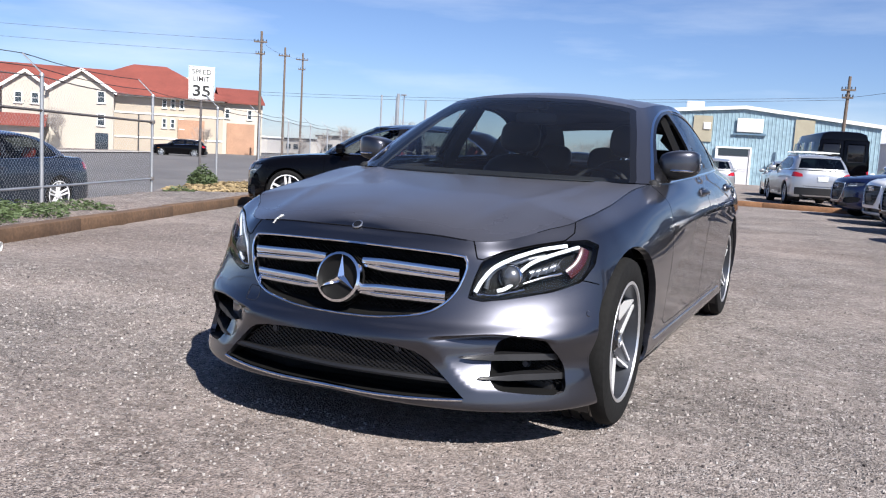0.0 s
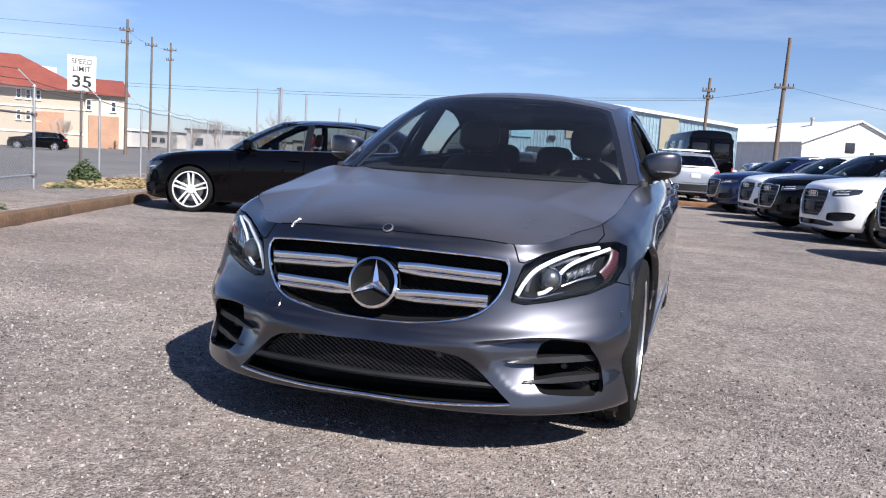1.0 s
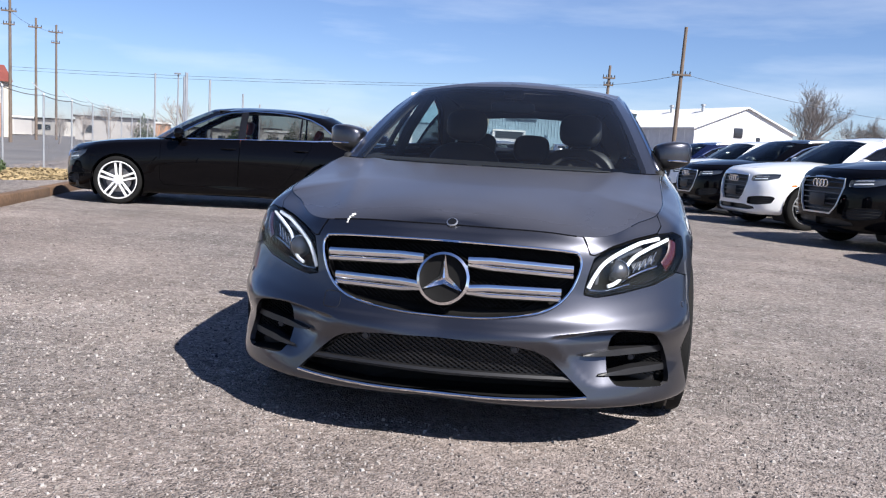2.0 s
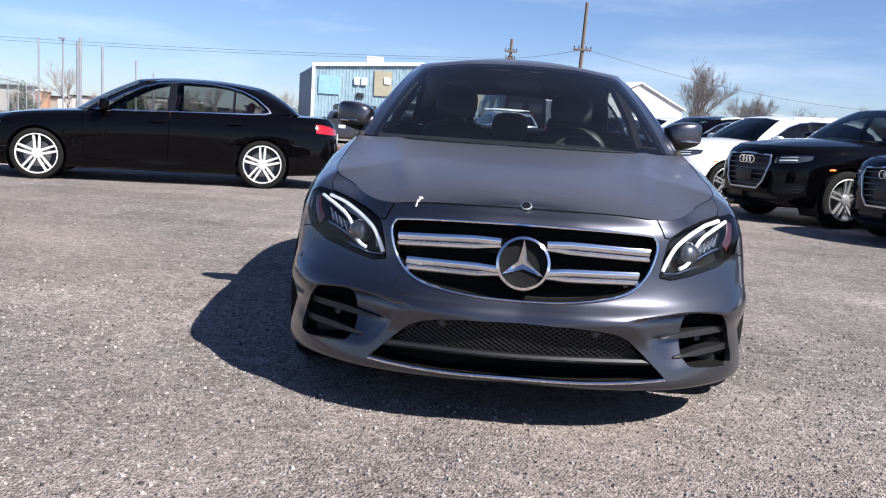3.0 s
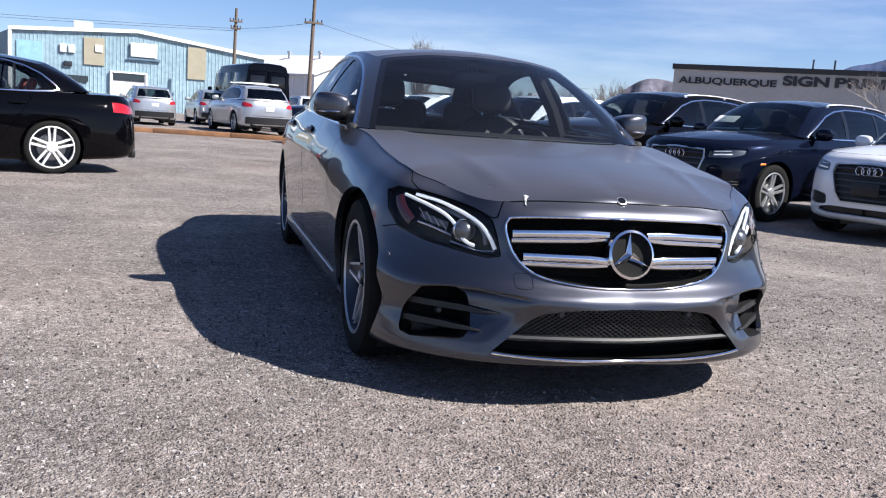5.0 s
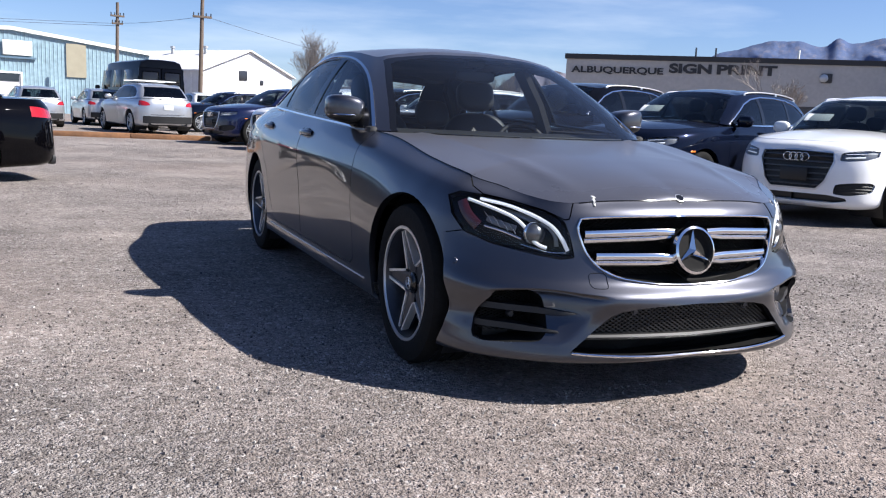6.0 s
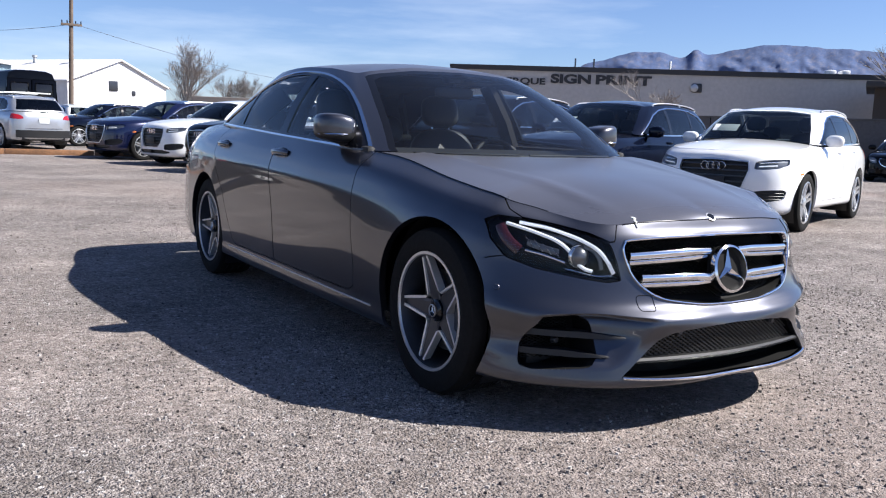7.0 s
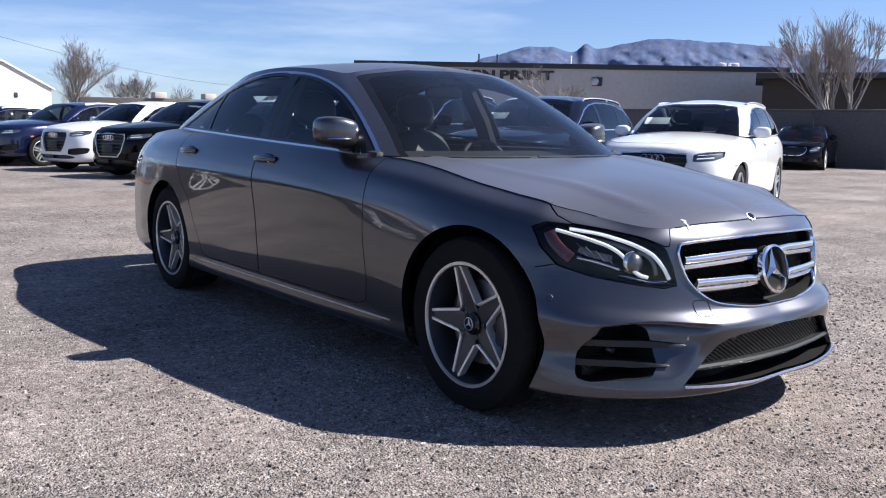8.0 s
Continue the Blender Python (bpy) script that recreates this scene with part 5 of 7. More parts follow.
SALOON = dict(
    outline=[(0, -.86), (.3, -.84), (.54, -.75), (.70, -.62), (.82, -.46), (.885, -.25), (.905, 0), (.92, .7), (.922, 1.5), (.92, 2.3), (.905, 2.9), (.87, 3.4), (.78, 3.76), (.55, 3.93), (.25, 3.98), (0, 3.985)],
    sec={0: ([.17, .21, .33, .45, .57, .67, .75, .79], [.1, .02, 0, .01, .02, .04, .08, .15]),
         3: ([.17, .21, .33, .46, .58, .68, .76, .81], [.1, .02, 0, 0, .01, .03, .09, .18]),
         6: ([.17, .22, .35, .50, .64, .76, .84, .88], [.08, .03, 0, 0, .005, .025, .07, .15]),
         8: ([.17, .22, .35, .50, .64, .78, .89, .965], [.1, .03, .03, .012, 0, .008, .035, .085]),
         10: ([.17, .22, .35, .50, .64, .80, .92, 1.0], [.08, .03, .01, 0, 0, .012, .06, .13]),
         12: ([.21, .26, .38, .52, .66, .81, .93, 1.01], [.08, .01, 0, 0, .01, .03, .08, .15]),
         15: ([.23, .27, .38, .52, .66, .80, .92, 1.0], [.08, .01, 0, .02, .03, .045, .07, .13])},
    hood=(0.62, .36, [(-.71, .79), (-.4, .855), (0, .91), (.36, .945)]),
    trunk=(3.28, 3.36, [(3.3, 1.04), (3.6, 1.035), (3.87, 1.0)]),
    base=[(0, .36, .94), (.35, .40, .945), (.60, .51, .95), (.757, .63, .945), (.822, .74, .945), (.838, 1.0, .95), (.84, 1.7, .975), (.826, 2.3, .99), (.79, 2.75, 1.0), (.72, 3.1, 1.03), (.60, 3.32, 1.035), (.32, 3.40, 1.035), (0, 3.42, 1.035)],
    top=[(0, 1.18, 1.40), (.27, 1.2, 1.39), (.46, 1.26, 1.365), (.54, 1.34, 1.35), (.57, 1.45, 1.37), (.585, 1.63, 1.385), (.595, 1.95, 1.40), (.588, 2.3, 1.392), (.565, 2.52, 1.375), (.525, 2.72, 1.348), (.43, 2.82, 1.345), (.25, 2.88, 1.368), (0, 2.90, 1.378)],
    roof=[(1.18, 1.40), (1.6, 1.445), (1.95, 1.455), (2.3, 1.448), (2.6, 1.422), (2.90, 1.378)],
    dlo=[(.70, .950), (.85, 1.05), (1.05, 1.172), (1.28, 1.284), (1.50, 1.352), (1.80, 1.385), (2.15, 1.382), (2.4, 1.358), (2.6, 1.310), (2.78, 1.225), (2.94, 1.095), (2.97, 1.04), (2.90, 1.018), (2.7, 1.005), (2.2, .988), (1.6, .968), (1.1, .955)],
    pil=[(1.60, 1.70, 1.66, 1.755), (2.44, 2.465, 2.50, 2.525)],
    front=dict(grille=[(0, .45), (.25, .46), (.36, .52), (.42, .62), (.41, .69), (0, .71)], lamp=[(.49, .56), (.51, .68), (.64, .73), (.78, .75), (.80, .68), (.74, .60), (.60, .56)], low=[(0, .24), (.30, .24), (.36, .29), (.30, .35), (0, .36)], fog=[(.50, .26), (.48, .36), (.65, .40), (.76, .40), (.77, .29), (.65, .25)]),
    tail=[(.46, .785), (.46, .845), (.60, .885), (.70, .910), (.78, .925), (.835, .91), (.85, .86), (.83, .80), (.70, .785)], backwin=[(-.1, 1.06), (.50, 1.06), (.41, 1.315), (.25, 1.34), (-.1, 1.352)],
    wheels=(0, 2.874, .33, .258), track=.885, arch=.368, doors=(.57, 1.62, 2.62, .30), mirror=(.955, .83, 1.02), rails=False, seatz=.40)

SUV = dict(
    outline=[(0, -.88), (.3, -.865), (.55, -.80), (.72, -.68), (.83, -.50), (.90, -.28), (.935, 0), (.942, .6), (.945, 1.4), (.94, 2.3), (.93, 2.82), (.90, 3.25), (.82, 3.58), (.62, 3.72), (.3, 3.77), (0, 3.78)],
    sec={0: ([.22, .27, .40, .55, .70, .83, .93, .985], [.10, .02, 0, 0, .01, .03, .06, .14]),
         3: ([.22, .27, .40, .55, .70, .82, .92, .99], [.09, .02, 0, 0, .005, .03, .08, .17]),
         6: ([.25, .30, .42, .58, .72, .86, .97, 1.03], [.08, .03, .01, 0, 0, .01, .05, .13]),
         8: ([.25, .29, .40, .56, .72, .86, .98, 1.08], [.09, .03, .03, .015, 0, .005, .03, .085]),
         10: ([.25, .29, .40, .56, .72, .87, .99, 1.09], [.06, .03, .01, 0, 0, .008, .035, .09]),
         12: ([.27, .31, .42, .58, .72, .88, 1.0, 1.10], [.06, .02, 0, 0, 0, .01, .04, .10]),
         15: ([.30, .35, .45, .60, .75, .88, 1.0, 1.08], [.06, .01, 0, .01, .02, .03, .05, .08])},
    hood=(0.66, .40, [(-.74, .985), (-.4, 1.05), (0, 1.105), (.40, 1.135)]),
    trunk=(3.40, 3.50, [(3.4, 1.10), (3.7, 1.08)]),
    base=[(0, .38, 1.125), (.38, .42, 1.125), (.64, .54, 1.115), (.79, .68, 1.09), (.85, .85, 1.085), (.862, 1.3, 1.085), (.862, 2.0, 1.09), (.855, 2.6, 1.10), (.83, 3.1, 1.115), (.74, 3.42, 1.12), (.5, 3.55, 1.12), (.25, 3.58, 1.12), (0, 3.585, 1.12)],
    top=[(0, 1.12, 1.548), (.30, 1.14, 1.543), (.52, 1.20, 1.52), (.60, 1.29, 1.51), (.625, 1.42, 1.53), (.64, 1.7, 1.555), (.645, 2.1, 1.565), (.64, 2.6, 1.552), (.62, 2.95, 1.525), (.57, 3.12, 1.50), (.42, 3.20, 1.50), (.2, 3.22, 1.51), (0, 3.225, 1.515)],
    roof=[(1.12, 1.548), (1.5, 1.598), (2.0, 1.618), (2.6, 1.605), (3.0, 1.57), (3.225, 1.515)],
    dlo=[(.74, 1.10), (1.0, 1.25), (1.25, 1.385), (1.5, 1.465), (1.8, 1.505), (2.2, 1.51), (2.6, 1.49), (2.9, 1.425), (3.08, 1.32), (3.13, 1.17), (3.0, 1.135), (2.2, 1.105), (1.3, 1.085)],
    pil=[(1.62, 1.71, 1.66, 1.75), (2.46, 2.52, 2.50, 2.56)],
    front=dict(grille=[(0, .43), (.27, .43), (.36, .53), (.435, .76), (.41, .86), (0, .88)], low=[(0, .285), (.46, .285), (.60, .31), (.58, .345), (.40, .375), (0, .375)], lamp=[(.485, .770), (.49, .86), (.60, .885), (.74, .905), (.80, .90), (.805, .83), (.72, .785), (.58, .768)], fog=[(.455, .385), (.47, .50), (.62, .525), (.78, .535), (.815, .51), (.79, .41), (.62, .375)]),
    tail=[(.56, .90), (.60, .985), (.70, 1.02), (.78, 1.04), (.87, 1.02), (.90, .95), (.86, .89), (.70, .885)], backwin=[(-.1, 1.16), (.68, 1.16), (.57, 1.47), (-.1, 1.485)],
    wheels=(0, 2.82, .365, .262), track=.905, arch=.405, doors=(.60, 1.64, 2.58, .36), mirror=(.98, .88, 1.14), rails=True, seatz=.58)


def road_car(name, label, S, paint, spokes=5, pairs=True, rimmat=None, seats=None, rings=False, amber=True):
    """A closed car after the numbers in S; its nose points to -y and its front axle stands at the origin."""
    car = thing(name, label, "car")
    rimmat = rimmat or M_SILVERRIM
    loft = Loft(S["outline"], S["sec"], 1.8, (.04, .09), 26)
    edge = loft.top()
    body = Half(loft.P)
    hy, hc, hz = S["hood"]
    k1 = int(np.argmin(np.abs(edge[:, 1] - hy) + (edge[:, 0] < 0.5) * 9))
    he = edge[: k1 + 1]
    hood = Half(fan(he, edge[0, 1] + (hc - edge[0, 1]) * np.linspace(0, 1, len(he)) ** 1.15, curve(hz), 14, 2.4))
    ty, tc, tz = S["trunk"]
    k2 = int(np.argmin(np.abs(edge[:, 1] - ty) + (edge[:, 0] < 0.3) * 9))
    te = edge[k2:][::-1]
    TP = fan(te, edge[-1, 1] + (tc - edge[-1, 1]) * np.linspace(0, 1, len(te)), curve(tz), 8, 2.0)
    trunk = Half(TP, -grid_normals(TP))
    n = len(S["base"])
    GP, gw, gh = cabin_grid(S["base"], S["top"], [.03] * n, 90, 14)
    cabin = Half(GP)
    rs = S["roof"]
    roof = Half(fan(GP[:, -1, :], rs[0][0] + (rs[-1][0] - rs[0][0]) * np.linspace(0, 1, len(GP)), curve(rs), 8, 2.0))
    cast = caster([body, hood, cabin, roof])

    def on(line, way, off=0.0):
        P, U = [], []
        for a, b in line:
            if way == "front":
                p, nn = cast((max(abs(a), .001), -4, b), (0, 1, 0))
                m = -1 if a < 0 else 1
                p, nn = Vector((p[0] * m, p[1], p[2])), Vector((nn[0] * m, nn[1], nn[2]))
            else:
                p, nn = cast((3, a, b), (-1, 0, 0))
            P.append(p + nn * off)
            U.append(nn)
        return P, U

    mid = lambda f: f.calc_center_median()
    nose = lambda f: mid(f)[1] < -.15
    F = S["front"]
    sym = lambda pts: pts + [(-x - .02, z) for x, z in pts[::-1]]
    body.cut(sym(F["grille"]), "front", "hole", nose)
    lampo = rounded(F["lamp"], 2, .2)
    body.cut(lampo, "front", "lens", nose)
    fogo = rounded(F["fog"], 2, .25)
    body.cut(fogo, "front", "intake", nose)
    body.cut(sym(F["low"]), "front", "low", nose)
    w0, w1, r, rim = S["wheels"]
    for wy in (w0, w1):
        arch = [(wy + S["arch"] * math.cos(a), r + S["arch"] * math.sin(a)) for a in np.linspace(radians(-60), radians(240), 26)]
        body.cut(arch, "side", "hole", lambda f: mid(f)[0] > .5)
    tailo = rounded(S["tail"], 2, .2)
    body.cut(tailo, "front", "tail", lambda f: mid(f)[1] > S["outline"][-1][1] - .36)
    d0, d1, d2, dz = S["doors"]
    zt = S["dlo"][0][1] + .1
    fd = [(d0, zt), (d0, dz + .08), (d0 + .06, dz), (d1 - .01, dz), (d1, dz + .02), (d1 + .03, zt)]
    rd = [(d1 + .035, zt), (d1 + .008, dz + .02), (d1 + .018, dz), (d2 - .42, dz), (d2 - .3, dz + .14), (d2 - .12, dz + .40), (d2 + .02, dz + .62), (d2, zt + .02)]
    fl = lambda f: mid(f)[0] > .55
    for poly, nm in ((fd, "front_door"), (rd, "rear_door")):
        body.cut(grown(poly, .002), "side", "gap", fl, only=("",))
        body.cut(grown(poly, -.002), "side", nm, fl, only=("", "gap"))
    panel("body_shell", both(body.piece("")), paint, car, .03)
    panel("bonnet", both(hood.piece("")), paint, car, .01, lift=.002)
    panel("boot_lid", both(trunk.piece("")), paint, car, .01)
    panel("roof", both(roof.piece("")), paint, car, 0)
    sides = lambda f: mid(f)[0] > .45 and mid(f)[1] > .5
    dlo = S["dlo"]
    cabin.cut(grown(dlo, .006), "side", "trim", sides)
    cabin.cut(grown(dlo, -.010), "side", "window", sides)
    for a, b, c, d in S["pil"]:
        cabin.cut([(a, .8), (b, .8), (d, 1.75), (c, 1.75)], "side", "door_pillar" if a < 2 else "window_divider", sides, only=("window",))
    xb = (S["pil"][0][0] + S["pil"][0][1]) / 2
    xc = (S["pil"][1][0] + S["pil"][1][1]) / 2
    cabin.mark("w1", lambda m: m[1] < xb + .03, only=("window",))
    cabin.mark("w2", lambda m: m[1] < xc + .03, only=("window",))
    cabin.mark("w3", lambda m: True, only=("window",))
    T, B = S["top"], S["base"]
    zb, zt2 = B[0][2] - .1, T[0][2] - .02
    ws = [(-.1, zb), (B[3][0] - .05, zb), (B[3][0] - .05, B[3][2] + .005), ((B[3][0] + T[3][0]) / 2 - .03, (B[3][2] + T[3][2]) / 2 + .02), (T[3][0] - .03, T[3][2] - .012), (T[2][0] - .02, T[2][2] - .012), (T[1][0], T[1][2] - .012), (-.1, zt2)]
    cabin.cut(ws, "front", "windscreen", lambda f: mid(f)[1] < 1.5, only=("",))
    cabin.cut(S["backwin"], "front", "backglass", lambda f: mid(f)[1] > 2.6, only=("",))
    panel("windscreen", both(cabin.piece("windscreen")), M_SCREEN, car, 0)
    panel("rear_window", both(cabin.piece("backglass")), M_DARKGLASS, car, 0)
    panel("window_frame", both(cabin.piece("")), paint, car, .02)
    for f, s in ((lambda p: p, 1), (flip, -1)):
        for nm, key in (("front_side_window", "w1"), ("rear_side_window", "w2"), ("quarter_window", "w3")):
            panel(nm, f(cabin.piece(key)), M_SALOONGLASS if seats else M_DARKGLASS, car, 0, lift=-.004)
        panel("door_pillar", f(cabin.piece("door_pillar")), M_GLOSSBLK, car, .01)
        panel("window_divider", f(cabin.piece("window_divider")), M_GLOSSBLK, car, .01)
        panel("window_trim", f(cabin.piece("trim")), M_CHROME, car, .008, lift=.004)
        panel("front_door", f(body.piece("front_door")), paint, car, .012)
        panel("rear_door", f(body.piece("rear_door")), paint, car, .012)
        lamp = new("headlamp")
        lamp.parent = car
        pc = f(body.piece("lens"))
        panel("lens", pc, M_CLEAR, lamp, 0)
        well(pc, (0, .05, 0), M_LAMPGREY, lamp, "lamp_housing")
        zc = [z for x, z in F["lamp"]]
        x0, x1 = min(x for x, z in F["lamp"]), max(x for x, z in F["lamp"])
        for fz in (.30, .72):
            P, U = on([(x0 + .05 + (x1 - x0 - .14) * k / 9, min(zc) + (max(zc) - min(zc)) * (fz * .8 + .05 + .12 * k / 9)) for k in range(10)], "front", -.014)
            P = [Vector((p[0] * s, p[1], p[2])) for p in P]
            U = [Vector((u[0] * s, u[1], u[2])) for u in U]
            part("light_strip", sweep(P, oval(.008 if fz < .5 else .006, .006, 6), ups=U), M_GLOWGUIDE if fz < .5 else M_REFLECT, lamp)
        if amber:
            P, U = on([(-.30, zc[0] + .0), (-.26, zc[0] + .005), (-.22, zc[0] + .005)], "side", .002)
            part("side_marker", sweep([Vector((p[0] * s, p[1], p[2] - .05)) for p in P], oval(.014, .005, 8), ups=[Vector((u[0] * s, u[1], u[2])) for u in U]), M_ORANGE, car)
        pi = f(body.piece("intake"))
        well(pi, (0, .05, 0), M_BLACKPL, car, "intake")
        well(f(body.piece("low")), (0, .06, 0), M_BLACKPL, car, "lower_intake")
        fz0, fz1 = min(z for x, z in F["fog"]), max(z for x, z in F["fog"])
        for k in range(3):
            z = fz0 + (fz1 - fz0) * (.28 + .22 * k)
            xs = [x / 80 for x in range(30, 70) if inside(fogo, x / 80, z)]
            if len(xs) > 3:
                P, U = on([(xs[0] + (xs[-1] - xs[0]) * i / 6, z) for i in range(7)], "front", -.016)
                part("intake_slat", sweep([Vector((p[0] * s, p[1], p[2])) for p in P], oval(.007, .006, 6)), M_BLACKPL, car)
        panel("tail_lamp", f(body.piece("tail")), M_REDLAMP, car, .01, lift=.003)
        mx, my, mz = S["mirror"]
        mr = new("door_mirror")
        mr.parent = car
        part("mirror_cap", pad(.115, .065, .08, 2.7, 9, (s * mx, my, mz)), paint, mr)
        part("mirror_arm", sweep([(s * .80, my - .02, mz - .07), (s * (mx - .05), my, mz - .06)], oval(.03, .016, 8)), M_BLACKPL, mr)
        for hy2 in (d1 - .13, d2 - .13):
            P, U = on([(hy2 - .10 + .2 * k / 6, S["dlo"][0][1] - .11 + .02 * (hy2 > d1)) for k in range(7)], "side", .0)
            part("door_handle", sweep([Vector((s * (p[0] + .025 * math.sin(math.pi * k / 6) ** .5), p[1], p[2])) for k, p in enumerate(P)], oval(.014, .010, 8), ups=[(s, 0, 0)] * 7), paint, car)
        for wy in (w0, w1):
            hs = bmesh.new()
            A = np.linspace(radians(-35), radians(215), 18)
            rr = S["arch"] + .012
            o = [hs.verts.new((s * (S["track"] - .03), wy + rr * math.cos(a), r + rr * math.sin(a))) for a in A]
            i_ = [hs.verts.new((s * .5, wy + rr * math.cos(a), r + rr * math.sin(a))) for a in A]
            for k in range(len(A) - 1):
                hs.faces.new((o[k], o[k + 1], i_[k + 1], i_[k]))
            hs.faces.new(i_)
            part("wheel_house", hs, M_BLACKPL, car)
            plain_wheel(car, s * S["track"], wy, s, r, rim, spokes, pairs, rimmat)
        if S["rails"]:
            pts = [(s * (x + .005), y, z + .012) for x, y, z in curve([(k, *p) for k, p in enumerate(S["top"])])(np.linspace(4.1, 8.6, 16))]
            rail = sweep(pts, oval(.014, .012, 8))
            for q in (pts[0], pts[-1], pts[8]):
                block(.025, .06, .045, (q[0], q[1], q[2] - .02), .006, bm=rail)
            part("roof_rail", rail, M_SATIN, car, "silver roof rail")
    # grille, badge, plate
    g = new("grille")
    g.parent = car
    gl = F["grille"]
    loop = gl + [(-x, z) for x, z in gl[-2:0:-1]]
    P, U = on(loop, "front", .002)
    part("grille_frame", sweep(P, [(-.013, -.01), (-.010, .008), (.008, .008), (.013, -.01)] if not rings else [(-.012, -.01), (-.010, .008), (.009, .008), (.012, -.01)], True, U), M_CHROME if not rings else M_SATIN, g)
    bk = bmesh.new()
    ring = [bk.verts.new((p[0], p[1] + .05, p[2])) for p in P]
    bk.faces.new(ring)
    wl_ = [bk.verts.new(p) for p in P]
    for i in range(len(ring)):
        j = (i + 1) % len(ring)
        bk.faces.new((ring[i], ring[j], wl_[j], wl_[i]))
    part("grille_backing", bk, M_BLACKPL, g, smooth=False)
    z0, z1 = min(z for x, z in gl), max(z for x, z in gl)
    for k in range(6):
        z = z0 + (z1 - z0) * (k + .7) / 6.6
        xs = [x / 60 for x in range(0, 28) if inside(sym(gl), x / 60, z)]
        xm = max(xs) - .004 if xs else 0
        if xm < .05:
            continue
        P, U = on([(-xm + 2 * xm * i / 10, z) for i in range(11)], "front", -.012)
        part("grille_slat", sweep(P, [(-.008, -.012), (-.006, .004), (.006, .004), (.008, -.012)], ups=U), M_DARKMETAL, g)
    P, U = on([(0, (z0 + z1) / 2 - .06)], "front", .006)
    part("plate_holder", block(.32, .012, .15, P[0], .006), M_BLACKPL, car)
    if rings:
        em = bmesh.new()
        for k in range(4):
            t = lathe([(.047 + .007 * math.cos(a), .006 * math.sin(a)) for a in np.linspace(0, 2 * math.pi, 7)[:-1]], 24, closed=True)
            P, U = on([((k - 1.5) * .068, z1 - .085)], "front", .004)
            t.transform(Matrix.Translation(P[0]) @ Matrix.Rotation(radians(90), 4, "Z"))
            merged(em, t)
        part("front_emblem", em, M_CHROME, g, "four plain linked metal rings")
    # tail plate and bumper strip
    rear = S["outline"][-1][1]
    part("number_plate", block(.30, .012, .15, (0, rear - .012, S["tail"][0][1] - .06), .004), M_PLATE, car, "blank pale number plate")
    zv = S["sec"][0][0][0]
    part("rear_valance", block(1.25, .10, .12, (0, rear - .10, zv + .10), .03), M_BLACKPL, car)
    if S["rails"]:
        part("bumper_cladding", sweep([(x, rear - .005 - .16 * (abs(x) / .78) ** 3, zv + .24) for x in np.linspace(-.76, .76, 15)], [(-.05, -.11), (-.012, -.10), (.012, .0), (-.012, .10), (-.05, .11)], ups=[(0, 0, 1)] * 15), M_BLACKPL, car)
        part("skid_strip", sweep([(x, rear + .018 - .10 * (abs(x) / .6) ** 3, zv + .20) for x in np.linspace(-.5, .5, 11)], oval(.008, .022, 8), ups=[(0, 0, 1)] * 11), M_SATIN, car, "silver strip in the rear bumper")
        part("tailgate_seam", sweep([(x, rear + .004 - .06 * (abs(x) / .6) ** 3, zv + .40) for x in np.linspace(-.55, .55, 11)], oval(.006, .004, 6)), M_GLOSSBLK, car)
    part("underbody", block(1.5, 4.1, .10, (0, 1.45, S["sec"][0][0][0] + .08), .03), M_BLACKPL, car)
    zs = S["seatz"]
    part("cabin_tray", block(1.6, 2.6, .06, (0, 1.9, zs + .2), .02), M_CABIN, car)
    dash = sweep([(x, .93, S["base"][0][2] - .05) for x in (-.77, -.4, 0, .4, .77)], [(-.30, -.2), (-.36, .035), (0, .06), (.2, .0), (.2, -.3)], ups=[(0, 0, 1)] * 5)
    part("dashboard", dash, M_CABIN, car)
    for x in (-.72, .72):
        part("door_lining", block(.03, 2.3, .62, (x, 1.85, S["base"][0][2] - .32), .01), M_CABIN, car)
    for x in (-.37, .37):
        seat(car, "front_seat", x, 1.5 - (.26 if seats else 0), zs - (.12 if seats else .08), seats or M_SEATBLK)
    for x in (-.37, .37):
        seat(car, "rear_seat", x, 2.30, zs - .20, seats or M_SEATBLK, .25, 20)
    part("roof_lining", block(1.05, 1.3, .012, (0, 1.95, S["roof"][0][1] - .03), .005), M_CABIN, car)
    return car


def repaint(car, old, fresh):
    for o in (car, *car.children_recursive):
        for sl in o.material_slots:
            if sl.material == old:
                sl.link = "OBJECT"
                sl.material = fresh


def stand(x, y, heading, sc=1.0, z=0.0):
    """Pose of a car whose front axle stands at x, y and whose nose points along heading."""
    return pose(x, y, z, 0, 0, heading + 90) @ Matrix.Diagonal((sc, sc, sc, 1))


def park(car, label, x, y, heading, paint=None, old=None, sc=1.0, z=0.0, group=""):
    c = copy_thing(car, pose(x, y, z, 0, 0, heading + 90))
    c.scale = (sc, sc, sc)
    tagged(c, label, group=group)
    if paint:
        repaint(c, old, paint)
    return c


def axle(x, y, heading, half):
    """Middle of the front axle from the place of the front left wheel."""
    a = radians(heading)
    return x + math.sin(a) * half, y - math.cos(a) * half


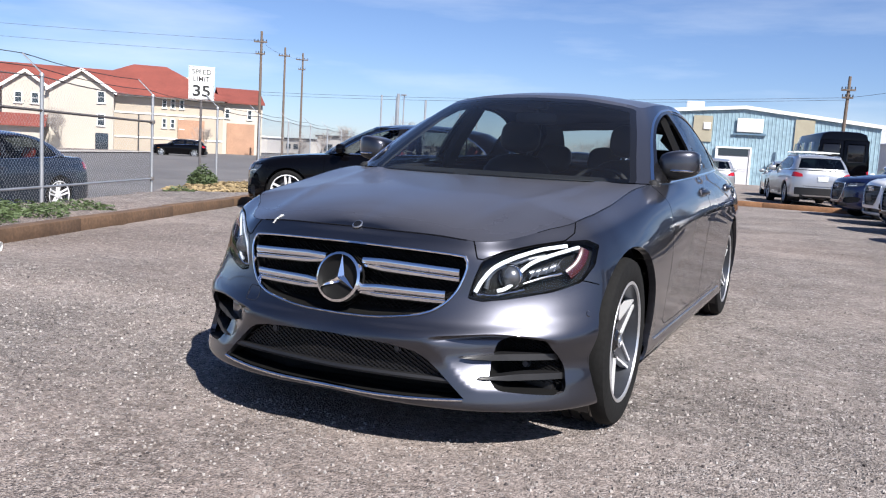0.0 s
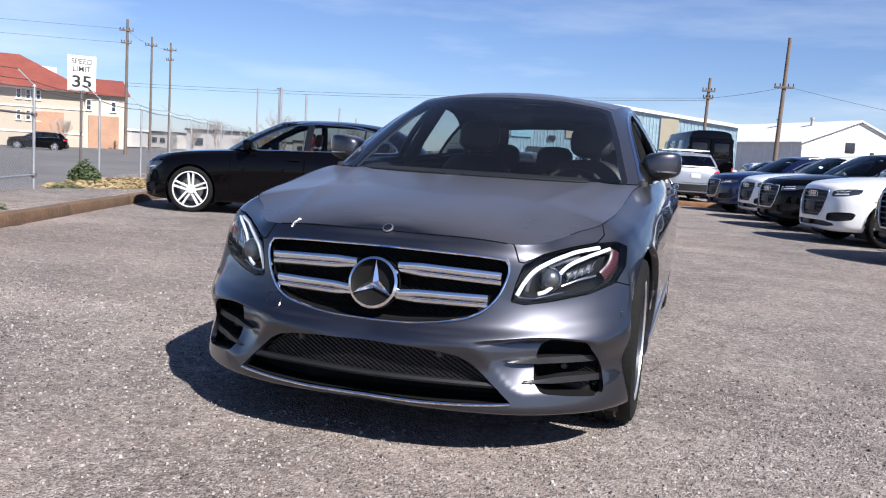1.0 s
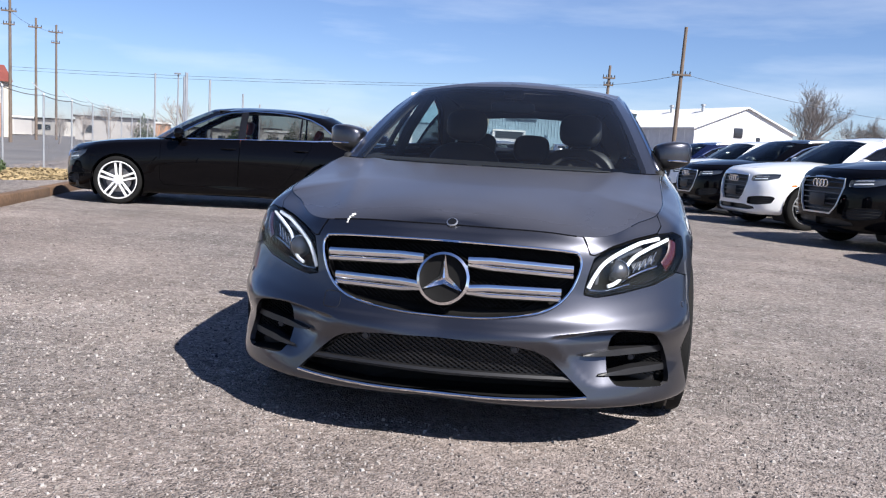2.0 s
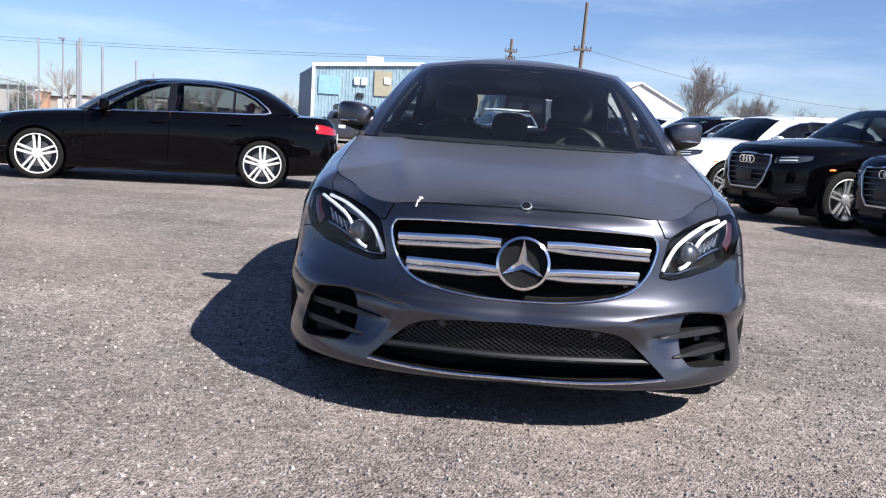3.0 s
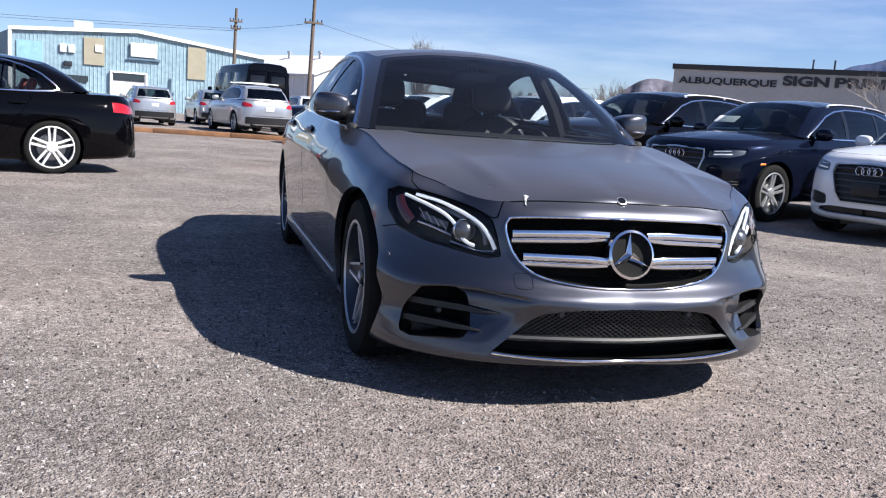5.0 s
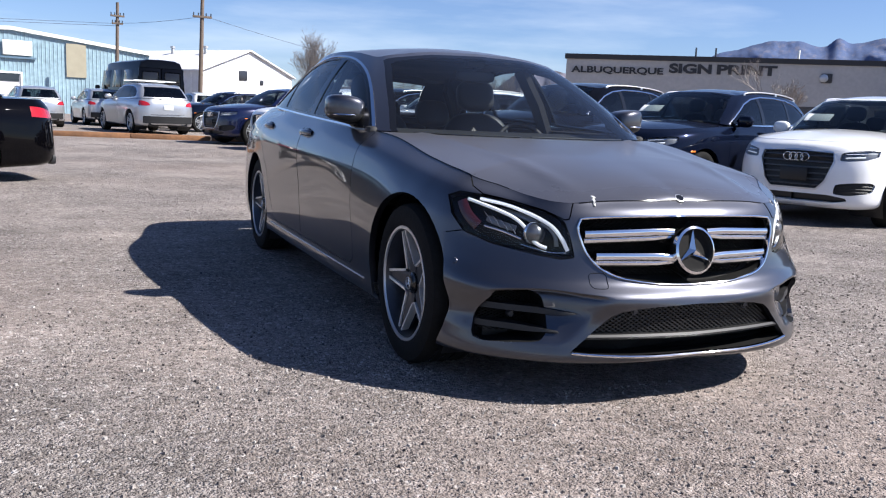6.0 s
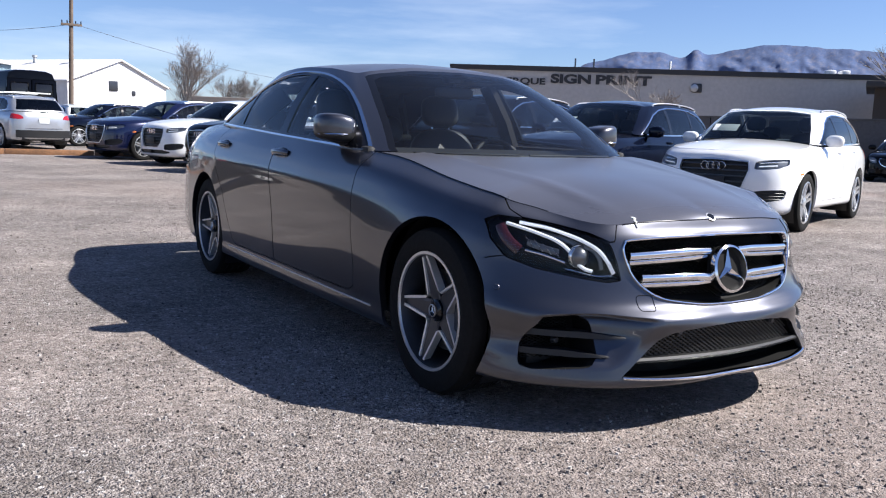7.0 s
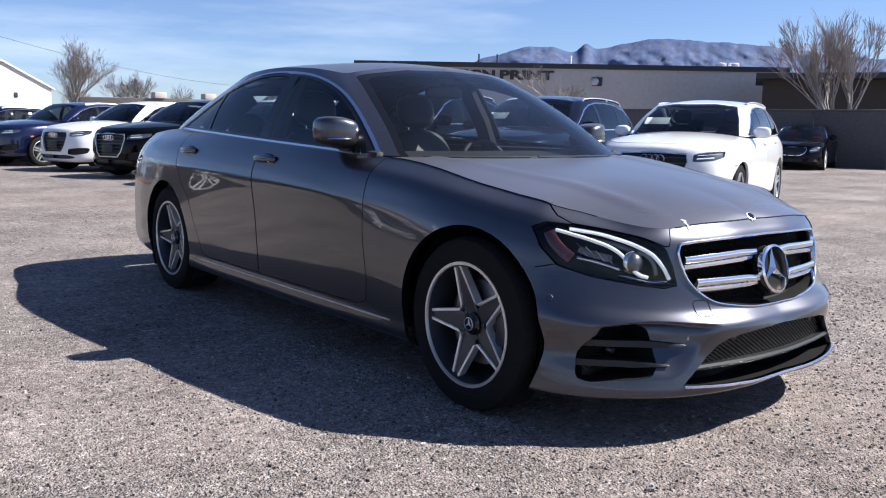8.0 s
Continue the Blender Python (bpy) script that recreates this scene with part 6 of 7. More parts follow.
black_saloon = road_car("saloon_car", "glossy black four-door saloon with red-brown seats parked crosswise on gravel", SALOON, M_BLACKP, 5, True, M_PALERIM, M_SEATRED, amber=False)
black_saloon.matrix_world = stand(*axle(-6.10, 7.12, 197.2, .80), 197.2)
GROUP = "cars in the row"
suv = road_car("suv_car", "white SUV with silver grille and paper sheet behind windscreen on gravel", SUV, M_WHITEP, 5, True, M_SILVERRIM, None, True)
suv.matrix_world = stand(6.105, 4.26, 201.3, .96)
suv["group"] = GROUP
for x, y, lab, paint, sc in (
        (5.35, 5.65, "very dark blue SUV with four-ring badge parked in a row", M_NAVYP, 1.0),
        (4.52, 7.98, "large black SUV with bright window trim parked in a row", M_BLACKP, 1.06),
        (3.80, 11.2, "white SUV parked between two dark SUVs on gravel", None, 1.0),
        (3.25, 14.0, "black SUV with chrome grille parked in a row", M_BLACKP, 1.0),
        (2.95, 16.9, "white SUV with dark grille parked in a row", None, 1.0),
        (2.2, 20.0, "deep blue SUV with silver wheels at the row's end", M_BLUEP, 1.0)):
    c = park(suv, lab, *axle(x, y, 200, .81 * sc), 200, paint, M_WHITEP, sc, group=GROUP)
    if paint == M_NAVYP:
        navy = c
SHEETS = (suv, navy)
silver = park(suv, "silver SUV with white roof bars seen from behind", -.45, 30.0, 105, M_SILVERP, M_WHITEP, 1.05)
bars = bmesh.new()
for y in (1.55, 2.55):
    sweep([(x, y, 1.685 - .02 * abs(x)) for x in np.linspace(-.68, .68, 9)], oval(.03, .016, 8), ups=[(0, 0, 1)] * 9, bm=bars)
part("roof_bars", bars, M_PAPER, silver, "white roof bars")
park(suv, "silver hatchback seen from behind, parked beyond the timber", -4.0, 33.2, 101, M_SILVERP, M_WHITEP, .90)
park(suv, "dark SUV parked behind the blue SUV", 1.9, 31.0, 195, M_NAVYP, M_WHITEP, 1.0)
park(suv, "white SUV parked far behind the dark SUV", 2.9, 41.0, 100)
park(black_saloon, "dark saloon parked in front of the blue building", -7.4, 36.5, 98, M_DKGREYP, M_BLACKP)
park(black_saloon, "black saloon parked in front of the blue building", -10.2, 36.0, 98)
park(suv, "light grey SUV parked beside the silver hatchback", -1.6, 38.0, 100, M_SILVERP, M_WHITEP, .95)
park(black_saloon, "black saloon with chrome grille parked by the grey wall", *axle(22.8, 11.05, 201, .78), 201)
park(black_saloon, "steel blue older saloon parked on the street behind the fence", -11.41, 4.15, 280, M_STEELP, M_BLACKP, .98, z=-.40)
park(suv, "black SUV parked in front of the hotel", -54.0, 53.0, 215, M_BLACKP, M_WHITEP, 1.0, z=-.55)


def van(label, x, y, heading):
    v = thing("van", label, "van", stand(x, y, heading))
    bm = bmesh.new()
    L, rows = 5.9, []
    prof = [(.98, .35), (1.0, .8), (1.0, 1.4), (.96, 1.9), (.88, 2.45), (.80, 2.66), (.55, 2.74), (0, 2.76)]
    for yy, kx, kz in ((-.95, .86, .40), (-.85, .95, .46), (-.2, 1, .52), (.25, 1, .80), (.75, 1, .985), (1.2, 1, 1), (4.85, 1, 1), (4.93, .985, .99), (4.95, .93, .95)):
        row = []
        for s in (1, -1):
            pr = prof if s > 0 else prof[-2::-1]
            for a, z in pr:
                row.append(bm.verts.new((s * a * kx, yy, .35 + (z - .35) * kz)))
        rows.append(row)
    for a, b in zip(rows, rows[1:]):
        for i in range(len(a) - 1):
            bm.faces.new((a[i], a[i + 1], b[i + 1], b[i]))
    bm.faces.new(rows[-1])
    bm.faces.new(rows[0][::-1])
    bmesh.ops.recalc_face_normals(bm, faces=bm.faces[:])
    part("body", bm, M_BLACKP, v, angle=30)
    for s in (1, -1):
        part("rear_door", block(.90, .02, 2.0, (s * .46, 4.96, 1.42), .03), M_BLACKP, v)
        part("rear_door_window", block(.66, .012, .72, (s * .45, 4.976, 1.92), .05), M_GLOSSBLK, v)
        part("tail_lamp", block(.10, .05, .42, (s * .93, 4.93, 1.05), .02), M_REDLAMP, v)
        for yy in (.9, 2.35, 3.75):
            part("side_window", block(.012, 1.1, .72, (s * .945, yy, 1.98), .004, rot=Matrix.Rotation(radians(s * -8), 4, "Y")), M_GLOSSBLK, v)
        part("door_mirror", pad(.10, .08, .16, 3, 8, (s * 1.15, .25, 1.55)), M_BLACKPL, v)
        for wy in (0, 3.66):
            plain_wheel(v, s * 1.0, wy, s, .345, .22, 6, False, M_SILVERRIM, .11)
    part("rear_step", block(1.9, .18, .14, (0, 4.98, .45), .03), M_BLACKPL, v)
    return v


van("dark high-roof van seen from behind", -.35, 38.0, 105)
for car_ in SHEETS:
    part("paper_sheet", block(.34, .004, .17, (-.42, .72, 1.285), .001, rot=Matrix.Rotation(radians(-57), 4, "X")), M_PAPER, car_, "white paper sheet behind the windscreen")
# ---- timbers, fence, sign, weeds ----
M_TIMBER = material("old_timber", (.105, .062, .036), .85, vary=.3, fine=25, coarse=4, bump=.4, objvary=.18)
M_TIMBER2 = material("orange_timber", (.25, .125, .062), .85, vary=.3, fine=25, coarse=4, bump=.4, objvary=.15)
M_GALV = material("galvanised_steel", (.48, .49, .50), .45, .75, vary=.1)
M_RUSTY = material("weathered_pipe", (.16, .145, .14), .6, .5, vary=.2)
M_WOODPOLE = material("weathered_pole", (.13, .10, .08), .9, vary=.25, fine=20)
M_WIRE = material("cable", (.03, .03, .032), .6, vary=.1)
M_LEAF = material("weed_leaf", (.055, .082, .028), .6, vary=.35, fine=30)
M_DRY = material("dry_grass", (.27, .205, .11), .9, vary=.3, fine=60)
M_BARK = material("bare_twigs", (.30, .265, .24), .9, vary=.2)


def timbers(name, label, a, b, n, w, h, mat, group):
    a, b = Vector(a), Vector(b)
    d = (b - a) / n
    for i in range(n):
        m = a + d * (i + .5)
        L = d.length - .012
        ob = solid("timber", block(L, w, h, (0, 0, 0), .014), mat, label, "timber", pose(m.x, m.y, h / 2 - .015, 0, random.uniform(-.5, .5), math.degrees(math.atan2(d.y, d.x)) + random.uniform(-.7, .7)), group)


timbers("timber", "weathered brown landscape timber edging the gravel lot", (-4.2, -1.4), (-8.3, 9.6), 5, .17, .15, M_TIMBER, "timbers along the fence strip")
timbers("timber", "orange-brown landscape timber lying at the lot's end", (-5.2, 23.2), (3.6, 22.0), 4, .18, .16, M_TIMBER2, "timbers at the lot's end")
# raised strip behind the timbers
sb = bmesh.new()
rows = []
for k in range(24):
    t = k / 23
    c = Vector((-4.2 - 4.1 * t, -1.4 + 11.0 * t))
    rows.append([sb.verts.new((c.x - .1 - .9 * q * 1.0, c.y - .04 - .38 * q, (.085 + .025 * math.sin(k * 1.7 + q * 3)) * (1 - smooth(1.4, 2.3, q)) + .004 + height(c.x - .1 - .9 * q, c.y - .04 - .38 * q))) for q in (0, .4, .8, 1.2, 1.6, 2.0, 2.4)])
for a, b in zip(rows, rows[1:]):
    for i in range(6):
        sb.faces.new((a[i], b[i], b[i + 1], a[i + 1]))
bmesh.ops.recalc_face_normals(sb, faces=sb.faces[:])
solid("verge", sb, M_GRAVEL, "gravelly soil strip behind the timbers", "verge", kind="structure")


def leaves(n, size, spread, tall, mat_seed, bm=None, flat=.5):
    bm = bm or bmesh.new()
    r = random.Random(mat_seed)
    for _ in range(n):
        a, d = r.uniform(0, 6.28), spread * math.sqrt(r.random())
        h = tall * r.random() * (1 - .6 * d / spread)
        c = Vector((d * math.cos(a), d * math.sin(a) * .8, h))
        u = Vector((r.uniform(-1, 1), r.uniform(-1, 1), r.uniform(-.3, .9) * flat)).normalized()
        v = u.cross(Vector((r.uniform(-1, 1), r.uniform(-1, 1), r.uniform(-1, 1)))).normalized()
        L, W = size * r.uniform(.6, 1.4), size * r.uniform(.2, .4)
        q = [bm.verts.new(c - u * L * .5), bm.verts.new(c + v * W * .5), bm.verts.new(c + u * L * .5 + Vector((0, 0, -L * .15))), bm.verts.new(c - v * W * .5)]
        bm.faces.new(q)
    return bm


for i, (x, y, sp, tall, n) in enumerate(((-6.5, 2.2, .62, .26, 1100), (-6.9, 3.2, .55, .22, 900), (-7.3, 4.3, .5, .17, 500), (-7.6, 3.3, .35, .2, 300), (-9.34, 8.25, .34, .16, 330), (-5.9, .9, .6, .26, 700))):
    solid("weed_patch", leaves(n, .075, sp, tall, 40 + i), M_LEAF, "low green broad-leaved weeds on the soil strip", "weeds", pose(x, y, .06), "weeds by the fence", smooth=False)
solid("bush", leaves(1500, .10, .36, .60, 77, flat=1), M_LEAF, "small green bush at the foot of the sign post", "bush", pose(-11.5, 11.2, -.03), smooth=False)
for i, (x, y) in enumerate(((-10.2, 9.9), (-10.9, 11.2), (-9.9, 11.3), (-11.4, 12.8))):
    solid("dry_grass_patch", leaves(700, .14, .9, .10, 90 + i, flat=.3), M_DRY, "flattened straw-coloured dry grass", "dry grass", pose(x, y, .02), "dry grass by the fence", smooth=False)
cup = lathe([(.0001, 0), (.045, 0), (.048, .01), (.055, .12), (.05, .12), (.044, .015)], 20)
solid("paper_cup", cup, M_PAPER, "crumpled white paper cup lying on gravel", "cup", pose(-4.95, 1.35, .055, 0, 12, 30))

# chain-link fence
fence = thing("fence", "galvanised chain-link fence with angled barbed-wire arms along the street", "fence")
fpts = [F0 + FA * t for t in (-11.2, -7.5, -3.7, .13, 4.12, 8.1, 12.0, 15.8, 19.6, 23.4, 27.2, 31.0, 34.8, 38.6, 42.4)]
CORNER = 4   # rails and mesh stop at this post; the wires run on
for p in fpts:
    post = rod((p.x, p.y, height(p.x, p.y) - .05), (p.x, p.y, 1.79), .025, n=10)
    part("post", post, M_GALV, fence)
    part("post_cap", lathe([(.0001, .02), (.018, .016), (.030, .0), (.030, -.03)], 10), M_GALV, fence, m=Matrix.Translation((p.x, p.y, 1.79)) @ Matrix.Rotation(radians(-90), 4, "Y"))
    o = FO * .27
    part("barb_arm", block(.036, .36, .014, (0, 0, 0), .003, rot=Matrix.Identity(4)), M_GALV, fence, m=look((p.x + o.x / 2, p.y + o.y / 2, 1.93), (p.x + o.x, p.y + o.y, 2.06)) @ Matrix.Rotation(radians(90), 4, "X"))
a3 = lambda p, z, k=0.0: Vector((p.x + FO.x * k, p.y + FO.y * k, z))
for za, k, r, mt, nm, last in ((1.76, 0, .009, M_RUSTY, "top_wire", len(fpts) - 1), (1.31, 0, .021, M_RUSTY, "rail", CORNER), (.29, 0, .018, M_GALV, "rail", CORNER), (1.88, .09, .006, M_WIRE, "barbed_wire", len(fpts) - 1), (2.05, .26, .006, M_WIRE, "barbed_wire", CORNER)):
    run = fpts[:last + 1]
    pts = []
    for p, q in zip(run, run[1:]):
        for j in range(4):
            w = p.lerp(q, j / 4)
            pts.append(a3(w, za - (0.05 * 4 * (j / 4) * (1 - j / 4) if r < .01 else 0), k))
    pts.append(a3(run[-1], za, k))
    if nm == "rail":
        pts.append(a3(run[-1] + FA * .09, za, k))
    part(nm, sweep(pts, oval(r, r, 6)), mt, fence)
for z in (1.31, .29):
    p = fpts[CORNER]
    part("clamp", lathe([(.048, -.03), (.052, 0), (.048, .03)], 12), M_RUSTY, fence, m=Matrix.Translation((p.x, p.y, z)) @ Matrix.Rotation(radians(90), 4, "Y"))
mv, mf = [], []
for first, last, gap in ((0, CORNER, .072), (CORNER + 2, len(fpts) - 1, .10)):
    L = (fpts[last] - fpts[first]).length
    d2 = (fpts[last] - fpts[first]).normalized()
    for sgn in (1, -1):
        k = -2.0
        while k < L:
            p0, p1 = max(0.0, -k), min(1.72, L - k)
            if p1 > p0:
                q = []
                for z in (p0, p1):
                    u = k + z if sgn > 0 else L - (k + z)
                    c = fpts[first] + d2 * u
                    q.append(Vector((c.x, c.y, z + .03)))
                w = .0016
                b0 = len(mv)
                for v in q:
                    mv += [(v.x, v.y, v.z - w), (v.x + FO.x * w, v.y + FO.y * w, v.z), (v.x, v.y, v.z + w)]
                mf += [(b0, b0 + 1, b0 + 4, b0 + 3), (b0 + 1, b0 + 2, b0 + 5, b0 + 4), (b0 + 2, b0, b0 + 3, b0 + 5)]
            k += gap
mm = bpy.data.meshes.new("wire_mesh")
mm.from_pydata(mv, [], mf)
mm.materials.append(M_GALV)
wm = new("wire_mesh", mm)
wm.parent = fence


def words(name, text, width, height_, mat, parent, m, bold=.0, depth=.02):
    cu = bpy.data.curves.new(name, "FONT")
    cu.body, cu.size, cu.extrude, cu.offset = text, 1.0, depth, bold
    cu.align_x = "CENTER"
    ob = bpy.data.objects.new(name, cu)
    scene.collection.objects.link(ob)
    bpy.context.view_layer.update()
    me = bpy.data.meshes.new_from_object(ob)
    bpy.data.objects.remove(ob)
    xs, ys = [v.co.x for v in me.vertices], [v.co.y for v in me.vertices]
    kx, ky = width / (max(xs) - min(xs)), height_ / (max(ys) - min(ys))
    cx, cy = (max(xs) + min(xs)) / 2, (max(ys) + min(ys)) / 2
    for v in me.vertices:
        v.co.x, v.co.y = (v.co.x - cx) * kx, (v.co.y - cy) * ky
    me.materials.clear()
    me.materials.append(mat)
    o = new(name, me)
    o.parent = parent
    o.matrix_local = m
    return o


# speed sign
M_SIGNW = material("sign_white", (.82, .83, .82), .4, vary=.05)
M_INK = material("sign_black", (.015, .015, .015), .5, vary=.1)
sg = thing("speed_sign", "white rectangular speed limit sign on a steel post", "road sign", pose(-11.88, 11.52, 0, 0, 0, 45))
part("post", rod((0, .03, -.1), (0, .03, 2.6), .028, n=8), M_RUSTY, sg)
part("plate", block(.56, .006, .74, (0, 0, 2.31), .002), M_SIGNW, sg)
up = Matrix.Rotation(radians(90), 4, "X")
bz = bmesh.new()
for x, z, w, h in ((0, 2.665, .52, .01), (0, 1.955, .52, .01), (-.265, 2.31, .01, .70), (.265, 2.31, .01, .70)):
    block(w, .002, h, (x, -.005, z), bm=bz)
part("border", bz, M_INK, sg)
words("speed_word", "SPEED", .42, .115, M_INK, sg, Matrix.Translation((0, -.006, 2.56)) @ up, .018, .002)
words("limit_word", "LIMIT", .36, .115, M_INK, sg, Matrix.Translation((0, -.006, 2.40)) @ up, .018, .002)
words("number", "35", .38, .25, M_INK, sg, Matrix.Translation((0, -.006, 2.14)) @ up, .02, .002)


# ---- poles and cables ----
def pole(x, y, z0, z1, arms, label="weathered wooden utility pole with crossarm", r=.14, lean=0):
    p = thing("utility_pole", label, "utility pole", group="utility poles")
    part("shaft", rod((x, y, z0), (x + lean, y, z1), r, r * .7, 12), M_WOODPOLE, p)
    for z, w, ang in arms:
        c, s = math.cos(radians(ang)), math.sin(radians(ang))
        f = (z - z0) / (z1 - z0) * lean
        part("crossarm", block(w, .10, .12, (x + f, y - .12, z), .01, rot=Matrix.Rotation(radians(ang), 4, "Z")), M_WOODPOLE, p)
        for k in (-.45, -.2, .2, .45):
            part("insulator", rod((x + f + k * w * c, y - .12 + k * w * s, z + .05), (x + f + k * w * c, y - .12 + k * w * s, z + .22), .035, n=8), M_DARKMETAL, p)
    return p


pole(-45.2, 55.2, -.7, 10.5, ((9.6, 1.1, 30), (8.6, .8, 30)))
pole(-54.5, 70.8, -.7, 11.3, ((10.4, 1.2, 30),))
pole(-57.7, 78.4, -.7, 11.7, ((10.9, 1.4, 30), (9.8, .8, 30)))
pole(.18, 59.4, 0, 7.6, ((6.7, .9, 10), (6.2, .7, 10)), lean=.15)
pole(4.4, 49.0, 0, 8.9, ((6.1, 1.1, 5),), lean=.2)
for x, y, z in ((-19.6, 37.1, 3.8), (-22.2, 46.9, 3.7), (-23.2, 51.9, 3.3), (-15.9, 27.6, 3.4), (-16.4, 28.4, 3.3), (-30.0, 50.0, 5.0)):
    solid("steel_post", rod((x, y, -.7), (x, y, z), .06, n=8), M_GALV, "thin grey steel post behind the fence", "post", group="thin posts")
tank = thing("floodlight_pole", "tall thin floodlight pole in the distance", "lamp post")
part("shaft", rod((-32.5, 57.8, -.7), (-32.5, 57.8, 5.6), .07, .05), M_GALV, tank)
part("lamp_head", block(.5, .2, .12, (-32.5, 57.7, 5.6), .03), M_GALV, tank)


def cable(a, b, sag, r=.011):
    a, b = Vector(a), Vector(b)
    pts = [a.lerp(b, k / 20) - Vector((0, 0, sag * 4 * (k / 20) * (1 - k / 20))) for k in range(21)]
    solid("cable", sweep(pts, oval(r, r, 5)), M_WIRE, "thin dark overhead cable", "cable", group="overhead cables")


cable((-45.2, 55.1, 5.4), (.18, 59.3, 6.2), .35)
cable((-45.2, 55.1, 5.15), (.18, 59.3, 6.05), .35)
cable((-90, 22, 10.5), (-45.2, 55.1, 9.7), .5)
cable((-90, 22, 9.6), (-45.2, 55.1, 8.6), .5)
cable((-45.2, 55.1, 9.7), (-54.5, 70.7, 10.5), .2)
cable((-54.5, 70.7, 10.5), (-57.7, 78.3, 10.9), .1)
cable((.18, 59.3, 6.2), (4.9, 48.9, 6.2), .1)
cable((4.9, 48.9, 6.1), (48, 84, 6.0), 1.5)


# ---- buildings ----
M_STUCCO = material("cream_stucco", (.40, .345, .275), .9, vary=.08, fine=20, coarse=.3)
M_STUCCO2 = material("pale_cream_stucco", (.46, .42, .36), .9, vary=.06, fine=20, coarse=.3)
M_BRICKY = material("tan_stone_facing", (.35, .21, .14), .9, vary=.2, fine=8, coarse=.6)
M_TILE = material("red_roof_tiles", (.19, .048, .035), .8, vary=.2, fine=6, coarse=.5, bump=.3)
M_WIN = material("dark_window_glass", (.03, .04, .05), .1, vary=.1)
M_WHITE = material("white_trim", (.8, .8, .78), .6, vary=.05)
M_CYAN = material("pale_blue_metal_siding", (.25, .36, .42), .55, vary=.2, fine=3, coarse=.30)
M_BEIGE = material("beige_siding_panel", (.34, .31, .23), .6, vary=.08)
# the siding again, with the shade of the side walls in its colour
M_SHADEBLUE = material("shaded_blue_siding", (.10, .17, .24), .6, vary=.1)
M_WHITEBLD = material("white_metal_siding", (.60, .60, .61), .6, vary=.08, fine=3, coarse=.5)
M_GREYWALL = material("grey_painted_wall", (.45, .43, .41), .85, vary=.08, fine=5, coarse=.3)
M_DARKTRIM = material("dark_coping", (.03, .03, .033), .6, vary=.1)
M_BLOCK = material("dark_block_wall", (.105, .097, .095), .9, vary=.15, fine=10, coarse=.6, objvary=.1)


def window(parent, w, h, m, arch=False):
    g = new("window")
    g.parent = parent
    g.matrix_local = m
    fr = bmesh.new()
    for x, z, a, b in ((-w / 2, 0, .09, h + .09), (w / 2, 0, .09, h + .09), (0, h / 2, w, .09), (0, -h / 2, w, .09), (0, 0, w, .05)):
        block(a, .08, b, (x, -.03, z), .01, bm=fr)
    part("frame", fr, M_WHITE, g)
    part("pane", block(w, .03, h, (0, -.005, 0)), M_WIN, g)
    part("sill", block(w + .2, .14, .06, (0, -.06, -h / 2 - .07), .01), M_WHITE, g)
    return g


def gable_roof(L, W, z0, z1, over, bm=None, hip=0.0, hip2=0.0):
    """Pitched roof with its ridge along x, centred on the origin, with thickness."""
    own = bm or bmesh.new()
    for s in (1, -1):
        q = [(-L / 2 - over, s * (W / 2 + over), z0 - over * (z1 - z0) / (W / 2)), (L / 2 + over, s * (W / 2 + over), z0 - over * (z1 - z0) / (W / 2)), (L / 2 + over - hip, 0, z1), (-L / 2 - over + hip2, 0, z1)]
        lo = [own.verts.new(v) for v in q]
        hi = [own.verts.new((v[0], v[1], v[2] + .16)) for v in q]
        own.faces.new(hi)
        own.faces.new(lo[::-1])
        for i in range(4):
            own.faces.new((lo[i], lo[(i + 1) % 4], hi[(i + 1) % 4], hi[i]))
    ze = z0 - over * (z1 - z0) / (W / 2)
    for cut, d in ((hip, 1), (hip2, -1)):
        if cut:
            e = d * (L / 2 + over)
            q = [(e, W / 2 + over, ze), (e, -W / 2 - over, ze), (e - d * cut, 0, z1)]
            lo, hi = [own.verts.new(v) for v in q], [own.verts.new((v[0], v[1], v[2] + .16)) for v in q]
            own.faces.new(hi)
            own.faces.new(lo[::-1])
            own.faces.new((lo[0], lo[1], hi[1], hi[0]))
    bmesh.ops.recalc_face_normals(own, faces=own.faces[:])
    return own


def gable_body(L, W, z0, z1, base, bm=None):
    own = bm or bmesh.new()
    P = [(-W / 2, base), (W / 2, base), (W / 2, z0), (0, z1), (-W / 2, z0)]
    a = [own.verts.new((-L / 2, y, z)) for y, z in P]
    b = [own.verts.new((L / 2, y, z)) for y, z in P]
    own.faces.new(a[::-1])
    own.faces.new(b)
    for i in range(5):
        j = (i + 1) % 5
        own.faces.new((a[i], a[j], b[j], b[i]))
    bmesh.ops.recalc_face_normals(own, faces=own.faces[:])
    return own


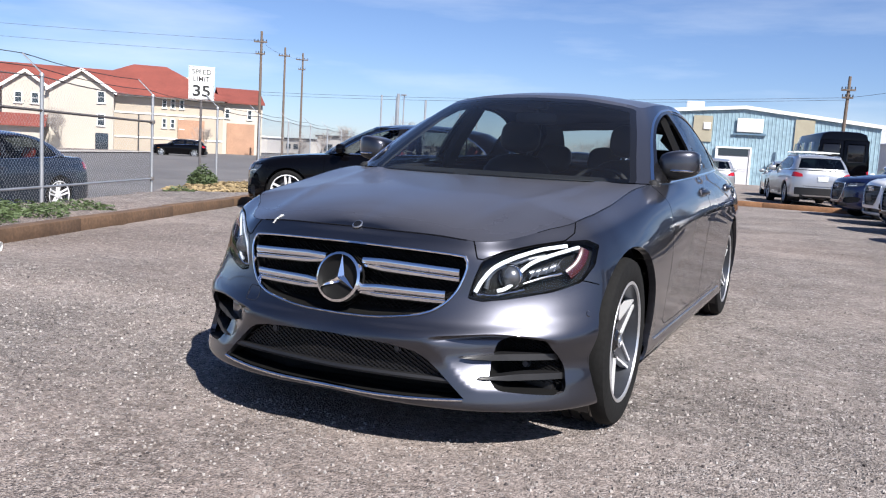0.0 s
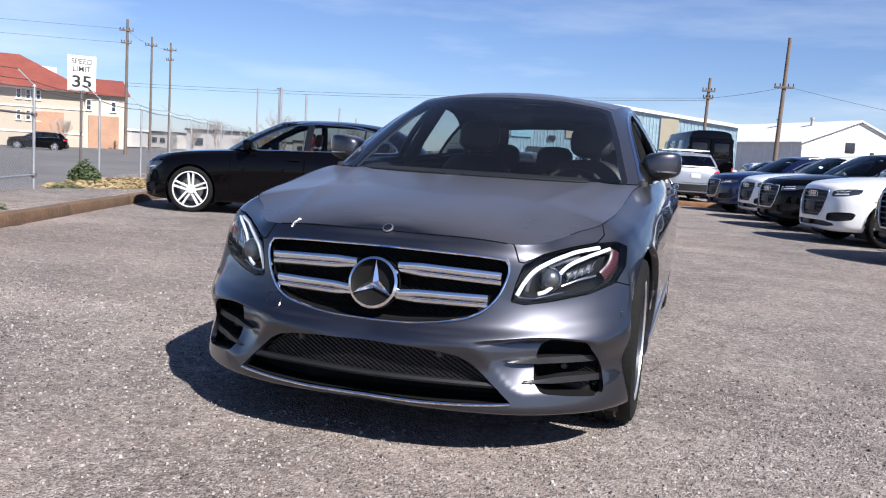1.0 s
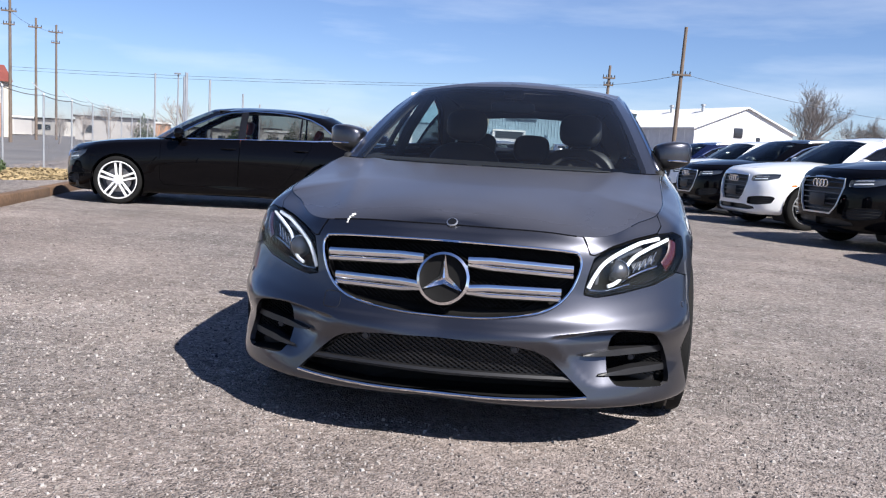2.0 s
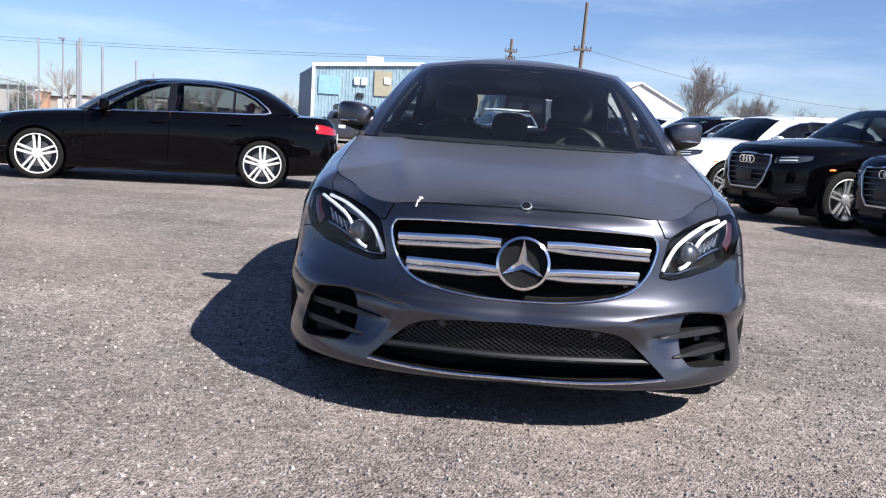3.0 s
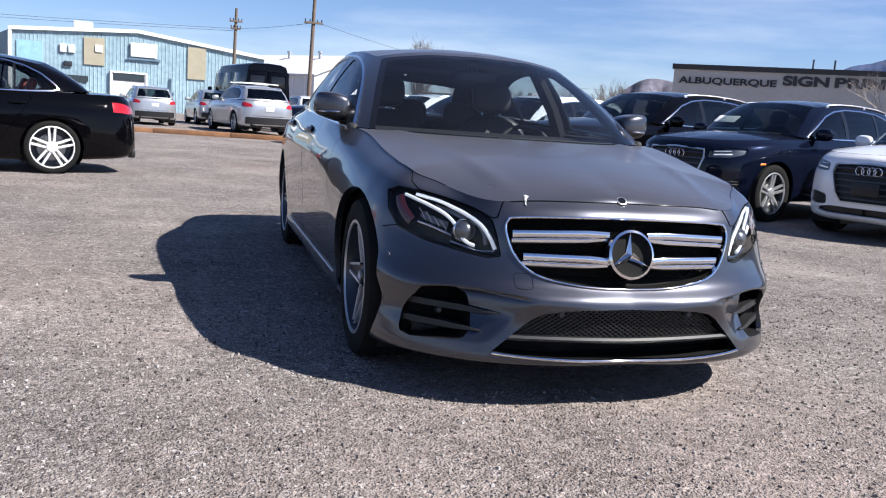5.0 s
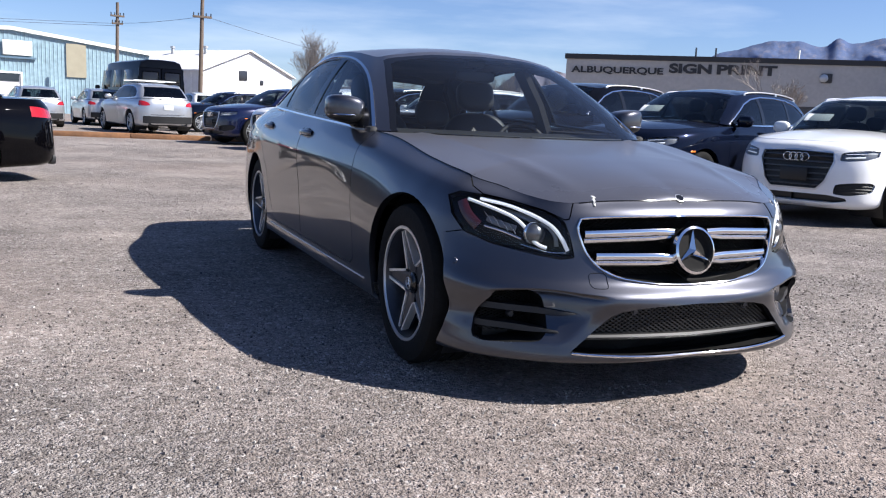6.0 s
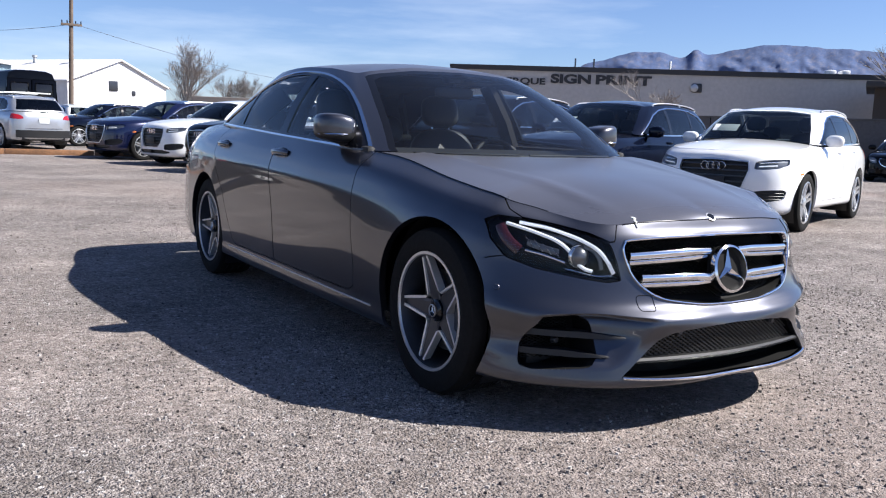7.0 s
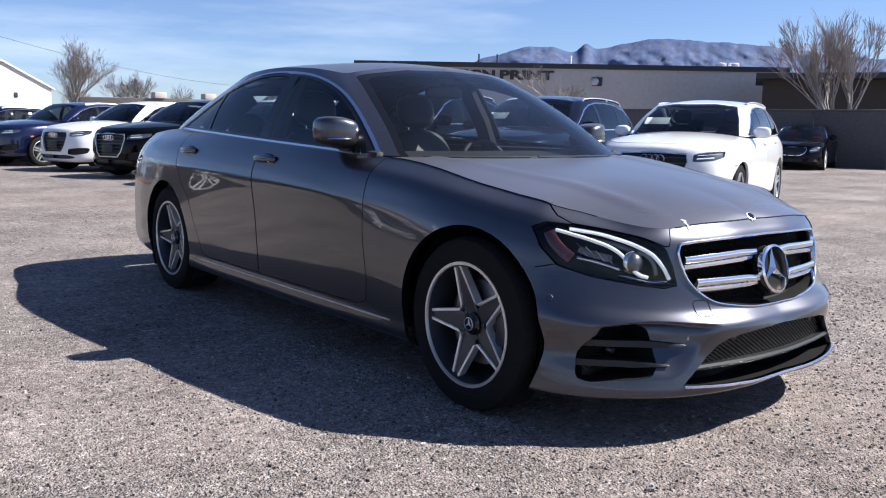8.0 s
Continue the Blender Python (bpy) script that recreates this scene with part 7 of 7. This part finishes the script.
def hotel():
    ang = 46.5
    h = thing("hotel", "three-storey cream stucco hotel with red tiled roofs across the street", "hotel", pose(-71.0, 66.2, -.72, 0, 0, ang))
    # local x runs along the front to the right, -y faces the street
    part("wall", block(18.0, 11, 6.4, (.3, 5.5, 3.2)), M_STUCCO, h, smooth=False)
    part("roof", gable_roof(17.4, 12, 6.5, 9.9, .5, hip=6.6, hip2=8.2), M_TILE, h, m=Matrix.Translation((.6, 5.5, 0)), smooth=False)

    def front_gable(x, y, wide, z0, z1, deep):
        gw = gable_body(deep, wide, z0, z1, 0)
        gw.transform(Matrix.Rotation(radians(90), 4, "Z"))
        part("gable_wall", gw, M_STUCCO2, h, m=Matrix.Translation((x, y + deep / 2, 0)), smooth=False)
        gr = gable_roof(deep + 2.6, wide, z0, z1, .3)
        gr.transform(Matrix.Rotation(radians(90), 4, "Z"))
        part("gable_roof", gr, M_TILE, h, m=Matrix.Translation((x, y + deep / 2 + 1.2, 0)), smooth=False)
        k = (z1 - z0) / (wide / 2)
        for s in (1, -1):
            part("barge_board", sweep([(x + s * (wide / 2 + .34), y - .42, z0 - .34 * k + .06), (x, y - .42, z1 + .06)], [(-.03, -.16), (.03, -.16), (.03, .12), (-.03, .12)], ups=[(0, 0, 1)] * 2), M_WHITE, h)

    front_gable(-5.5, -2.6, 6.3, 6.3, 8.4, 3.2)
    front_gable(-10.9, -2.2, 4.4, 6.3, 7.9, 2.6)
    part("wall", block(16, 10, 6.2, (-16.6, 5.2, 3.1)), M_STUCCO, h, smooth=False)
    part("roof", gable_roof(24, 11, 6.2, 9.0, .5), M_TILE, h, m=Matrix.Translation((-14.6, 5.2, 0)), smooth=False)
    part("porch_roof", gable_roof(7.6, 4.2, 2.3, 3.3, .3), M_TILE, h, m=Matrix.Translation((-12.7, -4.5, 0)), smooth=False)
    part("porch_wall", block(7.2, 3.8, 2.3, (-12.7, -4.4, 1.15)), M_STUCCO2, h, smooth=False)
    # receding wing to the right
    part("wall", block(4.8, 10, 6.3, (11.7, 7.5, 3.15)), M_STUCCO2, h, smooth=False)
    part("roof", gable_roof(4.6, 10.5, 6.3, 8.1, .3), M_TILE, h, m=Matrix.Translation((11.7, 7.5, 0)), smooth=False)
    for x, y, w in ((5.8, -.08, 2.9), (11.6, 2.43, 3.2)):
        part("stone_facing", block(w, .12, 3.9, (x, y, 1.95)), M_BRICKY, h, smooth=False)
    part("band", block(11.6, .1, .16, (3.5, -.05, 4.35)), M_WHITE, h)
    part("band", block(11.6, .1, .16, (3.5, -.05, 1.7)), M_WHITE, h)
    part("eave_fascia", block(17.6, .12, .22, (.6, -.62, 6.22)), M_WHITE, h)
    part("parapet", block(1.5, 1.5, 1.1, (6.0, 4.0, 8.3), .1), M_WHITE, h)
    part("downpipe", rod((.2, -.10, .1), (.2, -.10, 4.2), .07, n=8), M_DARKTRIM, h)
    for z in (5.7, 3.3):
        window(h, .72, 1.2, Matrix.Translation((-3.6, -2.62, z)))
    for x in (2.9, 3.8, 4.75):
        for z in (5.6, 3.4):
            window(h, .42, 1.0, Matrix.Translation((x, -.02, z)))
    for x in (10.0, 12.6):
        window(h, .5, 1.1, Matrix.Translation((x, 2.48, 5.0)))
    for x in (-11.6, -10.0):
        window(h, .66, 1.1, Matrix.Translation((x, -2.22, 5.15)))
    part("door", block(1.3, .1, 1.9, (-3.5, -2.62, .95), .02), M_WIN, h)
    return h


hotel()


def blue_building():
    a, b = Vector((-14.5, 61.0)), Vector((2.6, 63.4))
    d = b - a
    ang = math.degrees(math.atan2(d.y, d.x))
    L = d.length
    g = thing("warehouse", "pale blue corrugated metal warehouse with white sign board and roof trim", "warehouse", pose(a.x, a.y, 0, 0, 0, ang))
    top = lambda x: 5.0 + .55 * x / 8.2 if x < 8.2 else 5.55 - (x - 8.2) / (L - 8.2) * 1.05
    # upright siding sheets with folded ribs
    n = 34
    for i in range(n):
        x0, x1 = L * i / n, L * (i + 1) / n
        bm = bmesh.new()
        for k in range(2):
            xa = x0 + (x1 - x0) * k / 2
            xb = xa + (x1 - x0) / 2
            w = xb - xa
            row = [(xa, 0), (xa + w * .7, 0), (xa + w * .78, -.025), (xa + w * .92, -.025), (xb, 0)]
            lo = [bm.verts.new((x, y, 0)) for x, y in row]
            hi = [bm.verts.new((x, y, top(x))) for x, y in row]
            for j in range(4):
                bm.faces.new((lo[j], lo[j + 1], hi[j + 1], hi[j]))
        part("siding_sheet", bm, M_CYAN, g, smooth=False)
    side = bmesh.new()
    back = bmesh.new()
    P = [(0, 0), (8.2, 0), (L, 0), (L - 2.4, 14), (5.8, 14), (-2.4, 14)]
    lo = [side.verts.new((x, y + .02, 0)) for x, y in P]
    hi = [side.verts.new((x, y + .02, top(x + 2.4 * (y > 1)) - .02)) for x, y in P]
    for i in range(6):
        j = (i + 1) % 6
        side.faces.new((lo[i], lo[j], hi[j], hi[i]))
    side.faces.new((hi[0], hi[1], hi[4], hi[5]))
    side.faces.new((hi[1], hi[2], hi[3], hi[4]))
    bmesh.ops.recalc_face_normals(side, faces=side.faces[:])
    # side walls wear the darkened copy instead of relying on the sun
    part("side_walls", side, M_SHADEBLUE, g, smooth=False)
    back.free()
    tr = sweep([(x, -.1, top(x) + .05) for x in (-.1, 8.2, L + .1)], [(-.1, -.12), (-.1, .12), (.1, .12), (.1, -.12)])
    part("roof_trim", tr, M_WHITE, g, "white roof trim", smooth=False)
    part("corner_trim", block(.22, .2, 5.0, (0, -.06, 2.5)), M_WHITE, g)
    part("sign_board", block(1.8, .14, .98, (8.6, -.14, 4.3), .02), M_WHITE, g, "blank white sign board")
    # flush dark strip drawn as the shadow below the sign board
    part("board_shade", block(2.3, .10, .12, (8.6, -.12, 3.66)), M_SHADEBLUE, g)
    for x, w in ((5.3, 1.35), (12.3, 1.3)):
        part("beige_panel", block(w, .06, 1.9 if x < 8 else 2.3, (x, -.075, 3.95 if x < 8 else 3.7)), M_BEIGE, g, "beige repair panel")
    part("light_patch", block(1.6, .05, 1.4, (1.2, -.075, 3.6)), material("bright_blue_patch", (.24, .44, .54), .6, vary=.2), g)
    for x in (3.3, 3.85):
        part("vent", block(.42, .12, .55, (x, -.1, 4.0), .02), M_WHITE, g)
    part("vent", block(.55, .12, .35, (3.6, -.1, 2.95), .02), M_DARKMETAL, g)
    part("vent", block(.5, .12, .5, (5.6, -.12, 4.15), .02), M_WHITE, g)
    part("garage_door", block(2.3, .1, 2.5, (7.6, -.1, 1.25)), M_WHITEBLD, g)
    part("garage_opening", block(2.1, .06, .5, (7.6, -.15, 2.3)), M_WIN, g)
    gf = bmesh.new()
    for x, z, w, h in ((6.4, 1.3, .12, 2.7), (8.8, 1.3, .12, 2.7), (7.6, 2.65, 2.5, .12)):
        block(w, .16, h, (x, -.14, z), bm=gf)
    part("garage_frame", gf, M_WHITE, g)
    part("dark_opening", block(3.2, .08, .4, (3.3, -.1, 2.0)), M_WIN, g)
    ac = block(1.3, 1.0, .75, (4.6, 1.6, 5.65), .05)
    part("roof_unit", ac, M_WHITEBLD, g)
    return g


blue_building()


def white_building():
    g = thing("workshop", "white metal workshop with shallow gable roof", "workshop", pose(14.6, 89.7, 0, 0, 0, 33))
    at = Matrix.Translation((0, 10, 0)) @ Matrix.Rotation(radians(90), 4, "Z")
    w = gable_body(20, 13.0, 4.5, 6.9, 0)
    w.transform(at)
    part("wall", w, M_WHITEBLD, g, smooth=False)
    r = gable_roof(20, 13.0, 4.5, 6.9, .3)
    r.transform(at)
    part("roof", r, M_WHITEBLD, g, smooth=False)
    part("window", block(1.1, .1, 1.0, (-.9, -.05, 4.3), .02), M_DARKMETAL, g)
    part("wall_vent", block(.45, .1, .5, (1.8, -.05, 3.7), .02), M_DARKMETAL, g)
    for k in range(7):
        part("siding_rib", block(.04, .02, 4.4, (-5.7 + 1.9 * k, -.01, 2.2)), M_WHITE, g)
    for k in range(9):
        part("siding_rib", block(.02, .04, 4.3, (-6.51, 1.5 + 2.1 * k, 2.15)), M_WHITE, g)
    for y in (5.5, 11.0):
        part("roof_vent", lathe([(.0001, .55), (.28, .5), (.28, .3), (.18, .28), (.18, -.3)], 12), M_GALV, g, m=Matrix.Translation((-1.2, y, 6.9)) @ Matrix.Rotation(radians(-90), 4, "Y"))
    return g


white_building()
solid("store_building", block(16, 6, 3.2, (0, 0, 1.6), .05), material("brown_stucco", (.20, .17, .15), .9, vary=.15), "low flat-roofed brown building in the distance", "building", pose(25.5, 70.5, 0, 0, 0, -25))
for i, (x, y) in enumerate(((22.5, 68.4), (26.5, 67.6))):
    solid("roof_unit", block(1.0, 1.0, .5, (0, 0, .25), .05), M_CONCRETE, "pale rooftop cooling unit", "roof unit", pose(x, y, 3.2), "roof units")


def sign_building():
    a, b = Vector((23.95, 40.05)), Vector((43.5, 24.4))
    d = b - a
    L = d.length
    g = thing("print_shop", "long grey painted commercial building with black lettering and dark coping", "building", pose(a.x, a.y, 0, 0, 0, math.degrees(math.atan2(d.y, d.x))))
    part("wall", block(L, 16, 4.75, (L / 2, 8, 2.375)), M_GREYWALL, g, smooth=False)
    part("coping", block(L + .2, 16.2, .28, (L / 2, 8, 4.80)), M_DARKTRIM, g, smooth=False)
    part("corner_trim", block(.18, .12, 4.75, (L - .05, -.03, 2.37)), M_DARKTRIM, g)
    at = lambda x, z: Matrix.Translation((x, -.03, z)) @ Matrix.Rotation(radians(90), 4, "X")
    words("city_word", "ALBUQUERQUE", 5.2, .44, M_DARKTRIM, g, at(2.9, 4.04), .03, .03)
    words("shop_word", "SIGN", 2.3, .54, M_DARKTRIM, g, at(6.95, 4.26), .045, .03)
    words("shop_word", "PRINT", 3.15, .54, M_DARKTRIM, g, at(9.95, 4.26), .045, .03)
    lamp_ = lathe([(.0001, .07), (.16, .06), (.22, .02), (.23, -.05)], 20)
    lamp_.transform(Matrix.Rotation(radians(-90), 4, "Z"))
    part("wall_lamp", lamp_, M_GALV, g, "round grey wall lamp", m=Matrix.Translation((13.9, -.1, 3.95)))
    part("lamp_box", block(.55, .2, .50, (14.05, -.02, 3.95), .05), M_DARKTRIM, g)
    for x in (7.2, 8.3):
        part("roof_vent", rod((x, 2, 4.8), (x, 2, 5.6), .05), M_DARKMETAL, g)
    part("roof_mast", rod((13.0, 4, 4.8), (13.0, 4, 5.75), .07), M_WHITE, g)
    for x in (18.4, 19.2):
        part("roof_unit", block(.5, .8, .5, (x + 4.0, 4, 5.2), .08), M_WHITE, g)
    return g


sign_building()
shed = thing("shed", "dark brown low building with shadowed porch behind the block wall", "building", pose(40.5, 17.0, 0, 0, 0, -58))
part("wall", block(12, 5, 3.85, (0, 2.5, 1.925)), material("dark_brown_wall", (.06, .05, .045), .9, vary=.15), shed, smooth=False)
part("roof", block(12.8, 6.4, .3, (0, 2, 4.0), .05), M_DARKTRIM, shed)
# block wall
bw = thing("block_wall", "dark grey concrete block wall at the end of the lot", "wall", kind="structure")
wa, wb = Vector((20.3, 26.0)), Vector((27.9, 6.2))
dw = (wb - wa)
n = 9
for i in range(n):
    p = wa + dw * ((i + .5) / n)
    part("wall_panel", block(dw.length / n - .03, .2, 1.9, (0, 0, .95), .01), M_BLOCK, bw, m=pose(p.x, p.y, 0, 0, 0, math.degrees(math.atan2(dw.y, dw.x))))
    part("wall_cap", block(dw.length / n, .26, .07, (0, 0, 1.93), .01), M_BLOCK, bw, m=pose(p.x, p.y, 0, 0, 0, math.degrees(math.atan2(dw.y, dw.x))))


# ---- bare trees ----
def bare_tree(seed, tall, spread, label, m, stems=1, levels=4, group="bare trees"):
    r = random.Random(seed)
    t = thing("tree", label, "tree", m, group)
    trunk, twigs = bmesh.new(), bmesh.new()

    def grow(p, d, L, rad, lev):
        q = p + d * L
        mid = p.lerp(q, .5) + Vector((r.uniform(-1, 1), r.uniform(-1, 1), 0)) * L * .05
        bm = trunk if lev < 2 else twigs
        n = 6 if lev < 2 else 3
        rod(p, mid, rad, rad * .85, n, bm)
        rod(mid, q, rad * .85, rad * .65, n, bm)
        if lev >= levels:
            return
        for k in range(r.choice((3, 3, 4)) if lev else 5):
            nd = (d + Vector((r.uniform(-1, 1), r.uniform(-1, 1), r.uniform(-.25, .7))) * spread).normalized()
            grow(p.lerp(q, r.uniform(.55, 1.0)), nd, L * r.uniform(.55, .82), max(.004, rad * .56), lev + 1)

    for s in range(stems):
        d = Vector((r.uniform(-.3, .3), r.uniform(-.3, .3), 1)).normalized() if stems > 1 else Vector((0, 0, 1))
        grow(Vector((r.uniform(-.2, .2) * (stems > 1), r.uniform(-.2, .2) * (stems > 1), 0)), d, tall * .32, tall * .011, 0)
    part("trunk", trunk, M_BARK, t)
    part("crown", twigs, M_BARK, t, smooth=False)
    return t


bare_tree(1, 6.3, .34, "bare multi-stemmed tree behind the block wall", pose(27.2, 12.9, 0), 3, 6)
bare_tree(2, 4.5, .6, "small bare tree in front of the grey building", pose(26.0, 25.3, 0), 1, 6)
for i, (x, y, h) in enumerate(((17.2, 75, 9.0), (23.2, 78, 6.8), (20.0, 84, 6.0), (27.5, 76, 5.5), (32.3, 63.5, 6.0), (34.5, 60.5, 5.0), (37.5, 58, 5.0), (30.0, 70, 5.5))):
    bare_tree(10 + i, h, .55, "bare winter tree beyond the lot", pose(x, y, 0), 3, 6 if i < 2 else 5)
bare_tree(31, 5.0, .62, "bare round tree in front of the hotel", pose(-71.5, 57.0, -.7), 2, 6)
bare_tree(32, 4.0, .6, "bare shrub-like tree by the hotel", pose(-61.0, 66.0, -.7), 2, 5)
for i, (x, y) in enumerate(((24.3, 27.0), (23.4, 30.0), (22.6, 32.5), (25.2, 23.0))):
    bare_tree(50 + i, 2.8, .8, "bare scrubby bush by the grey building", pose(x, y, 0), 3, 4, "bare bushes")

for i in range(16):
    ba, bd = radians(126 - 22 * i / 15), 78 + 24 * ((i * 7) % 5) / 4
    bare_tree(70 + i, 3.6 + 1.2 * (i % 3), .65, "bare winter tree beyond the street", pose(1.7 + bd * math.cos(ba), -3.3 + bd * math.sin(ba), -.7), 2, 4, "bare street trees")
# distant town: low blocks beyond the street
r7 = random.Random(3)
for i in range(16):
    ba = radians(129 - 26 * i / 15 + r7.uniform(-.5, .5))
    bd = r7.uniform(112, 160)
    x, y = 1.7 + bd * math.cos(ba), -3.3 + bd * math.sin(ba)
    w, h = r7.uniform(4, 8.5), r7.uniform(1.8, 3.3)
    c = r7.choice((M_GREYWALL, M_CONCRETE, M_GREYWALL, M_BRICKY, M_CYAN, M_GREYWALL))
    tb = thing("town_building", "small flat-roofed building in the distance", "building", pose(x, y, -.7, 0, 0, r7.uniform(-20, 40)), "distant buildings")
    part("wall", block(w, 6, h, (0, 0, h / 2)), c, tb, smooth=False)
    part("roof", block(w + .4, 6.4, .25, (0, 0, h + .1)), M_DARKTRIM if i % 5 else M_WHITE, tb, smooth=False)
    for k in range(i % 3):
        part("window", block(w * .16, .1, h * .3, ((k - 1) * w * .28, -3.03, h * .55)), M_WIN, tb)

r8 = random.Random(8)
for i in range(12):
    ba, bd = radians(r8.uniform(102, 121)), r8.uniform(95, 125)
    tall = r8.uniform(1.6, 3.0)
    solid("evergreen_shrub", leaves(1400, .42, tall * .55, tall * 1.5, 300 + i, flat=1), M_LEAF, "dark evergreen shrub beyond the street", "shrub", pose(1.7 + bd * math.cos(ba), -3.3 + bd * math.sin(ba), -.75), "evergreen shrubs", smooth=False)


# ---- mountains ----
def mountains():
    prof = curve([(-.16, 120), (-.08, 190), (0, 318), (.05, 352), (.09, 378), (.15, 384), (.20, 368), (.218, 398), (.235, 380), (.29, 398), (.36, 419), (.45, 405), (.55, 386), (.66, 345), (.78, 314), (.95, 280), (1.2, 200)])
    bm = bmesh.new()
    nu, nv = 460, 64
    a0, a1 = math.atan2(3048, 2584), math.atan2(1637, 3645)
    rows = []
    for i in range(nu):
        u = -.16 + 1.36 * i / (nu - 1)
        ang = a0 + (a1 - a0) * u / .78
        zt = float(prof(u)[0])
        zt += 5 * (noise.noise(Vector((u * 34, 0, 0))) + .5 * noise.noise(Vector((u * 90, 3, 0))))
        row = []
        for j in range(nv):
            f = j / (nv - 1)
            rough = noise.fractal(Vector((u * 26 + f * 5, f * 9, 1.7)), 1.0, 2.0, 6) * 34 * math.sin(f * math.pi * .9 + .15)
            rad = 4000 - 650 * (1 - f) + rough
            row.append(bm.verts.new((-2.9 + rad * math.cos(ang), -2.4 + rad * math.sin(ang), -20 + (zt + 20) * f ** 1.15)))
        rows.append(row)
    for a, b in zip(rows, rows[1:]):
        for j in range(nv - 1):
            bm.faces.new((a[j], b[j], b[j + 1], a[j + 1]))
    bmesh.ops.recalc_face_normals(bm, faces=bm.faces[:])
    # the blue of distance haze is mixed into the rock colour itself
    m = material("haze_tinted_rock", (.060, .094, .195), .95, vary=.16, fine=.12, coarse=.012)
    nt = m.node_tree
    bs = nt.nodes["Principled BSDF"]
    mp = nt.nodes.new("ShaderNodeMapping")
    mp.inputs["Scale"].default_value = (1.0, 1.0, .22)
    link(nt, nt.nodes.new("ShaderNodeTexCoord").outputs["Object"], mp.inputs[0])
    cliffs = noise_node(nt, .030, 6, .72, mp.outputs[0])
    # paler upright patches stand for cliff faces that catch the sun
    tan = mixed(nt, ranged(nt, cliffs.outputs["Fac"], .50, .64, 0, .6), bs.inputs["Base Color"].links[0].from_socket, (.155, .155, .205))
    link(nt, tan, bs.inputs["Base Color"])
    solid("mountain_range", bm, m, "rocky mountain range on the horizon with blue haze in its colour", "mountains", kind="structure", angle=60)
    hb = bmesh.new()
    hp = curve([(0, 40), (.25, 150), (.5, 228), (.75, 225), (1, 190), (1.4, 120)])
    rows = []
    for i in range(80):
        u = 1.4 * i / 79
        ang = math.atan2(3650, 1700) + (math.atan2(3500, 1927) - math.atan2(3650, 1700)) * u / .55
        row = []
        for j in range(12):
            f = j / 11
            rad = 3900 - 500 * (1 - f) + noise.fractal(Vector((u * 6, f * 2, 9.1)), 1, 2, 5) * 150 * math.sin(f * 3)
            row.append(hb.verts.new((-1 + rad * math.cos(ang), -3.6 + rad * math.sin(ang), -20 + (float(hp(u)[0]) + 20) * f)))
        rows.append(row)
    for a, b in zip(rows, rows[1:]):
        for j in range(11):
            hb.faces.new((a[j], b[j], b[j + 1], a[j + 1]))
    bmesh.ops.recalc_face_normals(hb, faces=hb.faces[:])
    solid("foothill", hb, material("brown_hill", (.10, .095, .125), .95, vary=.4, fine=.03, coarse=.008), "dark brown-blue foothill on the horizon", "hill", kind="structure", angle=60)


mountains()
